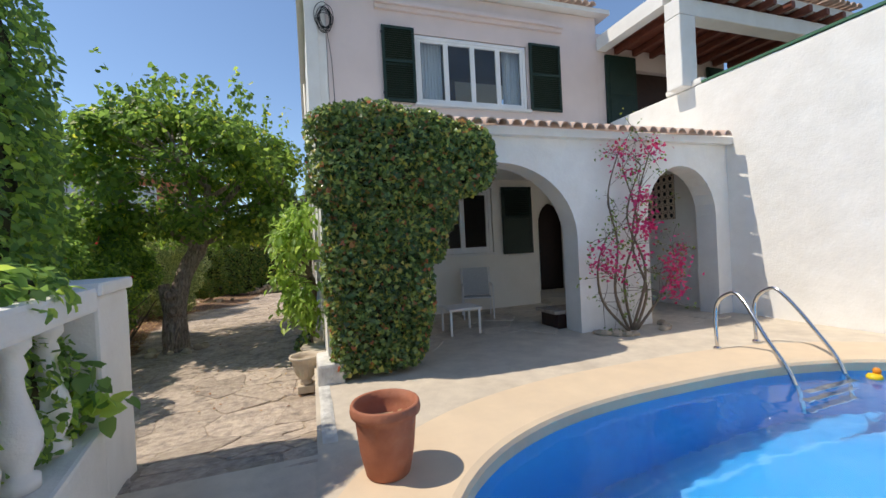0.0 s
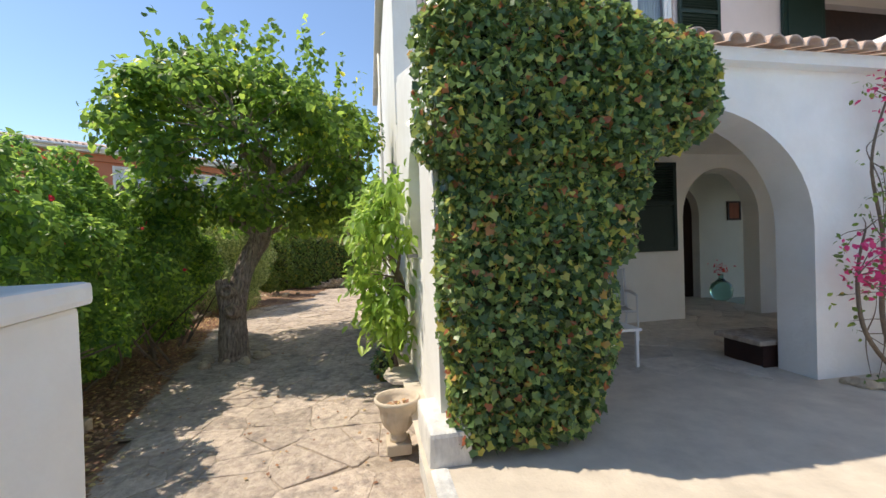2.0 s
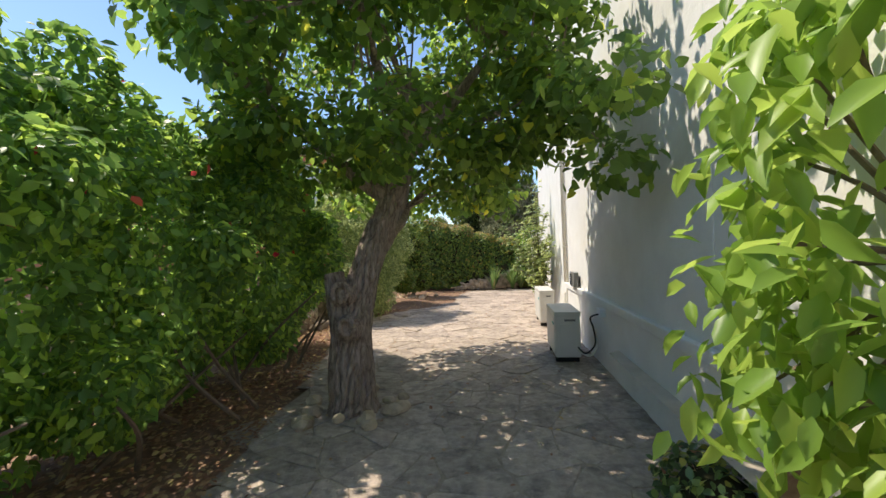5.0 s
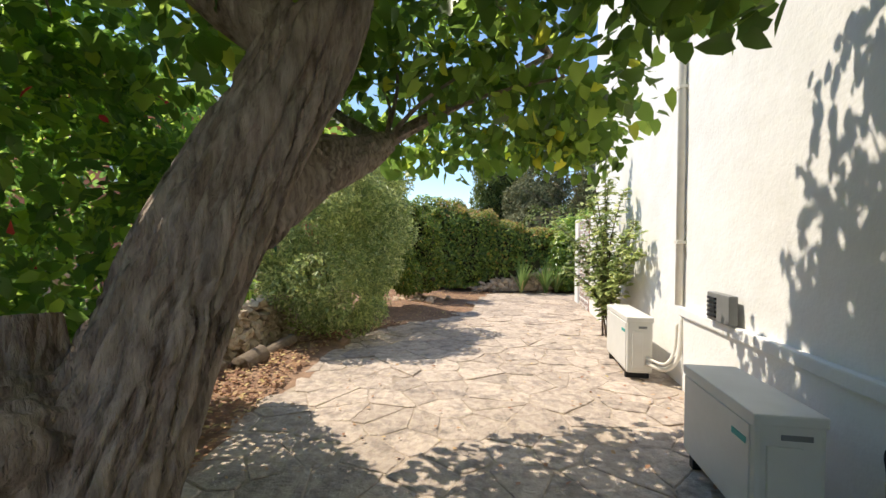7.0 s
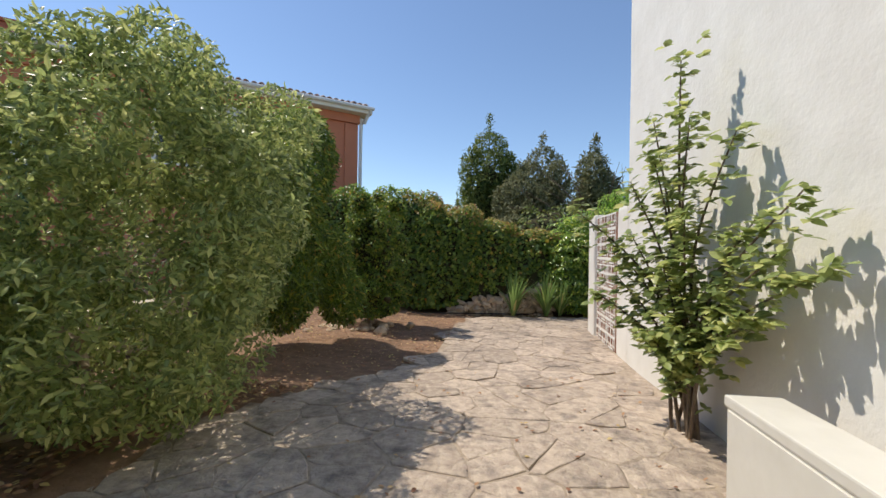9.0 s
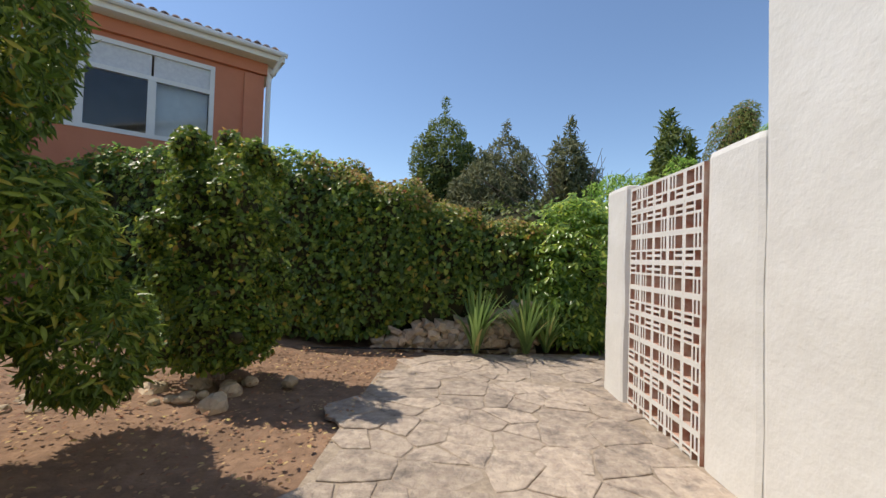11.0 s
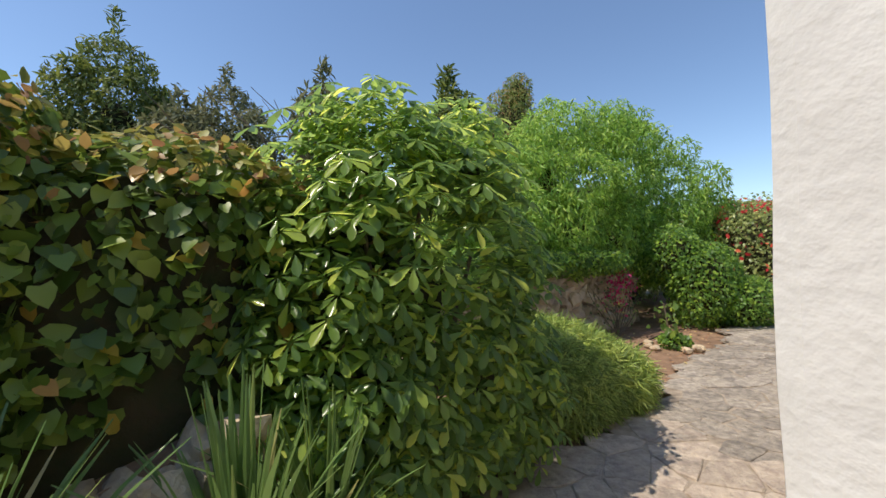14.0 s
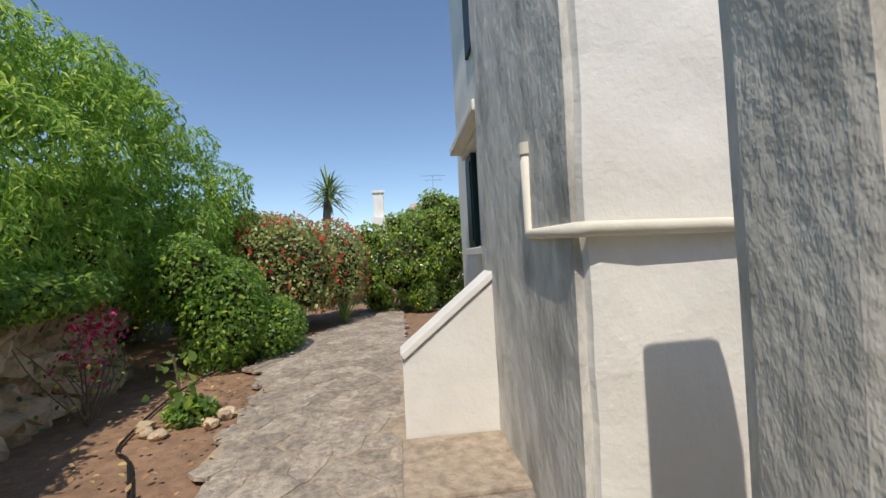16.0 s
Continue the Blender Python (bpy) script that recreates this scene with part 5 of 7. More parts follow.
# the leaning shade tree
def shade_tree():
    th = thing("shade_tree", "old leaning shade tree with furrowed trunk and heart-shaped leaves", "tree", at=(-2.6, 8.42, 0.0))
    base = [(-2.58, 8.42, -0.05), (-2.60, 8.44, 0.35), (-2.60, 8.52, 0.75), (-2.53, 8.66, 1.18), (-2.41, 8.80, 1.6), (-2.25, 8.92, 2.0), (-2.13, 9.0, 2.5), (-2.06, 9.1, 3.2)]
    pts = bend(base, 36)
    r = np.interp(np.linspace(0, 1, len(pts)), [0, 0.06, 0.24, 0.36, 0.45, 0.7, 1], [0.25, 0.195, 0.175, 0.150, 0.138, 0.122, 0.05])
    part("trunk", tube(pts, list(r), 128, 0.14, seed=3), BARK, th, smooth=True)
    stub = bend([(-2.62, 8.44, 0.40), (-2.68, 8.46, 0.85), (-2.76, 8.50, 1.24)], 34)
    part("cut_stump", tube(stub, list(np.linspace(0.14, 0.085, len(stub))), 96, 0.14, seed=9), BARK, th, "sawn-off dead limb", smooth=True)
    for (a, b, c), ra, rb, sd in ((((-2.66, 8.50, 1.00), (-2.64, 8.36, 1.06), (-2.635, 8.32, 1.075)), 0.125, 0.085, 5), (((-2.60, 8.46, 0.72), (-2.56, 8.28, 0.77), (-2.55, 8.235, 0.78)), 0.135, 0.075, 6)):
        knob = bend([a, b, c], 12)
        part("burl", tube(knob, list(np.linspace(ra, rb, len(knob))), 64, 0.16, seed=sd), BARK, th, smooth=True)
        ringp = [Vector(c) + Vector((rb * 0.8 * math.cos(q), -0.01, rb * 0.85 * math.sin(q))) for q in np.linspace(0, 2 * math.pi, 25)]
        part("healed_rim", tube(ringp, [0.026 + 0.007 * math.sin(3.1 * k) for k in range(25)], 10, 0.2, seed=sd), BARK, th, smooth=True)
    limbs = [([(-2.44, 8.82, 1.50), (-2.40, 9.15, 1.66), (-2.37, 9.55, 1.80), (-2.40, 10.05, 1.98)], 0.13, 0.062),
             ([(-2.39, 10.0, 1.97), (-2.2, 10.35, 2.2), (-1.85, 10.7, 2.5), (-1.4, 10.9, 2.8)], 0.045, 0.018),
             ([(-2.38, 9.9, 1.94), (-2.75, 10.2, 2.2), (-3.2, 10.5, 2.5)], 0.04, 0.016),
             ([(-2.26, 8.90, 1.93), (-2.52, 8.80, 2.12), (-2.85, 8.68, 2.42), (-3.4, 8.5, 2.9)], 0.085, 0.03),
             ([(-2.14, 9.0, 2.45), (-1.85, 9.1, 2.75), (-1.55, 9.15, 3.1), (-1.2, 9.1, 3.5)], 0.085, 0.03),
             ([(-1.95, 9.1, 2.65), (-1.3, 9.0, 2.75), (-0.7, 8.8, 2.9)], 0.05, 0.015),
             ([(-2.13, 9.05, 2.5), (-2.5, 9.6, 2.8), (-3.1, 10.3, 3.1)], 0.065, 0.02),
             ([(-2.13, 9.0, 2.5), (-2.2, 8.4, 2.95), (-2.15, 7.7, 3.25)], 0.065, 0.02),
             ([(-2.08, 9.1, 2.9), (-1.75, 9.7, 3.3), (-1.4, 10.1, 3.7)], 0.055, 0.02)]
    for pts, a, b in limbs:
        q = bend(pts, 16)
        part("limb", tube(q, list(np.linspace(a, b, len(q))), 48 if a > 0.1 else 32, 0.16, seed=len(q)), BARK, th, smooth=True)
    # crown of many leafy clumps
    clumps = []
    C, R = np.array([-2.3, 8.85, 3.25]), np.array([2.0, 2.15, 1.25])
    while len(clumps) < 122:
        d = RNG.normal(0, 1, 3)
        d /= np.linalg.norm(d)
        s = RNG.uniform(0.45, 1.0) ** 0.6
        c = C + d * R * s
        if c[2] < 2.25 or c[0] > -0.35 or (c[2] < 2.75 and c[1] < 7.0):
            continue
        if c[0] > -1.2 and c[1] > 9.5 and c[2] < 2.7:
            continue
        if c[0] < -3.2 and c[2] < 3.1 and RNG.uniform() < 0.5:
            continue
        clumps.append(c)
    low = [(-1.25, 10.85, 2.12), (-1.2, 10.55, 2.2), (-1.9, 10.75, 2.12), (-1.4, 10.75, 2.15), (-2.5, 10.75, 2.15), (-3.2, 10.4, 2.2), (-0.5, 8.9, 2.45), (-3.7, 9.3, 2.4), (-3.6, 8.3, 2.4), (-2.9, 7.9, 2.5), (-1.9, 10.3, 2.3), (-1.3, 9.9, 2.25), (-0.5, 8.1, 2.5), (-3.6, 9.8, 2.3), (-1.2, 11.0, 2.25), (-2.2, 11.0, 2.25), (-1.3, 8.6, 2.45), (-0.55, 7.3, 2.35), (-1.65, 11.05, 2.22), (-2.9, 10.7, 2.25), (-1.5, 10.4, 2.25), (-2.5, 10.3, 2.4), (-3.0, 9.9, 2.5), (-1.0, 9.4, 2.4), (-0.35, 7.9, 2.0)]
    for i in range(34):
        a, q = RNG.uniform(0, 2 * math.pi), RNG.uniform(0.1, 0.95)
        clumps.append(C + R * np.array([math.cos(a) * q, math.sin(a) * q, 0.92 * math.sqrt(1 - q * q)]))
    clumps += [np.array(c) for c in low]
    pos, out = [], []
    for c in clumps:
        m = 118
        d = unit(RNG.normal(0, 1, (m, 3)))
        p = c + d * np.array([0.42, 0.42, 0.28]) * RNG.uniform(0.35, 1.0, (m, 1))
        pos.append(p)
        out.append(unit(d + np.array([0, 0, 0.5])))
    # upright shoots on the top
    for i in range(46):
        a, rr = RNG.uniform(0, 2 * math.pi), RNG.uniform(0.2, 0.95)
        b = C + np.array([math.cos(a) * rr * 1.9, math.sin(a) * rr * 2.0, 1.2 * math.sqrt(1 - rr * rr) - 0.1])
        h = RNG.uniform(0.5, 1.35)
        lean_ = np.array([math.cos(a) * 0.25 * rr, math.sin(a) * 0.2 * rr, 1.0])
        t = RNG.uniform(0, 1, 34)[:, None]
        pos.append(b + lean_ * h * t + RNG.normal(0, 0.045, (34, 3)))
        out.append(unit(RNG.normal(0, 1, (34, 3))))
    pos, out = np.concatenate(pos), np.concatenate(out)
    keep = (pos[:, 0] < -0.12) & (pos[:, 2] > 1.82)
    leaves("crown", pos[keep], out[keep], 0.098, HEART, TREELEAF, th, 0.9, 0.6)
    ss, ee = [], []
    tips = [Vector(l[0][-1]) for l in limbs] + [Vector((-2.2, 9.5, 3.2)), Vector((-2.25, 9.4, 2.8))]
    for c in clumps:
        c = Vector(c)
        s = min(tips, key=lambda q: (q - c).length)
        ss.append(s)
        ee.append(c)
    twigs("branching", ss, ee, th, 0.018, 0.005, BARK)
    for i in range(16):
        a = RNG.uniform(0, 2 * math.pi)
        rr = RNG.uniform(0.30, 0.5)
        s = RNG.uniform(0.05, 0.10)
        bm = bmesh.new()
        bmesh.ops.create_icosphere(bm, subdivisions=2, radius=s)
        for v in bm.verts:
            v.co = v.co * (1 + 0.5 * noise.noise(v.co * 12 + Vector((i, 0, 0))))
            v.co = Vector((v.co.x, v.co.y, v.co.z * 0.7)) + Vector((-2.58 + rr * math.cos(a), 8.42 + rr * math.sin(a), 0.03))
        tagged(part("stone", bm, ROCK), "rough limestone lump at the foot of the tree", "stone", "stones round the tree")
shade_tree()


# young peach tree against the side wall
def peach_tree():
    th = thing("peach_tree", "young peach tree with long drooping pale green leaves", "tree", at=(-0.12, 6.6, 0.0))
    pts = bend([(-0.14, 6.75, -0.02), (-0.16, 6.5, 0.6), (-0.10, 6.05, 1.2), (-0.22, 5.85, 1.6), (-0.30, 5.75, 2.1)], 8)
    part("trunk", tube(pts, list(np.linspace(0.045, 0.02, len(pts))), 10, 0.2), TWIG, th, smooth=True)
    cl = [(-0.38, 5.8, 2.25), (-0.3, 5.6, 1.95), (-0.45, 6.1, 2.0), (-0.18, 5.95, 2.3), (-0.25, 5.55, 2.2), (-0.5, 5.8, 1.85), (-0.15, 5.5, 1.75), (-0.35, 6.3, 1.7),
          (-0.32, 5.9, 1.15), (-0.4, 6.05, 0.95), (-0.2, 5.8, 0.9), (-0.38, 6.2, 1.3), (-0.24, 5.65, 1.1), (-0.18, 5.95, 0.72), (-0.45, 6.3, 0.9), (-0.55, 6.0, 1.4), (-0.2, 6.4, 2.15), (-0.42, 5.5, 1.98)]
    pos = np.concatenate([np.array(c) + RNG.normal(0, 1, (75, 3)) * np.array([0.09, 0.12, 0.10]) for c in cl])
    pos[:, 0] = np.minimum(pos[:, 0], -0.03)
    out = unit(RNG.normal(0, 1, pos.shape) + np.array([-0.6, -0.5, 0.4]))
    leaves("crown", pos, out, 0.135, (OVAL[0] * np.array([0.7, 1, 1.6]), OVAL[1]), PEACH, th, 1.3, 0.5)
    twigs("branching", [(-0.16, 5.95, 1.35)] * len(cl), cl, th, 0.012, 0.004)
peach_tree()

# plant spilling at the foot of the side wall
bush("wall_foot_plant", "small dark plant at the foot of the side wall", "plant", [(-0.2, 7.0, 0.12, 0.25, 0.4, 0.2, 2.2)], 700, 0.06, OVAL, IVY, (-0.2, 7.0, 0.0), 0.4, 0.8, 0.6, ground=0.0)


# bougainvillea
def bougainvillea():
    th = thing("bougainvillea", "bougainvillea with bare twining stems and magenta bracts beside the arch", "climbing shrub", at=(4.1, 4.45, 0.34))
    stems = [[(4.25, 4.45, 0.33), (4.0, 4.42, 0.9), (4.15, 4.5, 1.6), (4.0, 4.48, 2.3), (4.2, 4.48, 2.9)],
             [(4.3, 4.4, 0.33), (4.55, 4.4, 0.9), (4.4, 4.48, 1.6), (4.6, 4.5, 2.4), (4.8, 4.48, 2.95)],
             [(4.2, 4.4, 0.33), (3.75, 4.38, 0.8), (3.7, 4.4, 1.3), (3.95, 4.5, 1.7)],
             [(4.35, 4.42, 0.33), (4.75, 4.35, 0.8), (4.95, 4.3, 1.2), (5.05, 4.35, 1.45)],
             [(4.3, 4.45, 0.33), (4.15, 4.4, 1.1), (4.45, 4.42, 1.9), (4.3, 4.5, 2.7)],
             [(4.28, 4.43, 0.33), (4.5, 4.35, 1.2), (4.25, 4.4, 2.0), (4.6, 4.45, 2.75)]]
    for s in stems:
        q = bend(s, 6)
        part("stem", tube(q, list(np.linspace(0.022, 0.008, len(q))), 7, 0.2), TWIG, th, smooth=True)
    tw = [(Vector(s[k]), Vector(s[k]) + Vector((RNG.normal(0, 0.28), RNG.normal(-0.05, 0.06), RNG.normal(0.1, 0.25)))) for s in stems for k in range(1, len(s)) for _ in range(5)]
    twigs("branching", [a for a, b in tw], [b for a, b in tw], th, 0.006, 0.002)
    heads = [(4.15, 4.40, 2.95, 60), (4.75, 4.38, 3.0, 70), (4.5, 4.36, 2.25, 120), (4.55, 4.36, 1.85, 130), (3.85, 4.38, 1.55, 40), (3.95, 4.36, 1.25, 60), (5.0, 4.28, 1.25, 120), (4.95, 4.25, 0.95, 90), (4.4, 4.36, 1.45, 40), (3.7, 4.36, 1.35, 30), (4.3, 4.4, 2.7, 30), (5.1, 4.3, 1.5, 40)]
    pos = np.concatenate([np.array(h[:3]) + RNG.normal(0, 1, (int(h[3] * 1.25), 3)) * np.array([0.12, 0.06, 0.09]) for h in heads])
    leaves("blossom", pos, unit(RNG.normal(0, 1, pos.shape) + np.array([-0.4, -0.8, 0.3])), 0.062, OVAL, PINKFLOWER, th, 0.2, 0.7)
    gp = np.concatenate([np.array([b.x, b.y, b.z]) + RNG.normal(0, 0.05, (6, 3)) for a, b in tw])
    leaves("foliage", gp, unit(RNG.normal(0, 1, gp.shape)), 0.05, OVAL, HEDGE, th)
bougainvillea()
for i in range(22):
    a = RNG.uniform(0, math.pi)
    bm = bmesh.new()
    s = RNG.uniform(0.04, 0.075)
    bmesh.ops.create_icosphere(bm, subdivisions=2, radius=s)
    for v in bm.verts:
        v.co = v.co * (1 + 0.4 * noise.noise(v.co * 14 + Vector((i, 3, 0))))
        v.co = Vector((v.co.x, v.co.y, v.co.z * 0.7)) + Vector((4.3 + 0.62 * math.cos(a), 4.55 - 0.42 * math.sin(a), 0.36))
    tagged(part("stone", bm, ROCK), "small rough stone edging the planting hole", "stone", "edging stones")

# big grey green shrub by the passage
EL = [(-4.5, 13.7, 0.55, 0.85, 0.9, 0.62, 2.6), (-4.45, 13.6, 1.5, 0.80, 0.85, 1.25, 2.2), (-4.7, 13.9, 2.35, 0.6, 0.6, 0.75, 2), (-4.05, 13.2, 0.8, 0.6, 0.6, 0.6, 2.0), (-4.9, 14.6, 1.5, 0.8, 0.8, 1.3, 2.2), (-3.8, 13.7, 1.5, 0.45, 0.5, 0.6, 2), (-5.0, 13.2, 1.6, 0.6, 0.5, 0.8, 2), (-4.2, 13.2, 2.1, 0.5, 0.45, 0.6, 2), (-3.9, 14.0, 2.2, 0.4, 0.45, 0.5, 2)]
bush("evergreen_shrub", "tall grey green evergreen shrub leaning over the path", "shrub", EL + ragged(EL, 130, 0.12, 0.34), 84000, 0.074, (LONG[0] * np.array([1.3, 1, 1]), LONG[1]), OLIVE, (-4.45, 13.6, 0.0), 0.0, 1.0, 0, ground=0.05, depth=0.42)
bush("conifer_shrub", "feathery green conifer shrub with brown twigs", "shrub", [(-4.6, 15.9, 1.4, 0.65, 0.6, 1.2, 2), (-4.5, 16.3, 2.6, 0.5, 0.5, 0.8, 2), (-4.2, 16.4, 1.2, 0.4, 0.45, 0.6, 2), (-5.0, 16.2, 2.4, 0.6, 0.5, 0.8, 2), (-4.3, 15.5, 2.0, 0.4, 0.4, 0.6, 2), (-4.0, 16.7, 0.6, 0.35, 0.4, 0.4, 2)], 36000, 0.10, LONG, HEDGE, (-4.6, 15.9, 0.0), 0.5, 1.0, 0, ground=0.1, depth=0.5)


# espaliered plant on the sunny wall
def wall_plant():
    th = thing("wall_shrub", "slender shrub growing up the white wall behind the air conditioner", "shrub", at=(-0.2, 14.1, 0.0))
    ends = [(-0.32, 14.0, 2.75), (-0.45, 14.15, 2.35), (-0.18, 13.55, 2.1), (-0.98, 14.50, 1.72), (-0.55, 13.85, 2.0), (-0.2, 13.3, 1.55), (-0.22, 13.1, 1.35), (-0.62, 14.45, 1.13), (-0.52, 14.45, 1.50), (-0.25, 14.3, 1.9), (-0.5, 13.8, 1.25), (-0.2, 13.55, 1.0), (-0.2, 12.95, 1.65), (-0.16, 12.8, 1.3), (-0.25, 13.2, 1.0), (-0.45, 13.6, 1.6), (-0.6, 14.2, 1.9), (-0.7, 14.3, 1.4), (-0.4, 13.7, 0.8), (-0.3, 13.9, 2.3), (-0.8, 14.4, 1.0), (-0.5, 14.1, 0.75)]
    pos, out, al = [], [], []
    for e in ends:
        q = bend([(-0.2 + RNG.normal(0, 0.04), 14.1 + RNG.normal(0, 0.06), -0.05), (-0.24 + 0.15 * e[0], 14.1 + (e[1] - 14.1) * 0.35, e[2] * 0.6), e], 12)
        part("stem", tube(q, list(np.linspace(0.016, 0.004, len(q))), 6), TWIG, th)
        for i in range(9, len(q)):
            d = (q[i] - q[i - 1]).normalized()
            side = [RNG.normal(0, 0.045, 3) for _ in range(2)] + [np.zeros(3)]
            for sv in side:
                for k in range(int(RNG.integers(4, 7))):
                    v = RNG.normal(0, 1, 3)
                    v = v - np.array(d) * float(np.dot(v, d)) * 0.8 + np.array(d) * 0.7
                    pos.append(np.array(q[i]) + sv * 1.6)
                    al.append(v / np.linalg.norm(v))
                    out.append(np.array([-0.2, -0.1, 0.9]) + RNG.normal(0, 0.3, 3))
    pos, out, al = np.array(pos), np.array(out), np.array(al)
    pos[:, 0] = np.minimum(pos[:, 0], -0.09)
    leaves("crown", pos, unit(out), 0.08, OVAL, OLIVE, th, 0.0, 0.3, along=al)
wall_plant()

# clipped hedge across the end
HL = [(-6.3, 20.6, 1.20, 1.6, 0.75, 1.58, 5), (-4.0, 20.55, 1.22, 1.1, 0.72, 1.48, 5), (-2.9, 20.55, 1.08, 0.85, 0.7, 1.27, 5), (-2.0, 20.6, 0.95, 0.75, 0.7, 1.05, 5), (-1.1, 20.75, 0.85, 0.8, 0.7, 0.92, 5), (-0.3, 20.9, 0.80, 0.8, 0.7, 0.88, 5)]
he = bush("creeper_hedge", "ivy-like creeper hedge clothing the end wall, yellowing along its top", "hedge", HL, 50000, 0.076, HEART, HEDGE, (-3.0, 20.5, 0.0), 0.9, 0.65, 0.84, ground=0.02, depth=0.18, clear=lambda x, y, z: -3.0 < x < -0.8 and y < 20.3 and z < 0.05 + 0.72 * max(0.0, min(1, (x + 2.8) / 1.7)) * (1 + 0.5 * noise.noise(Vector((x * 4, z * 4, 0)))))
tp, to = lump_points(HL, 30000, 0.0)
k = (tp[:, 2] > np.interp(tp[:, 0], [-4.0, -2.9, -2.0, -1.1, -0.3], [2.5, 2.15, 1.85, 1.62, 1.52]) + RNG.normal(0, 0.05, len(tp))) & (tp[:, 0] > -3.9)
leaves("yellowed_top", tp[k] + np.array([0, 0, 0.03]), to[k], 0.07, OVAL, YELLOWGREEN, he, 0.3, 0.8)
k = (to[:, 2] > 0.55) & (tp[:, 0] <= -3.4) & (RNG.uniform(0, 1, len(tp)) < 0.4)
leaves("young_top", tp[k] + np.array([0, 0, 0.04]), to[k], 0.085, OVAL, VINE, he, 0.3, 0.8)
HC = [(-3.95, 18.0, 1.18, 0.46, 0.42, 1.06, 8), (-3.9, 17.85, 0.45, 0.36, 0.34, 0.4, 3)]
bush("hedge_column", "upright clipped shrub in front of the hedge", "shrub", HC + ragged(HC, 34, 0.08, 0.16), 20000, 0.058, OVAL, HEDGE, (-4.0, 18.1, 0.0), 0.4, 1.0, 0.68, ground=0.12, depth=0.35)
hs = thing("hedge_stem", "thick brown stem under the clipped shrub", "stem", at=(-4.0, 18.1, -0.05))
part("stem", tube([(-4.0, 18.1, -0.1), (-4.02, 18.12, 0.2), (-3.98, 18.12, 0.5)], [0.06, 0.05, 0.05], 10, 0.2), BARK, hs)


# umbrella plant with whorled leaves
def umbrella_plant():
    th = thing("umbrella_plant", "big umbrella plant with whorls of glossy finger leaves", "shrub", at=(0.3, 20.3, -0.08))
    lumps = [(0.30, 20.30, 1.0, 0.85, 0.52, 0.88, 3.0), (0.05, 20.2, 1.75, 0.3, 0.28, 0.25, 2), (0.75, 20.3, 1.8, 0.26, 0.3, 0.3, 2), (0.0, 20.15, 0.5, 0.48, 0.40, 0.52, 2.5), (0.65, 20.15, 0.55, 0.5, 0.38, 0.55, 2.5)]
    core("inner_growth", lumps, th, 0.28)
    c, o = lump_points(lumps, 1900, 0.24, 0.05)
    c = c + o * RNG.uniform(0, 0.10, (len(c), 1)) + np.column_stack([np.zeros(len(c)), np.zeros(len(c)), np.where(o[:, 2] > 0.5, RNG.uniform(0, 0.2, len(c)), 0)])
    pos, out, al = [], [], []
    for p, n in zip(c, o):
        n = n * 0.8 + np.array([-0.15, -0.1, 0.85])
        n /= np.linalg.norm(n)
        u = np.cross(n, [0.3, 0.5, 0.8])
        u /= np.linalg.norm(u)
        w = np.cross(n, u)
        k, ph = int(RNG.integers(6, 9)), RNG.uniform(0, 6.28)
        for i in range(k):
            a = ph + 2 * math.pi * i / k
            d = u * math.cos(a) + w * math.sin(a)
            pos.append(p + d * 0.012)
            out.append(n + d * 0.55)
            al.append(d - n * 0.45)
    pos, out, al = np.array(pos), np.array(out), np.array(al)
    leaves("crown", pos, unit(out), 0.105, OBOVATE, SCHEF, th, 0.0, 0.15, along=al)
    for e in [(0.0, 20.2, 1.4), (0.4, 20.3, 1.6), (0.8, 20.3, 1.3), (-0.2, 20.1, 0.9)]:
        q = bend([(0.3, 20.35, -0.12), ((e[0] + 0.3) / 2, 20.3, e[2] * 0.45), e], 5)
        part("stem", tube(q, list(np.linspace(0.03, 0.012, len(q))), 8), TWIG, th)
umbrella_plant()


def sword_plant(x, y, n, h, label):
    th = thing("sword_plant", label, "plant", "sword leaved plants", (x, y, -0.08))
    z0 = -0.05
    vs, fs = [], []
    for i in range(n):
        a, lean_ = RNG.uniform(0, 2 * math.pi), RNG.uniform(0.05, 0.85) ** 1.5
        L, w = h * RNG.uniform(0.6, 1.1), RNG.uniform(0.019, 0.030)
        d = Vector((math.cos(a), math.sin(a), 0))
        s = Vector((-d.y, d.x, 0))
        for k in range(6):
            t = k / 5
            c = Vector((x, y, z0)) + d * (0.03 + lean_ * L * (0.35 * t + 0.55 * t * t)) + Vector((0, 0, L * (t - 0.42 * lean_ * t * t)))
            ww = w * (1 - 0.9 * t ** 2)
            vs += [c - s * ww, c + Vector((0, 0, -0.006)) - d * 0.004, c + s * ww]
        b = len(vs) - 18
        for k in range(5):
            q = b + 3 * k
            fs += [(q, q + 1, q + 4, q + 3), (q + 1, q + 2, q + 5, q + 4)]
    link("leaf_rosette", vs, fs, BLADE, th)
sword_plant(-1.35, 19.55, 90, 0.98, "spiky sword-leaved plant with dry lower blades")
sword_plant(-0.66, 19.66, 110, 0.90, "spiky clump of green sword leaves")
sword_plant(-0.36, 19.78, 80, 0.80, "spiky clump of green sword leaves")
sword_plant(10.2, 20.5, 50, 0.7, "spiky sword-leaved plant beside the far path")

# feathery mound
bush("spreading_juniper", "low spreading feathery green shrub beside the path", "shrub", [(1.85, 20.75, 0.20, 0.75, 0.65, 0.50, 2.2), (2.35, 20.65, 0.10, 0.55, 0.55, 0.36, 2.2)], 42000, 0.12, STRIP, NEEDLE, (1.9, 20.7, -0.08), 0.3, 0.9, 0.84, ground=-0.06, depth=0.16)


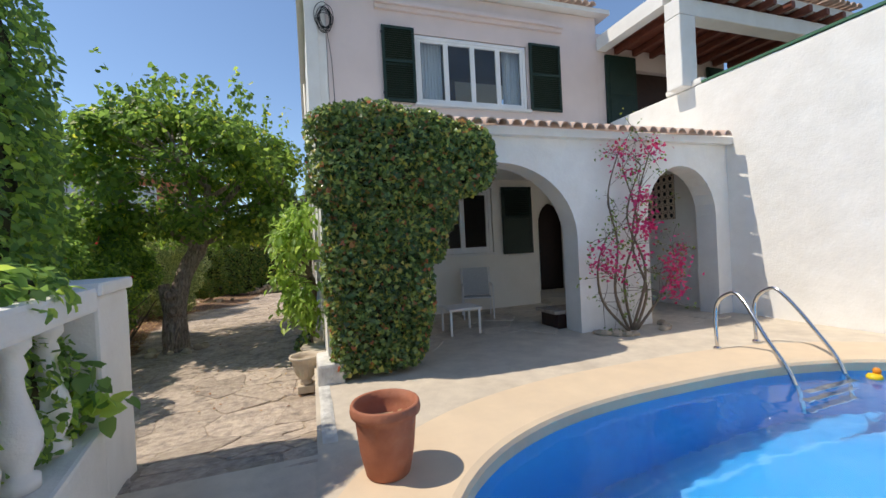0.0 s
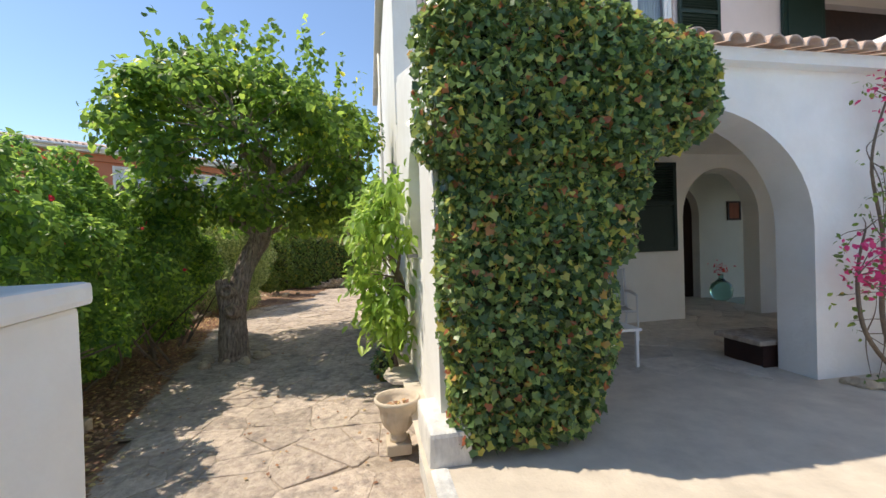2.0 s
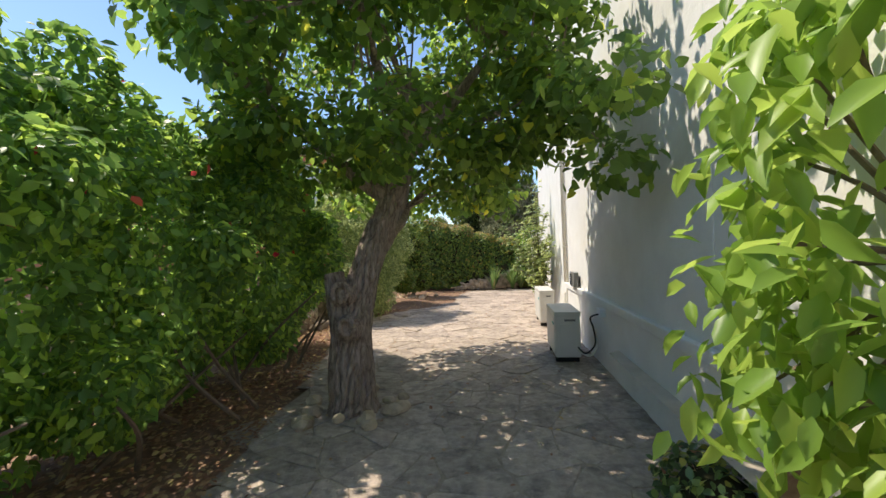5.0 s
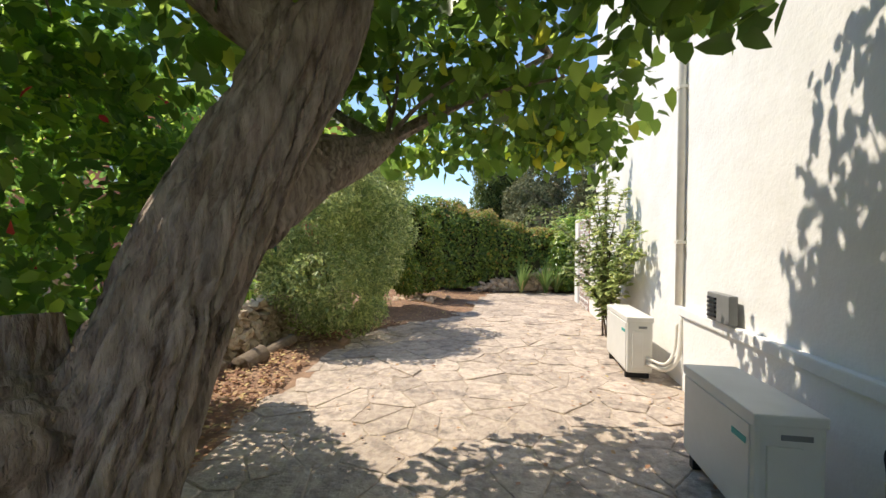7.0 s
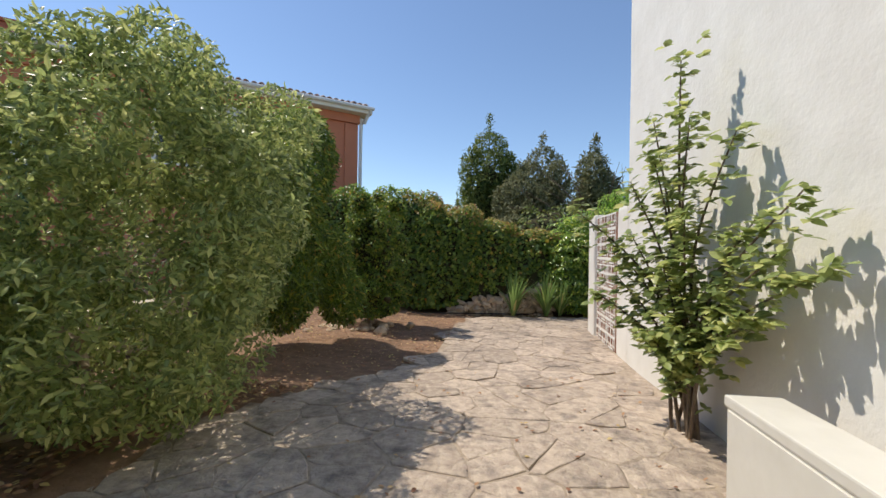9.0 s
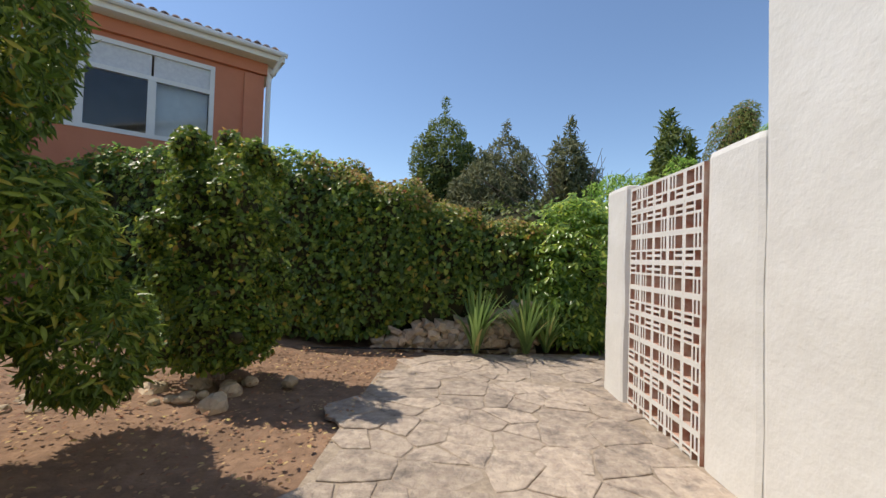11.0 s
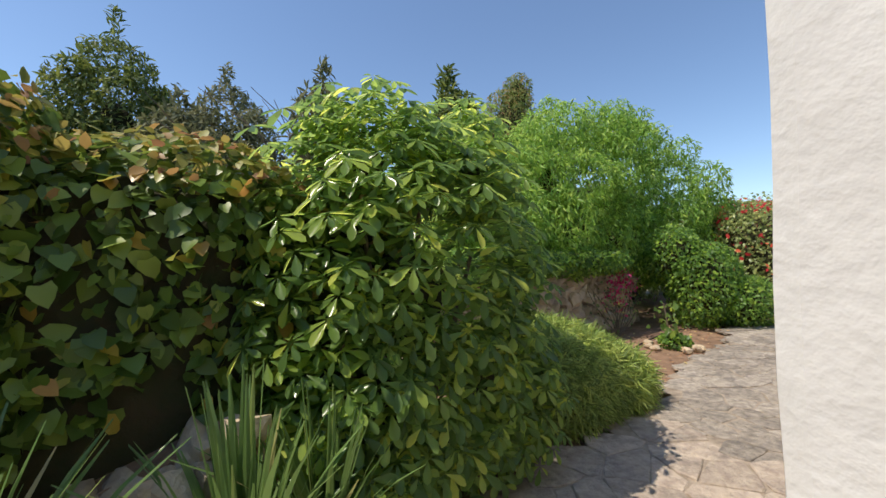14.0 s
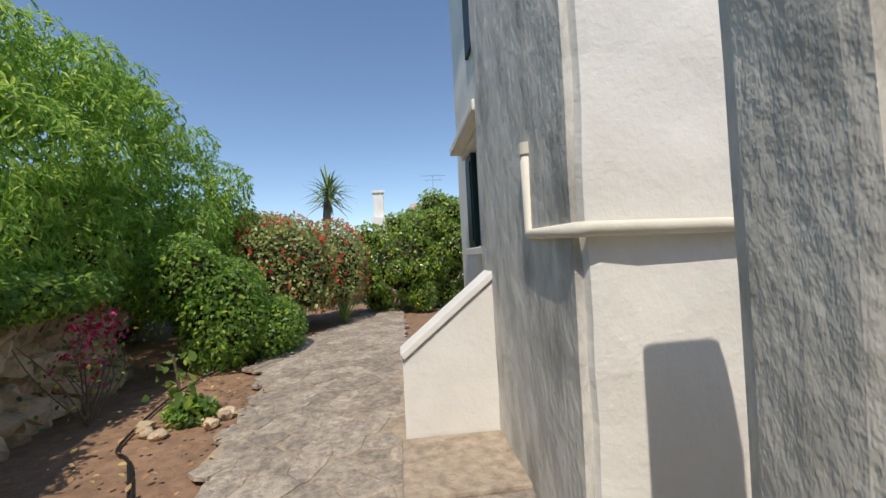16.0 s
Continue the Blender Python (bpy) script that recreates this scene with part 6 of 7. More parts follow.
# retaining wall of rough stones with shrubs above
def stone_run(name, label, a, b, h, thick, size=0.19, batter=0.1, cap=300, low_end=1.0):
    th = thing(name, label, "stone wall", at=(a[0], a[1], 0.0))
    A, B = Vector((a[0], a[1], -0.12)), Vector((b[0], b[1], -0.12))
    d = (B - A).normalized()
    nrm = Vector((d.y, -d.x, 0))
    meshes = []
    for k in range(7):
        bm = bmesh.new()
        bmesh.ops.create_icosphere(bm, subdivisions=2, radius=0.5)
        for v in bm.verts:
            q = Vector((math.copysign(abs(v.co.x * 2) ** 0.6, v.co.x), math.copysign(abs(v.co.y * 2) ** 0.6, v.co.y), math.copysign(abs(v.co.z * 2) ** 0.6, v.co.z))) * 0.5
            v.co = q * (1 + 0.8 * noise.noise(v.co * 2.2 + Vector((k * 5.3, 0.7, 0))))
        me = bpy.data.meshes.new("stone")
        bm.to_mesh(me)
        bm.free()
        me.materials.append(ROCK)
        meshes.append(me)
    z, row, cnt = 0.0, 0, 0
    while z < h:
        rh = size * RNG.uniform(0.7, 1.1)
        s = RNG.uniform(-0.1, 0.1)
        while s < (B - A).length and cnt < cap:
            w = size * RNG.uniform(0.8, 1.8)
            part_way = max(0.0, min(1.0, (s + w / 2) / (B - A).length))
            if z > h * (low_end + (1 - low_end) * part_way) * RNG.uniform(0.85, 1.1):
                s += w
                continue
            o = new("stone", meshes[int(RNG.integers(0, 7))])
            o.parent = th
            c = A + d * (s + w / 2) + nrm * (-batter * z + RNG.normal(0, 0.03)) + Vector((0, 0, z + rh / 2)) - Vector((a[0], a[1], 0))
            o.matrix_basis = Matrix.Translation(c) @ pose(0, 0, 0, RNG.normal(0, 16), RNG.normal(0, 20), math.degrees(math.atan2(d.y, d.x)) + RNG.normal(0, 22)) @ Matrix.Diagonal((w * 1.12, thick, rh * 1.2, 1))
            s += w
            cnt += 1
        z += rh * 0.92
    bk = bmesh.new()
    q = [A - nrm * 0.02, B - nrm * 0.02, B - nrm * (thick + 0.3), A - nrm * (thick + 0.3)]
    lo = [bk.verts.new(v) for v in q]
    hi = [bk.verts.new(v - nrm * batter * h + Vector((0, 0, h * (1.0 if k in (1, 2) else low_end)))) for k, v in enumerate(q)]
    bk.faces.new(lo); bk.faces.new(hi)
    for i in range(4):
        bk.faces.new((lo[i], lo[(i + 1) % 4], hi[(i + 1) % 4], hi[i]))
    part("packing", bk, SOIL, th)
    return th


stone_run("dry_stone_wall", "low dry stone wall of rough buff limestone", (-4.62, 9.8), (-5.0, 13.6), 0.66, 0.22, 0.105, 0.12, 300)
stone_run("rubble_bank", "rough limestone rubble under the creeper hedge", (-2.8, 19.87), (-0.55, 19.98), 0.72, 0.20, 0.12, 0.06, 200, 0.12)
stone_run("retaining_wall", "rough stone retaining wall under the shrubs", (1.2, 21.9), (6.6, 22.9), 1.15, 0.30, 0.19, 0.08, 300)
bank = [(2.4, 23.3, 1.8, 1.4, 1.1, 1.15, 2.2), (4.3, 23.6, 2.1, 1.2, 1.1, 1.45, 2.2), (6.1, 23.8, 2.5, 1.3, 1.1, 1.8, 2.2), (7.8, 24.0, 2.4, 1.3, 1.2, 1.85, 2.2), (9.3, 24.3, 1.9, 1.2, 1.2, 1.6, 2.2), (5.2, 23.3, 2.9, 0.7, 0.6, 0.8, 2), (7.0, 23.3, 3.4, 0.7, 0.6, 0.9, 2), (3.4, 23.0, 2.4, 0.6, 0.5, 0.7, 2), (6.6, 23.1, 1.6, 0.7, 0.5, 0.7, 2), (8.9, 23.2, 2.5, 1.0, 0.8, 1.1, 2), (9.9, 23.5, 1.8, 1.0, 0.9, 1.1, 2), (8.2, 22.9, 1.5, 0.8, 0.5, 0.9, 2), (4.9, 22.8, 1.7, 0.8, 0.4, 0.6, 2)]
bush("bamboo_thicket", "feathery bright green thicket arching over the retaining wall", "shrub", bank + ragged(bank, 170, 0.15, 0.5), 95000, 0.125, LONG, BAMBOO, (4.3, 23.8, 0.9), 0.9, 0.9, 0, ground=0.4, depth=0.35)
bush("creeper_fringe", "yellow green creeper hanging over the wall top", "creeper", [(2.4, 22.1, 1.15, 1.3, 0.4, 0.22, 2.4), (4.6, 22.5, 1.15, 1.3, 0.4, 0.22, 2.4), (6.0, 22.85, 1.12, 0.7, 0.35, 0.2, 2.4)], 12000, 0.07, OVAL, VINE, (3.5, 22.3, 1.0), 0.8, 0.9, 0.55, depth=0.5)
bush("arching_shrub", "arching light green shrub spilling onto the path", "shrub", [(7.2, 21.75, 0.65, 0.75, 0.6, 0.85, 2.2), (7.7, 21.3, 0.35, 0.75, 0.5, 0.5, 2.2), (6.9, 22.1, 1.2, 0.5, 0.5, 0.6, 2.2)], 11000, 0.07, OVAL, VINE, (7.3, 21.7, -0.1), 0.8, 1.0, 0.66, ground=-0.05, depth=0.4)
bush("hibiscus", "large flowering shrub dotted with red blooms", "shrub", [(9.8, 21.6, 1.15, 1.2, 1.0, 1.2, 2.2), (11.2, 20.9, 1.2, 1.2, 0.9, 1.15, 2.2), (10.4, 22.2, 1.5, 1.2, 1.0, 1.0, 2.2)], 16000, 0.085, OVAL, OLIVE, (10.3, 21.4, -0.1), 0.4, 1.0, 0.72, ground=0.35, depth=0.4, extra=[("blossom", 900, 0.10, OVAL, REDFLOWER)])
BR = [(12.4, 19.2, 1.2, 1.0, 1.0, 1.2, 2.3), (13.8, 18.0, 1.4, 1.4, 1.3, 1.5, 2.3)]
bush("broadleaf_shrub", "tall broad leaved green shrub", "shrub", BR + ragged(BR, 50, 0.2, 0.5), 26000, 0.10, OVAL, SCHEF, (13.0, 18.8, -0.1), 0.6, 0.9, 0.6, ground=0.0, depth=0.4)


def pink_bush():
    th = thing("pink_flowering_bush", "small bougainvillea with pink bracts against the stones", "shrub", at=(5.4, 22.2, 0.0))
    cs = [(5.55, 22.35, 0.78, 150), (5.3, 22.2, 0.6, 60), (5.0, 22.15, 0.45, 30)]
    twigs("stem_cluster", [(5.1, 22.1, -0.08)] * 14, [(5.3 + RNG.normal(0, 0.25), 22.25 + RNG.normal(0, 0.1), RNG.uniform(0.4, 0.9)) for _ in range(14)], th, 0.008, 0.003)
    pos = np.concatenate([np.array(c[:3]) + RNG.normal(0, 1, (c[3], 3)) * np.array([0.14, 0.1, 0.09]) for c in cs])
    leaves("blossom", pos, unit(RNG.normal(0, 1, pos.shape)), 0.06, OVAL, PINKFLOWER, th)
    gp = RNG.normal(0, 1, (260, 3)) * np.array([0.3, 0.12, 0.22]) + np.array([5.25, 22.2, 0.5])
    leaves("foliage", gp, unit(RNG.normal(0, 1, gp.shape)), 0.05, OVAL, IVY, th)
pink_bush()
def sapling():
    th = thing("sapling", "young sapling with pale leaves ringed by stones", "sapling", at=(4.95, 21.25, -0.08))
    part("stem", tube(bend([(4.95, 21.25, -0.1), (4.97, 21.25, 0.25), (4.93, 21.27, 0.55)], 5), [0.012] * 11, 6), TWIG, th)
    pos = np.column_stack([RNG.normal(4.95, 0.09, 45), RNG.normal(21.25, 0.09, 45), RNG.uniform(0.12, 0.6, 45)])
    leaves("foliage", pos, unit(RNG.normal(0, 1, pos.shape)), 0.11, OVAL, SCHEF, th)
sapling()
bush("ground_tuft", "tuft of low green leaves round the sapling", "plant", [(5.05, 21.2, 0.0, 0.22, 0.2, 0.12, 2)], 400, 0.07, OVAL, VINE, (5.05, 21.2, -0.08), 0.2, 0.8, 0.5, ground=-0.06)
for i in range(14):
    a = RNG.uniform(0, 6.28)
    bm = bmesh.new()
    bmesh.ops.create_icosphere(bm, subdivisions=2, radius=RNG.uniform(0.05, 0.085))
    for v in bm.verts:
        v.co = v.co * (1 + 0.4 * noise.noise(v.co * 14 + Vector((i, 9, 0))))
        v.co = Vector((v.co.x, v.co.y, v.co.z * 0.7)) + Vector((5.0 + 0.34 * math.cos(a), 21.2 + 0.32 * math.sin(a), -0.05))
    tagged(part("stone", bm, ROCK), "pale stone in the ring round the sapling", "stone", "ring stones")
for i in range(26):
    bm = bmesh.new()
    s = RNG.uniform(0.05, 0.12)
    bmesh.ops.create_icosphere(bm, subdivisions=2, radius=s)
    x, y = -5.3 + i * 0.075 + RNG.normal(0, 0.08), 17.1 + RNG.normal(0, 0.18) + i * 0.028
    for v in bm.verts:
        v.co = v.co * (1 + 0.45 * noise.noise(v.co * 11 + Vector((i, 5, 0))))
        v.co = Vector((v.co.x, v.co.y, v.co.z * 0.75)) + Vector((x, y, -0.05))
    tagged(part("stone", bm, ROCK), "loose limestone lump edging the soil bed", "stone", "bed edging stones")
hose = bend([(3.4, 20.7, -0.06), (4.2, 21.2, -0.05), (4.6, 21.5, -0.06), (6.0, 21.75, -0.05), (7.2, 21.6, -0.04)], 8)
tagged(part("irrigation_hose", tube(hose, [0.011] * len(hose), 6), BLACK), "thin black irrigation hose across the soil", "hose")
hose = bend([(-3.6, 19.55, -0.06), (-2.4, 19.7, -0.06), (-1.6, 19.72, -0.05), (-1.0, 19.9, -0.06)], 8)
tagged(part("irrigation_hose", tube(hose, [0.011] * len(hose), 6), BLACK), "thin black irrigation hose along the hedge foot", "hose")
def log(a, b, r, label):
    q = bend([a, ((a[0] + b[0]) / 2, (a[1] + b[1]) / 2 + 0.03, (a[2] + b[2]) / 2), b], 5)
    tagged(part("log", tube(q, [r] * len(q), 14, 0.2), TWIG, smooth=True), label, "log", "logs in the bed")
log((-4.45, 11.55, 0.10), (-4.45, 11.95, 0.12), 0.10, "short pale cut log in the leaf litter")
log((-4.5, 12.05, 0.06), (-4.45, 12.6, 0.14), 0.07, "curved pale branch in the leaf litter")
tagged(part("concrete_block", wander(boxes((-3.55, -3.15, 5.75, 6.1, 0.0, 0.12), bevel=0.01), 0.02, 6), ROCK), "old grey concrete block among the stems", "block")
for y in (10.6, 11.98, 13.4):
    fpz = thing("fence_post", "green painted metal fence post on the stone wall", "fence post", "green posts", (-5.2, y, 0.3))
    part("post", tube([(-5.2, y, 0.2), (-5.2, y, 1.95)], [0.025, 0.025], 8), GREENTRIM, fpz, smooth=True)
# leaf litter
def litter(n, region, label, size=0.055, material=None):
    p = []
    while len(p) < n:
        x, y = RNG.uniform(*region[0]), RNG.uniform(*region[1])
        if region[2](x, y):
            p.append((x, y, gz(x, y) + 0.012 + (0.08 * max(0, min(1, -3.4 - x)) if not paved(x, y) else 0.0)))
    p = np.array(p)
    ob = leaves("leaf_litter", p, np.tile([0, 0, 1.0], (n, 1)), size, OVAL, material or DRYLEAF, None, 0.0, 0.35)
    return tagged(ob, label, "dry leaves", kind="stuff")
litter(10000, ((-4.6, -2.3), (4.0, 14.5), lambda x, y: not paved(x, y)), "dry brown leaves littering the soil bed")
litter(3200, ((-6, -2.2), (14.5, 19.6), lambda x, y: not paved(x, y)), "dry brown leaves on the soil", 0.04)
litter(420, ((-3.6, -0.1), (4.5, 15.5), paved), "scattered dry leaves on the paving", 0.04)
litter(500, ((2.5, 9), (20.3, 22), lambda x, y: not paved(x, y)), "dry leaves beside the path", 0.05)

# ---- beyond the garden ----
def cypress(x, y, h, r, n, label, z0=-0.2, material=None):
    th = thing("cypress", label, "tree", "background conifers", (x, y, z0))
    part("trunk", tube([(x, y, z0), (x, y, z0 + h * 0.6)], [0.16, 0.06], 8), BARK, th)
    lum = []
    for i in range(7):
        t = i / 6
        rr = r * (0.7 + 0.8 * t) * (1 - t) ** 0.6 + 0.16
        lum.append((x + RNG.normal(0, 0.22 * rr), y + RNG.normal(0, 0.22 * rr), z0 + h * (0.22 + 0.72 * t), rr, rr, h * 0.16, 2))
    for i in range(12):
        a, t = RNG.uniform(0, 6.28), RNG.uniform(0.2, 0.72)
        lum.append((x + math.cos(a) * r * 0.7, y + math.sin(a) * r * 0.7, z0 + h * t + 0.3, r * 0.34, r * 0.34, h * RNG.uniform(0.12, 0.22), 2))
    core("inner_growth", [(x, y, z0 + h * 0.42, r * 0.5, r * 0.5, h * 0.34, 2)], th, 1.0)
    p, o = lump_points(lum, int(n * 2.8), 0.45)
    leaves("crown", p, o + np.array([0, 0, 0.3]), 0.25, LONG, material or CYPRESS, th, -0.7, 0.9)
cypress(-2.4, 32.8, 8.1, 1.7, 9000, "dark green cypress against the sky")
cypress(0.3, 31.8, 6.9, 1.9, 9000, "grey green conifer behind the hedge", material=GREYCYPRESS)
cypress(1.95, 27.4, 5.5, 1.0, 5000, "dark open conifer behind the hedge", material=GREYCYPRESS)
cypress(4.2, 25.4, 5.2, 0.8, 6000, "slim cypress behind the thicket")
cypress(-0.8, 29.0, 5.0, 1.3, 5000, "grey green conifer behind the hedge", material=GREYCYPRESS)
bush("tall_shrub", "tall green and rusty shrub beside the cypress", "shrub", [(5.9, 25.4, 4.0, 0.7, 0.7, 1.5, 2), (6.4, 25.2, 3.0, 0.8, 0.8, 1.4, 2), (5.5, 25.2, 3.2, 0.6, 0.6, 1.0, 2), (6.1, 25.3, 5.2, 0.35, 0.35, 0.6, 2)], 15000, 0.11, LONG, RUSTLEAF, (6.0, 25.4, 0.0), 0.5, 0.8, 0.66, depth=0.4)
bt = thing("bare_tree", "leafless grey branching tree behind the hedge", "tree", at=(2.0, 27.0, -0.2))
part("trunk", tube([(2.0, 27.0, -0.2), (2.1, 27.0, 2.2)], [0.09, 0.06], 8), TWIG, bt)
ends = [(2.0 + RNG.normal(0, 1.5), 27 + RNG.normal(0, 0.6), RNG.uniform(3.0, 4.9)) for _ in range(46)]
twigs("branching", [(2.1, 27, RNG.uniform(1.2, 2.3)) for _ in ends], ends, bt, 0.022, 0.006)
bush("background_thicket", "mixed green thicket beyond the hedge", "thicket", [(-9 + i * 3.2, 27 + 1.5 * math.sin(i), 1.2, 2.2, 1.4, 1.7 + 0.4 * math.sin(i * 2.3), 2.2) for i in range(6)], 15000, 0.16, OVAL, CYPRESS, (0, 27, -0.2), 0.4, 0.8, 0.86)
bush("background_thicket", "mixed green thicket along the far side", "thicket", [(9 + i * 3.0, 25.5 + math.sin(i * 1.4), 1.4, 2.2, 1.6, 1.8 + 0.3 * math.cos(i * 2.1), 2.2) for i in range(6)], 13000, 0.15, OVAL, OLIVE, (16, 25, -0.2), 0.4, 0.8, 0.86)


def palm():
    th = thing("spiky_palm", "spiky yucca palm above the shrubs", "palm", at=(13.5, 21.4, -0.1))
    part("trunk", tube(bend([(13.5, 21.4, -0.2), (13.45, 21.4, 1.8), (13.5, 21.3, 3.4)], 6), [0.11] * 13, 10, 0.3), BARK, th)
    vs, fs = [], []
    for i in range(120):
        a, el = RNG.uniform(0, 6.28), RNG.uniform(-0.5, 1.4)
        d = Vector((math.cos(a) * math.cos(el), math.sin(a) * math.cos(el), math.sin(el)))
        s = d.cross(Vector((0, 0, 1))).normalized()
        c = Vector((13.5, 21.3, 3.4 + RNG.uniform(-0.3, 0.2)))
        L = RNG.uniform(0.7, 1.05)
        b = len(vs)
        vs += [c - s * 0.03, c + s * 0.03, c + d * L * 0.55 + s * 0.028, c + d * L * 0.55 - s * 0.028, c + d * L + Vector((0, 0, -0.12))]
        fs += [(b, b + 1, b + 2, b + 3), (b + 3, b + 2, b + 4)]
    link("crown", vs, fs, BLADE, th)
palm()


def far_house():
    th = thing("neighbour_house", "distant white house with terracotta roof and chimney", "house", at=(36, 19, -0.2))
    part("wall", boxes((33.5, 42, 8.0, 21.4, -0.2, 4.9), (36.5, 42, 7.0, 17.6, 4.9, 5.9)), WHITE, th)
    rf = bmesh.new()
    box(rf, 35.9, 42.5, 6.6, 18.2, 5.9, 6.2)
    part("roof", rf, ROOFTILE, th)
    part("chimney", boxes((34.0, 34.8, 20.4, 21.2, -0.2, 6.9), (33.9, 34.9, 20.3, 21.3, 6.9, 7.1), bevel=0.03), WHITE, th)
    part("window", boxes((33.44, 33.5, 14.5, 16.0, 3.0, 4.4)), GREEN_SHUTTER, th)
    q = [(38.0, 16.0, 6.2), (38.0, 15.9, 9.2)]
    part("antenna_mast", tube(q, [0.03, 0.03], 6), STEEL, th)
    part("antenna_bars", boxes((37.95, 38.05, 14.8, 17.0, 9.0, 9.05), (37.95, 38.05, 15.1, 16.6, 8.6, 8.65)), STEEL, th)
far_house()


def orange_house():
    """Built along its own front: s runs along the front from the corner, d out of it, then turned into place."""
    c, th_ = Vector((-6.3, 23.3, 0)), math.atan2(-0.64, -0.77)
    th = thing("orange_house", "orange rendered neighbour house with white windows and tiled eave", "house", at=(-6.3, 23.3, -0.2))
    m = Matrix.Translation(c) @ Matrix.Rotation(th_, 4, "Z")
    def put(name, bm, material, smooth=False):
        bm.transform(m)
        return part(name, bm, material, th, smooth=smooth)
    zt = 5.62
    opens = ((1.0, 5.4, 3.45, 5.25, 4), (7.0, 8.8, 3.05, 4.5, 2))
    xs, runs = 0.0, []
    for a, b, z0, z1, k in opens:
        runs += [(xs, -0.2, zt), (a, -0.2, zt), (a, z1, zt), (b, z1, zt), (b, -0.2, zt)]
        put("wall", boxes((a, b, -0.3, 0, -0.2, z0)), ORANGE)
        xs = b
    put("wall", slab_wall(runs + [(16, -0.2, zt)], -0.3, 0.0), ORANGE)
    put("wall", boxes((0.0, 0.3, -8, -0.301, -0.2, zt)), ORANGE)
    # Back wall takes the darkened room colour for a dim interior.
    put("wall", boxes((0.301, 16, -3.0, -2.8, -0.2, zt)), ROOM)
    put("pilaster", boxes((0.0, 0.42, 0.002, 0.06, -0.2, zt - 0.3)), ORANGE)
    put("frieze", boxes((-0.05, 16.0, 0.002, 0.10, zt - 0.26, zt)), ORANGE)
    put("eave", boxes((-0.35, 16.2, -8, 0.42, zt + 0.002, zt + 0.12), bevel=0.01), CREAM)
    put("gutter", tube([(-0.38, 0.47, zt + 0.16), (16.0, 0.47, zt + 0.16)], [0.06, 0.06], 10), PVC)
    rf = bmesh.new()
    rv = [rf.verts.new(q) for q in ((-0.3, 0.4, zt + 0.14), (16.2, 0.4, zt + 0.14), (16.2, -5.0, zt + 1.5), (4.5, -5.0, zt + 1.5), (-0.3, -8.0, zt + 0.14), (16.2, -8.0, zt + 0.14))]
    for f in ((0, 1, 2, 3), (0, 3, 4), (3, 2, 5, 4), (0, 4, 5, 1), (1, 5, 2)):
        rf.faces.new([rv[q] for q in f])
    put("roof", rf, ROOFTILE)
    put("chimney", boxes((9.3, 10.1, -5.8, -5.0, zt + 1.2, 7.9), (9.22, 10.18, -5.88, -4.92, 7.9, 8.02), (9.35, 10.05, -5.75, -5.05, 8.02, 8.2), (9.25, 10.15, -5.85, -4.95, 8.2, 8.3), bevel=0.02), REDCLAY)
    put("antenna_mast", tube([(11.2, -5.0, zt + 1.4), (11.2, -5.0, 9.1)], [0.03, 0.03], 6), STEEL)
    put("antenna_bars", boxes((10.5, 11.9, -5.03, -4.97, 8.75, 8.80), (10.7, 11.7, -5.03, -4.97, 8.45, 8.50), (11.17, 11.23, -5.5, -4.5, 8.6, 8.64)), STEEL)
    q = bend([(-0.28, 0.45, zt + 0.14), (-0.16, 0.2, zt - 0.25), (-0.09, 0.08, zt - 0.55), (-0.09, 0.08, 0.0)], 5)
    put("downpipe", tube(q, [0.055] * len(q), 8), PVC, True)
    for a, b, z0, z1, k in opens:
        bars = [(a, a + 0.09, -0.08, 0.02, z0, z1), (b - 0.09, b, -0.08, 0.02, z0, z1), (a + 0.09, b - 0.09, -0.08, 0.02, z1 - 0.09, z1), (a + 0.09, b - 0.09, -0.07, 0.015, z1 - 0.62, z1 - 0.53), (a + 0.09, b - 0.09, -0.08, 0.02, z0, z0 + 0.09)]
        for i in range(1, k):
            xx = a + (b - a) * i / k
            bars.append((xx - 0.07, xx + 0.07, -0.06, 0.012, z0 + 0.09, z1 - 0.09 if i == k // 2 else z1 - 0.62))
        put("window_frame", boxes(*bars), PVC)
        for i in range(k):
            w = (b - a) / k
            g = put("pane", boxes((a + i * w + 0.07, a + (i + 1) * w - 0.07, -0.04, -0.034, z0 + 0.09, z1 - 0.62)), GLASS)
            g.visible_shadow = False
            put("blind", boxes((a + i * w + 0.02, a + (i + 1) * w - 0.02, -0.05, -0.04, z1 - 0.53, z1 - 0.09)), CURTAIN)
        put("curtain", boxes((a + 0.1, a + (b - a) * 0.24, -0.2, -0.18, z0, z1)), CURTAIN)
    er = tiles_row("eave_tiles", "clay barrel tiles on the orange house eave", 0.0, 16.4, 0, 0, 0.25, "eaves", 0.6)
    er.location = c + Vector((-0.77, -0.64, 0)) * 16.0 + Vector((0.64, -0.77, 0)) * 0.42 + Vector((0, 0, zt + 0.22))
    er.rotation_euler = (0, 0, th_ + math.pi)
orange_house()
bush("dry_scrub", "dry brown scrub and twigs in the neighbour garden", "thicket", [(-8.2, 9 + i * 2.2, 0.5, 1.0, 1.2, 0.8 + 0.35 * math.sin(i * 1.9), 2.2) for i in range(5)], 16000, 0.11, LONG, DRYBRUSH, (-8, 13, -0.1), 0.2, 1.0, 0, depth=0.7)
WEATHERED = mat("weathered pale wood", (0.46, 0.38, 0.29), (0.34, 0.28, 0.22), 14.0, 0.9, 0.4, 60)
fence = thing("garden_fence", "weathered pale wooden post and rail fence", "fence", at=(-6.7, 13.0, 0.3))
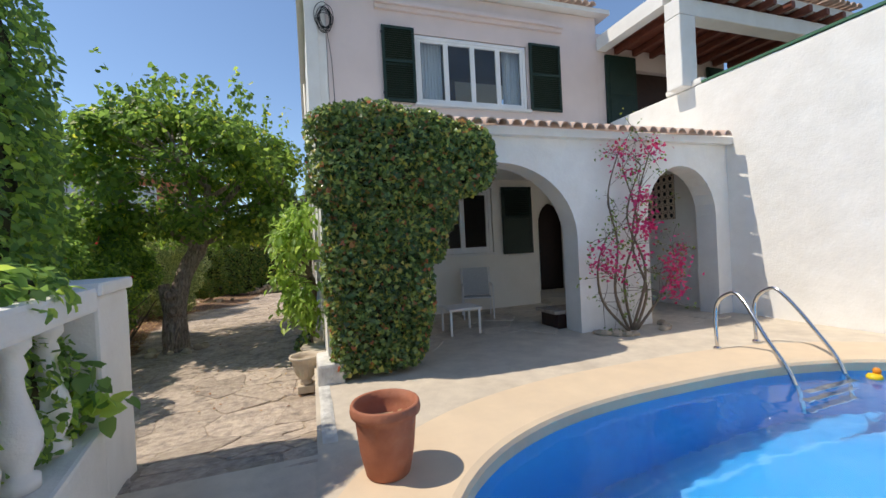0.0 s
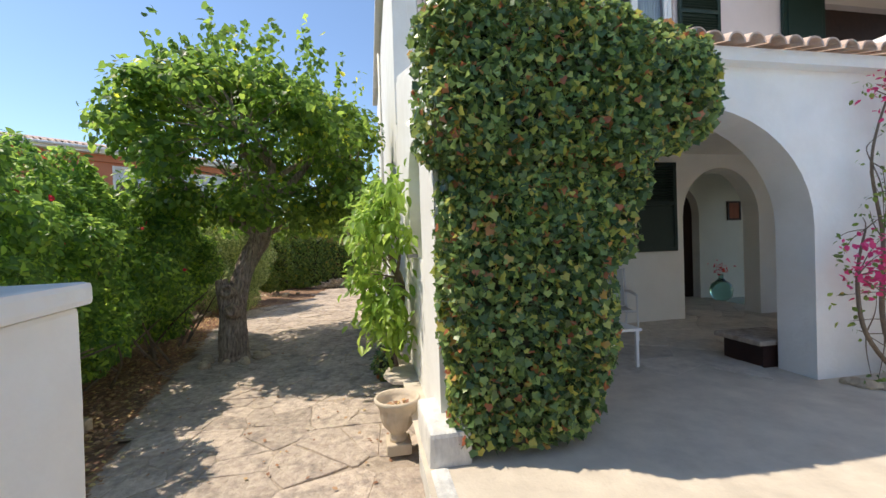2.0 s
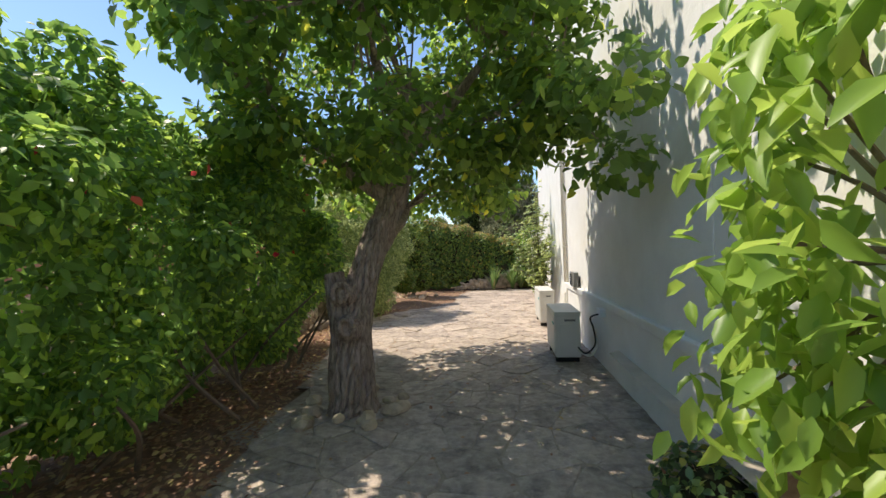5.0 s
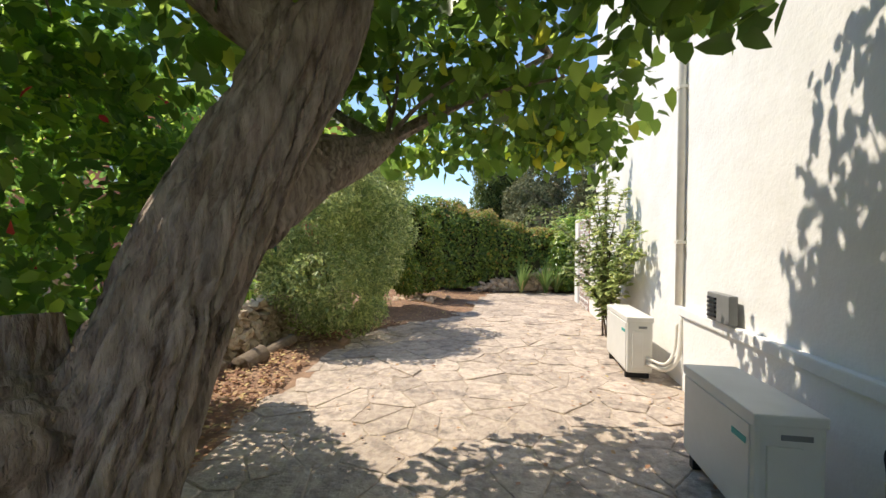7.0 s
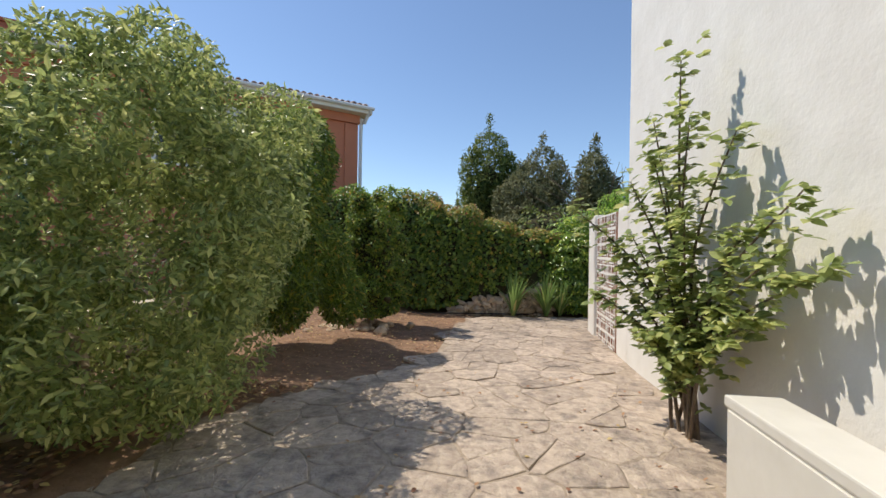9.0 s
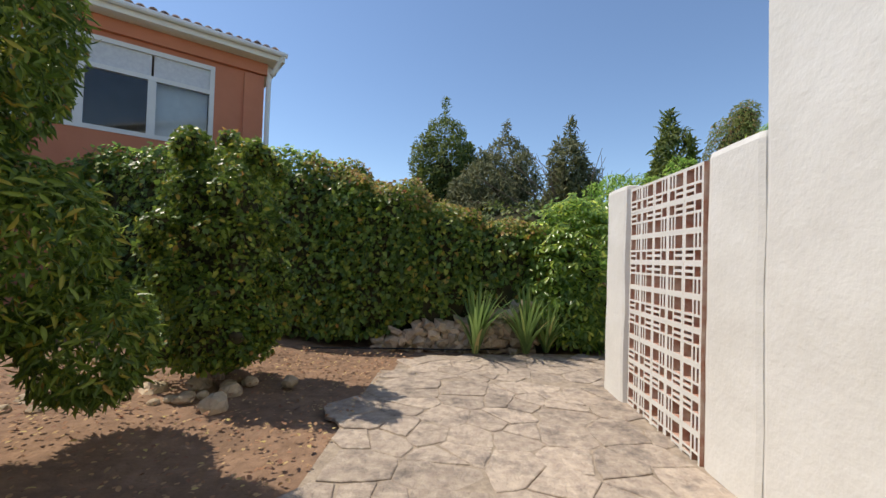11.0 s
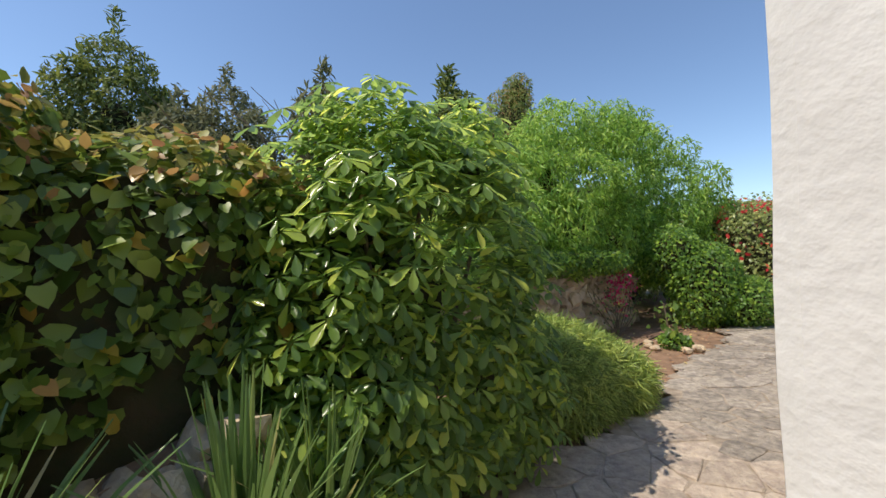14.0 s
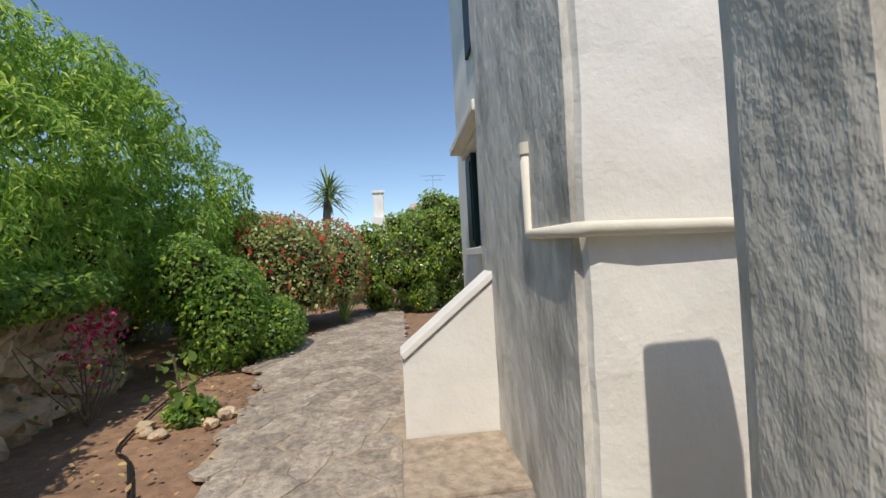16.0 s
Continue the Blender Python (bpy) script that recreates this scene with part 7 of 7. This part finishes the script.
for y in (10.2, 11.5, 12.8, 14.1, 15.4):
    part("post", boxes((-6.77, -6.63, y - 0.07, y + 0.07, 0.0, 1.12), bevel=0.012), WEATHERED, fence)
for z in (0.62, 0.98):
    part("rail", wander(boxes((-6.62, -6.57, 9.6, 16.0, z, z + 0.10), bevel=0.01), 0.01, 3), WEATHERED, fence)
tagged(part("garden_kerb", rough_box(-6.35, -6.1, 9.6, 16.0, 0.0, 0.62, 0.5, 0.02, 0.01), CONCRETE), "pale concrete kerb behind the stone wall", "kerb")

# ---- loose paving stones, last ----
def clip_cell(c, others, radius):
    poly = [(c[0] + radius * math.cos(a), c[1] + radius * math.sin(a)) for a in np.linspace(0, 2 * math.pi, 13)[:-1]]
    for o in others:
        mx, my, nx, ny = (c[0] + o[0]) / 2, (c[1] + o[1]) / 2, o[0] - c[0], o[1] - c[1]
        out = []
        for i in range(len(poly)):
            p, q = poly[i], poly[(i + 1) % len(poly)]
            dp, dq = (p[0] - mx) * nx + (p[1] - my) * ny, (q[0] - mx) * nx + (q[1] - my) * ny
            if dp <= 0:
                out.append(p)
            if dp * dq < 0:
                t = dp / (dp - dq)
                out.append((p[0] + (q[0] - p[0]) * t, p[1] + (q[1] - p[1]) * t))
        poly = out
        if len(poly) < 3:
            return []
    return poly


def flags(region, inside, step, height, parent, material, name="flagstone", thick=0.016, sparse=None, jolt=0.55):
    seeds = []
    (x0, x1), (y0, y1) = region
    j = 0
    y = y0
    while y < y1:
        x = x0 + (0.5 * step if j % 2 else 0)
        while x < x1:
            seeds.append((x + RNG.uniform(-jolt, jolt) * step, y + RNG.uniform(-jolt, jolt) * step))
            x += step
        y += step
        j += 1
    seeds = [s for s in seeds if RNG.uniform() > (sparse(*s) if sparse else 0.2)]
    S = np.array(seeds)
    for k, c in enumerate(seeds):
        if not inside(*c):
            continue
        d = np.hypot(S[:, 0] - c[0], S[:, 1] - c[1])
        near = [seeds[i] for i in np.argsort(d)[1:25]]
        poly = clip_cell(c, near, step * 1.7)
        if len(poly) < 3:
            continue
        pts = []
        for i in range(len(poly)):
            p, q = poly[i], poly[(i + 1) % len(poly)]
            L = math.hypot(q[0] - p[0], q[1] - p[1])
            if L < 0.03:
                continue
            for t in ((0.04, 0.35, 0.68) if L > 0.16 else (0.1,)):
                pts.append((p[0] + (q[0] - p[0]) * t, p[1] + (q[1] - p[1]) * t))
        if len(pts) < 3:
            continue
        cx, cy = sum(p[0] for p in pts) / len(pts), sum(p[1] for p in pts) / len(pts)
        n = len(pts)
        tilt = (RNG.normal(0, 0.010), RNG.normal(0, 0.010))
        lift = RNG.normal(0, 0.003)
        vs = []
        for grow, z in ((0.004, -0.02), (0.005, thick * 0.6), (0.013, thick)):
            for p in pts:
                L = math.hypot(p[0] - cx, p[1] - cy) + 1e-6
                f = max(0.3, 1 - (grow + 0.018 * noise.noise(Vector((p[0] * 13, p[1] * 13, 1)))) / L)
                X, Y = cx + (p[0] - cx) * f, cy + (p[1] - cy) * f
                vs.append((X, Y, height(X, Y) + z - 0.012 + lift + tilt[0] * (X - cx) + tilt[1] * (Y - cy)))
        fs = [tuple(range(2 * n, 3 * n))]
        for r in (0, 1):
            for i in range(n):
                fs.append((r * n + i, r * n + (i + 1) % n, (r + 1) * n + (i + 1) % n, (r + 1) * n + i))
        o = link(name, vs, fs, material)
        o.parent = parent


yard_paving = structure(new("yard_paving"), "crazy paving of buff flagstones behind the house")
flags(((-4.6, 0.3), (2.4, 19.0)), lambda x, y: paved(x, y) and y < 18.45, 0.29, gz, path_paving, FLAG, thick=0.012, sparse=lambda x, y: 0.55 if y < 6.5 else 0.28)
flags(((-2.6, 13.5), (18.4, 21.5)), lambda x, y: paved(x, y) and y >= 18.45 and -2.4 < x <= 2.2, 0.26, gz, yard_paving, FLAG, thick=0.013)
flags(((1.8, 13.5), (18.4, 21.8)), lambda x, y: paved(x, y) and y >= 18.45 and x > 2.2, 0.23, gz, yard_paving, FLAGGREY, thick=0.011)
terrace_paving = structure(link("porch_paving", [(0.3, 4.2, 0.337), (6.6, 4.2, 0.337), (6.6, 9.2, 0.337), (0.3, 9.2, 0.337)], [(0, 1, 2, 3)], CONCRETE), "flagstone floor of the porch")
flags(((0.3, 6.6), (5.0, 9.3)), lambda x, y: 0.5 < x < 6.2 and 5.0 < y < 9.1, 0.5, lambda x, y: 0.34, terrace_paving, FLAGPALE, thick=0.016)
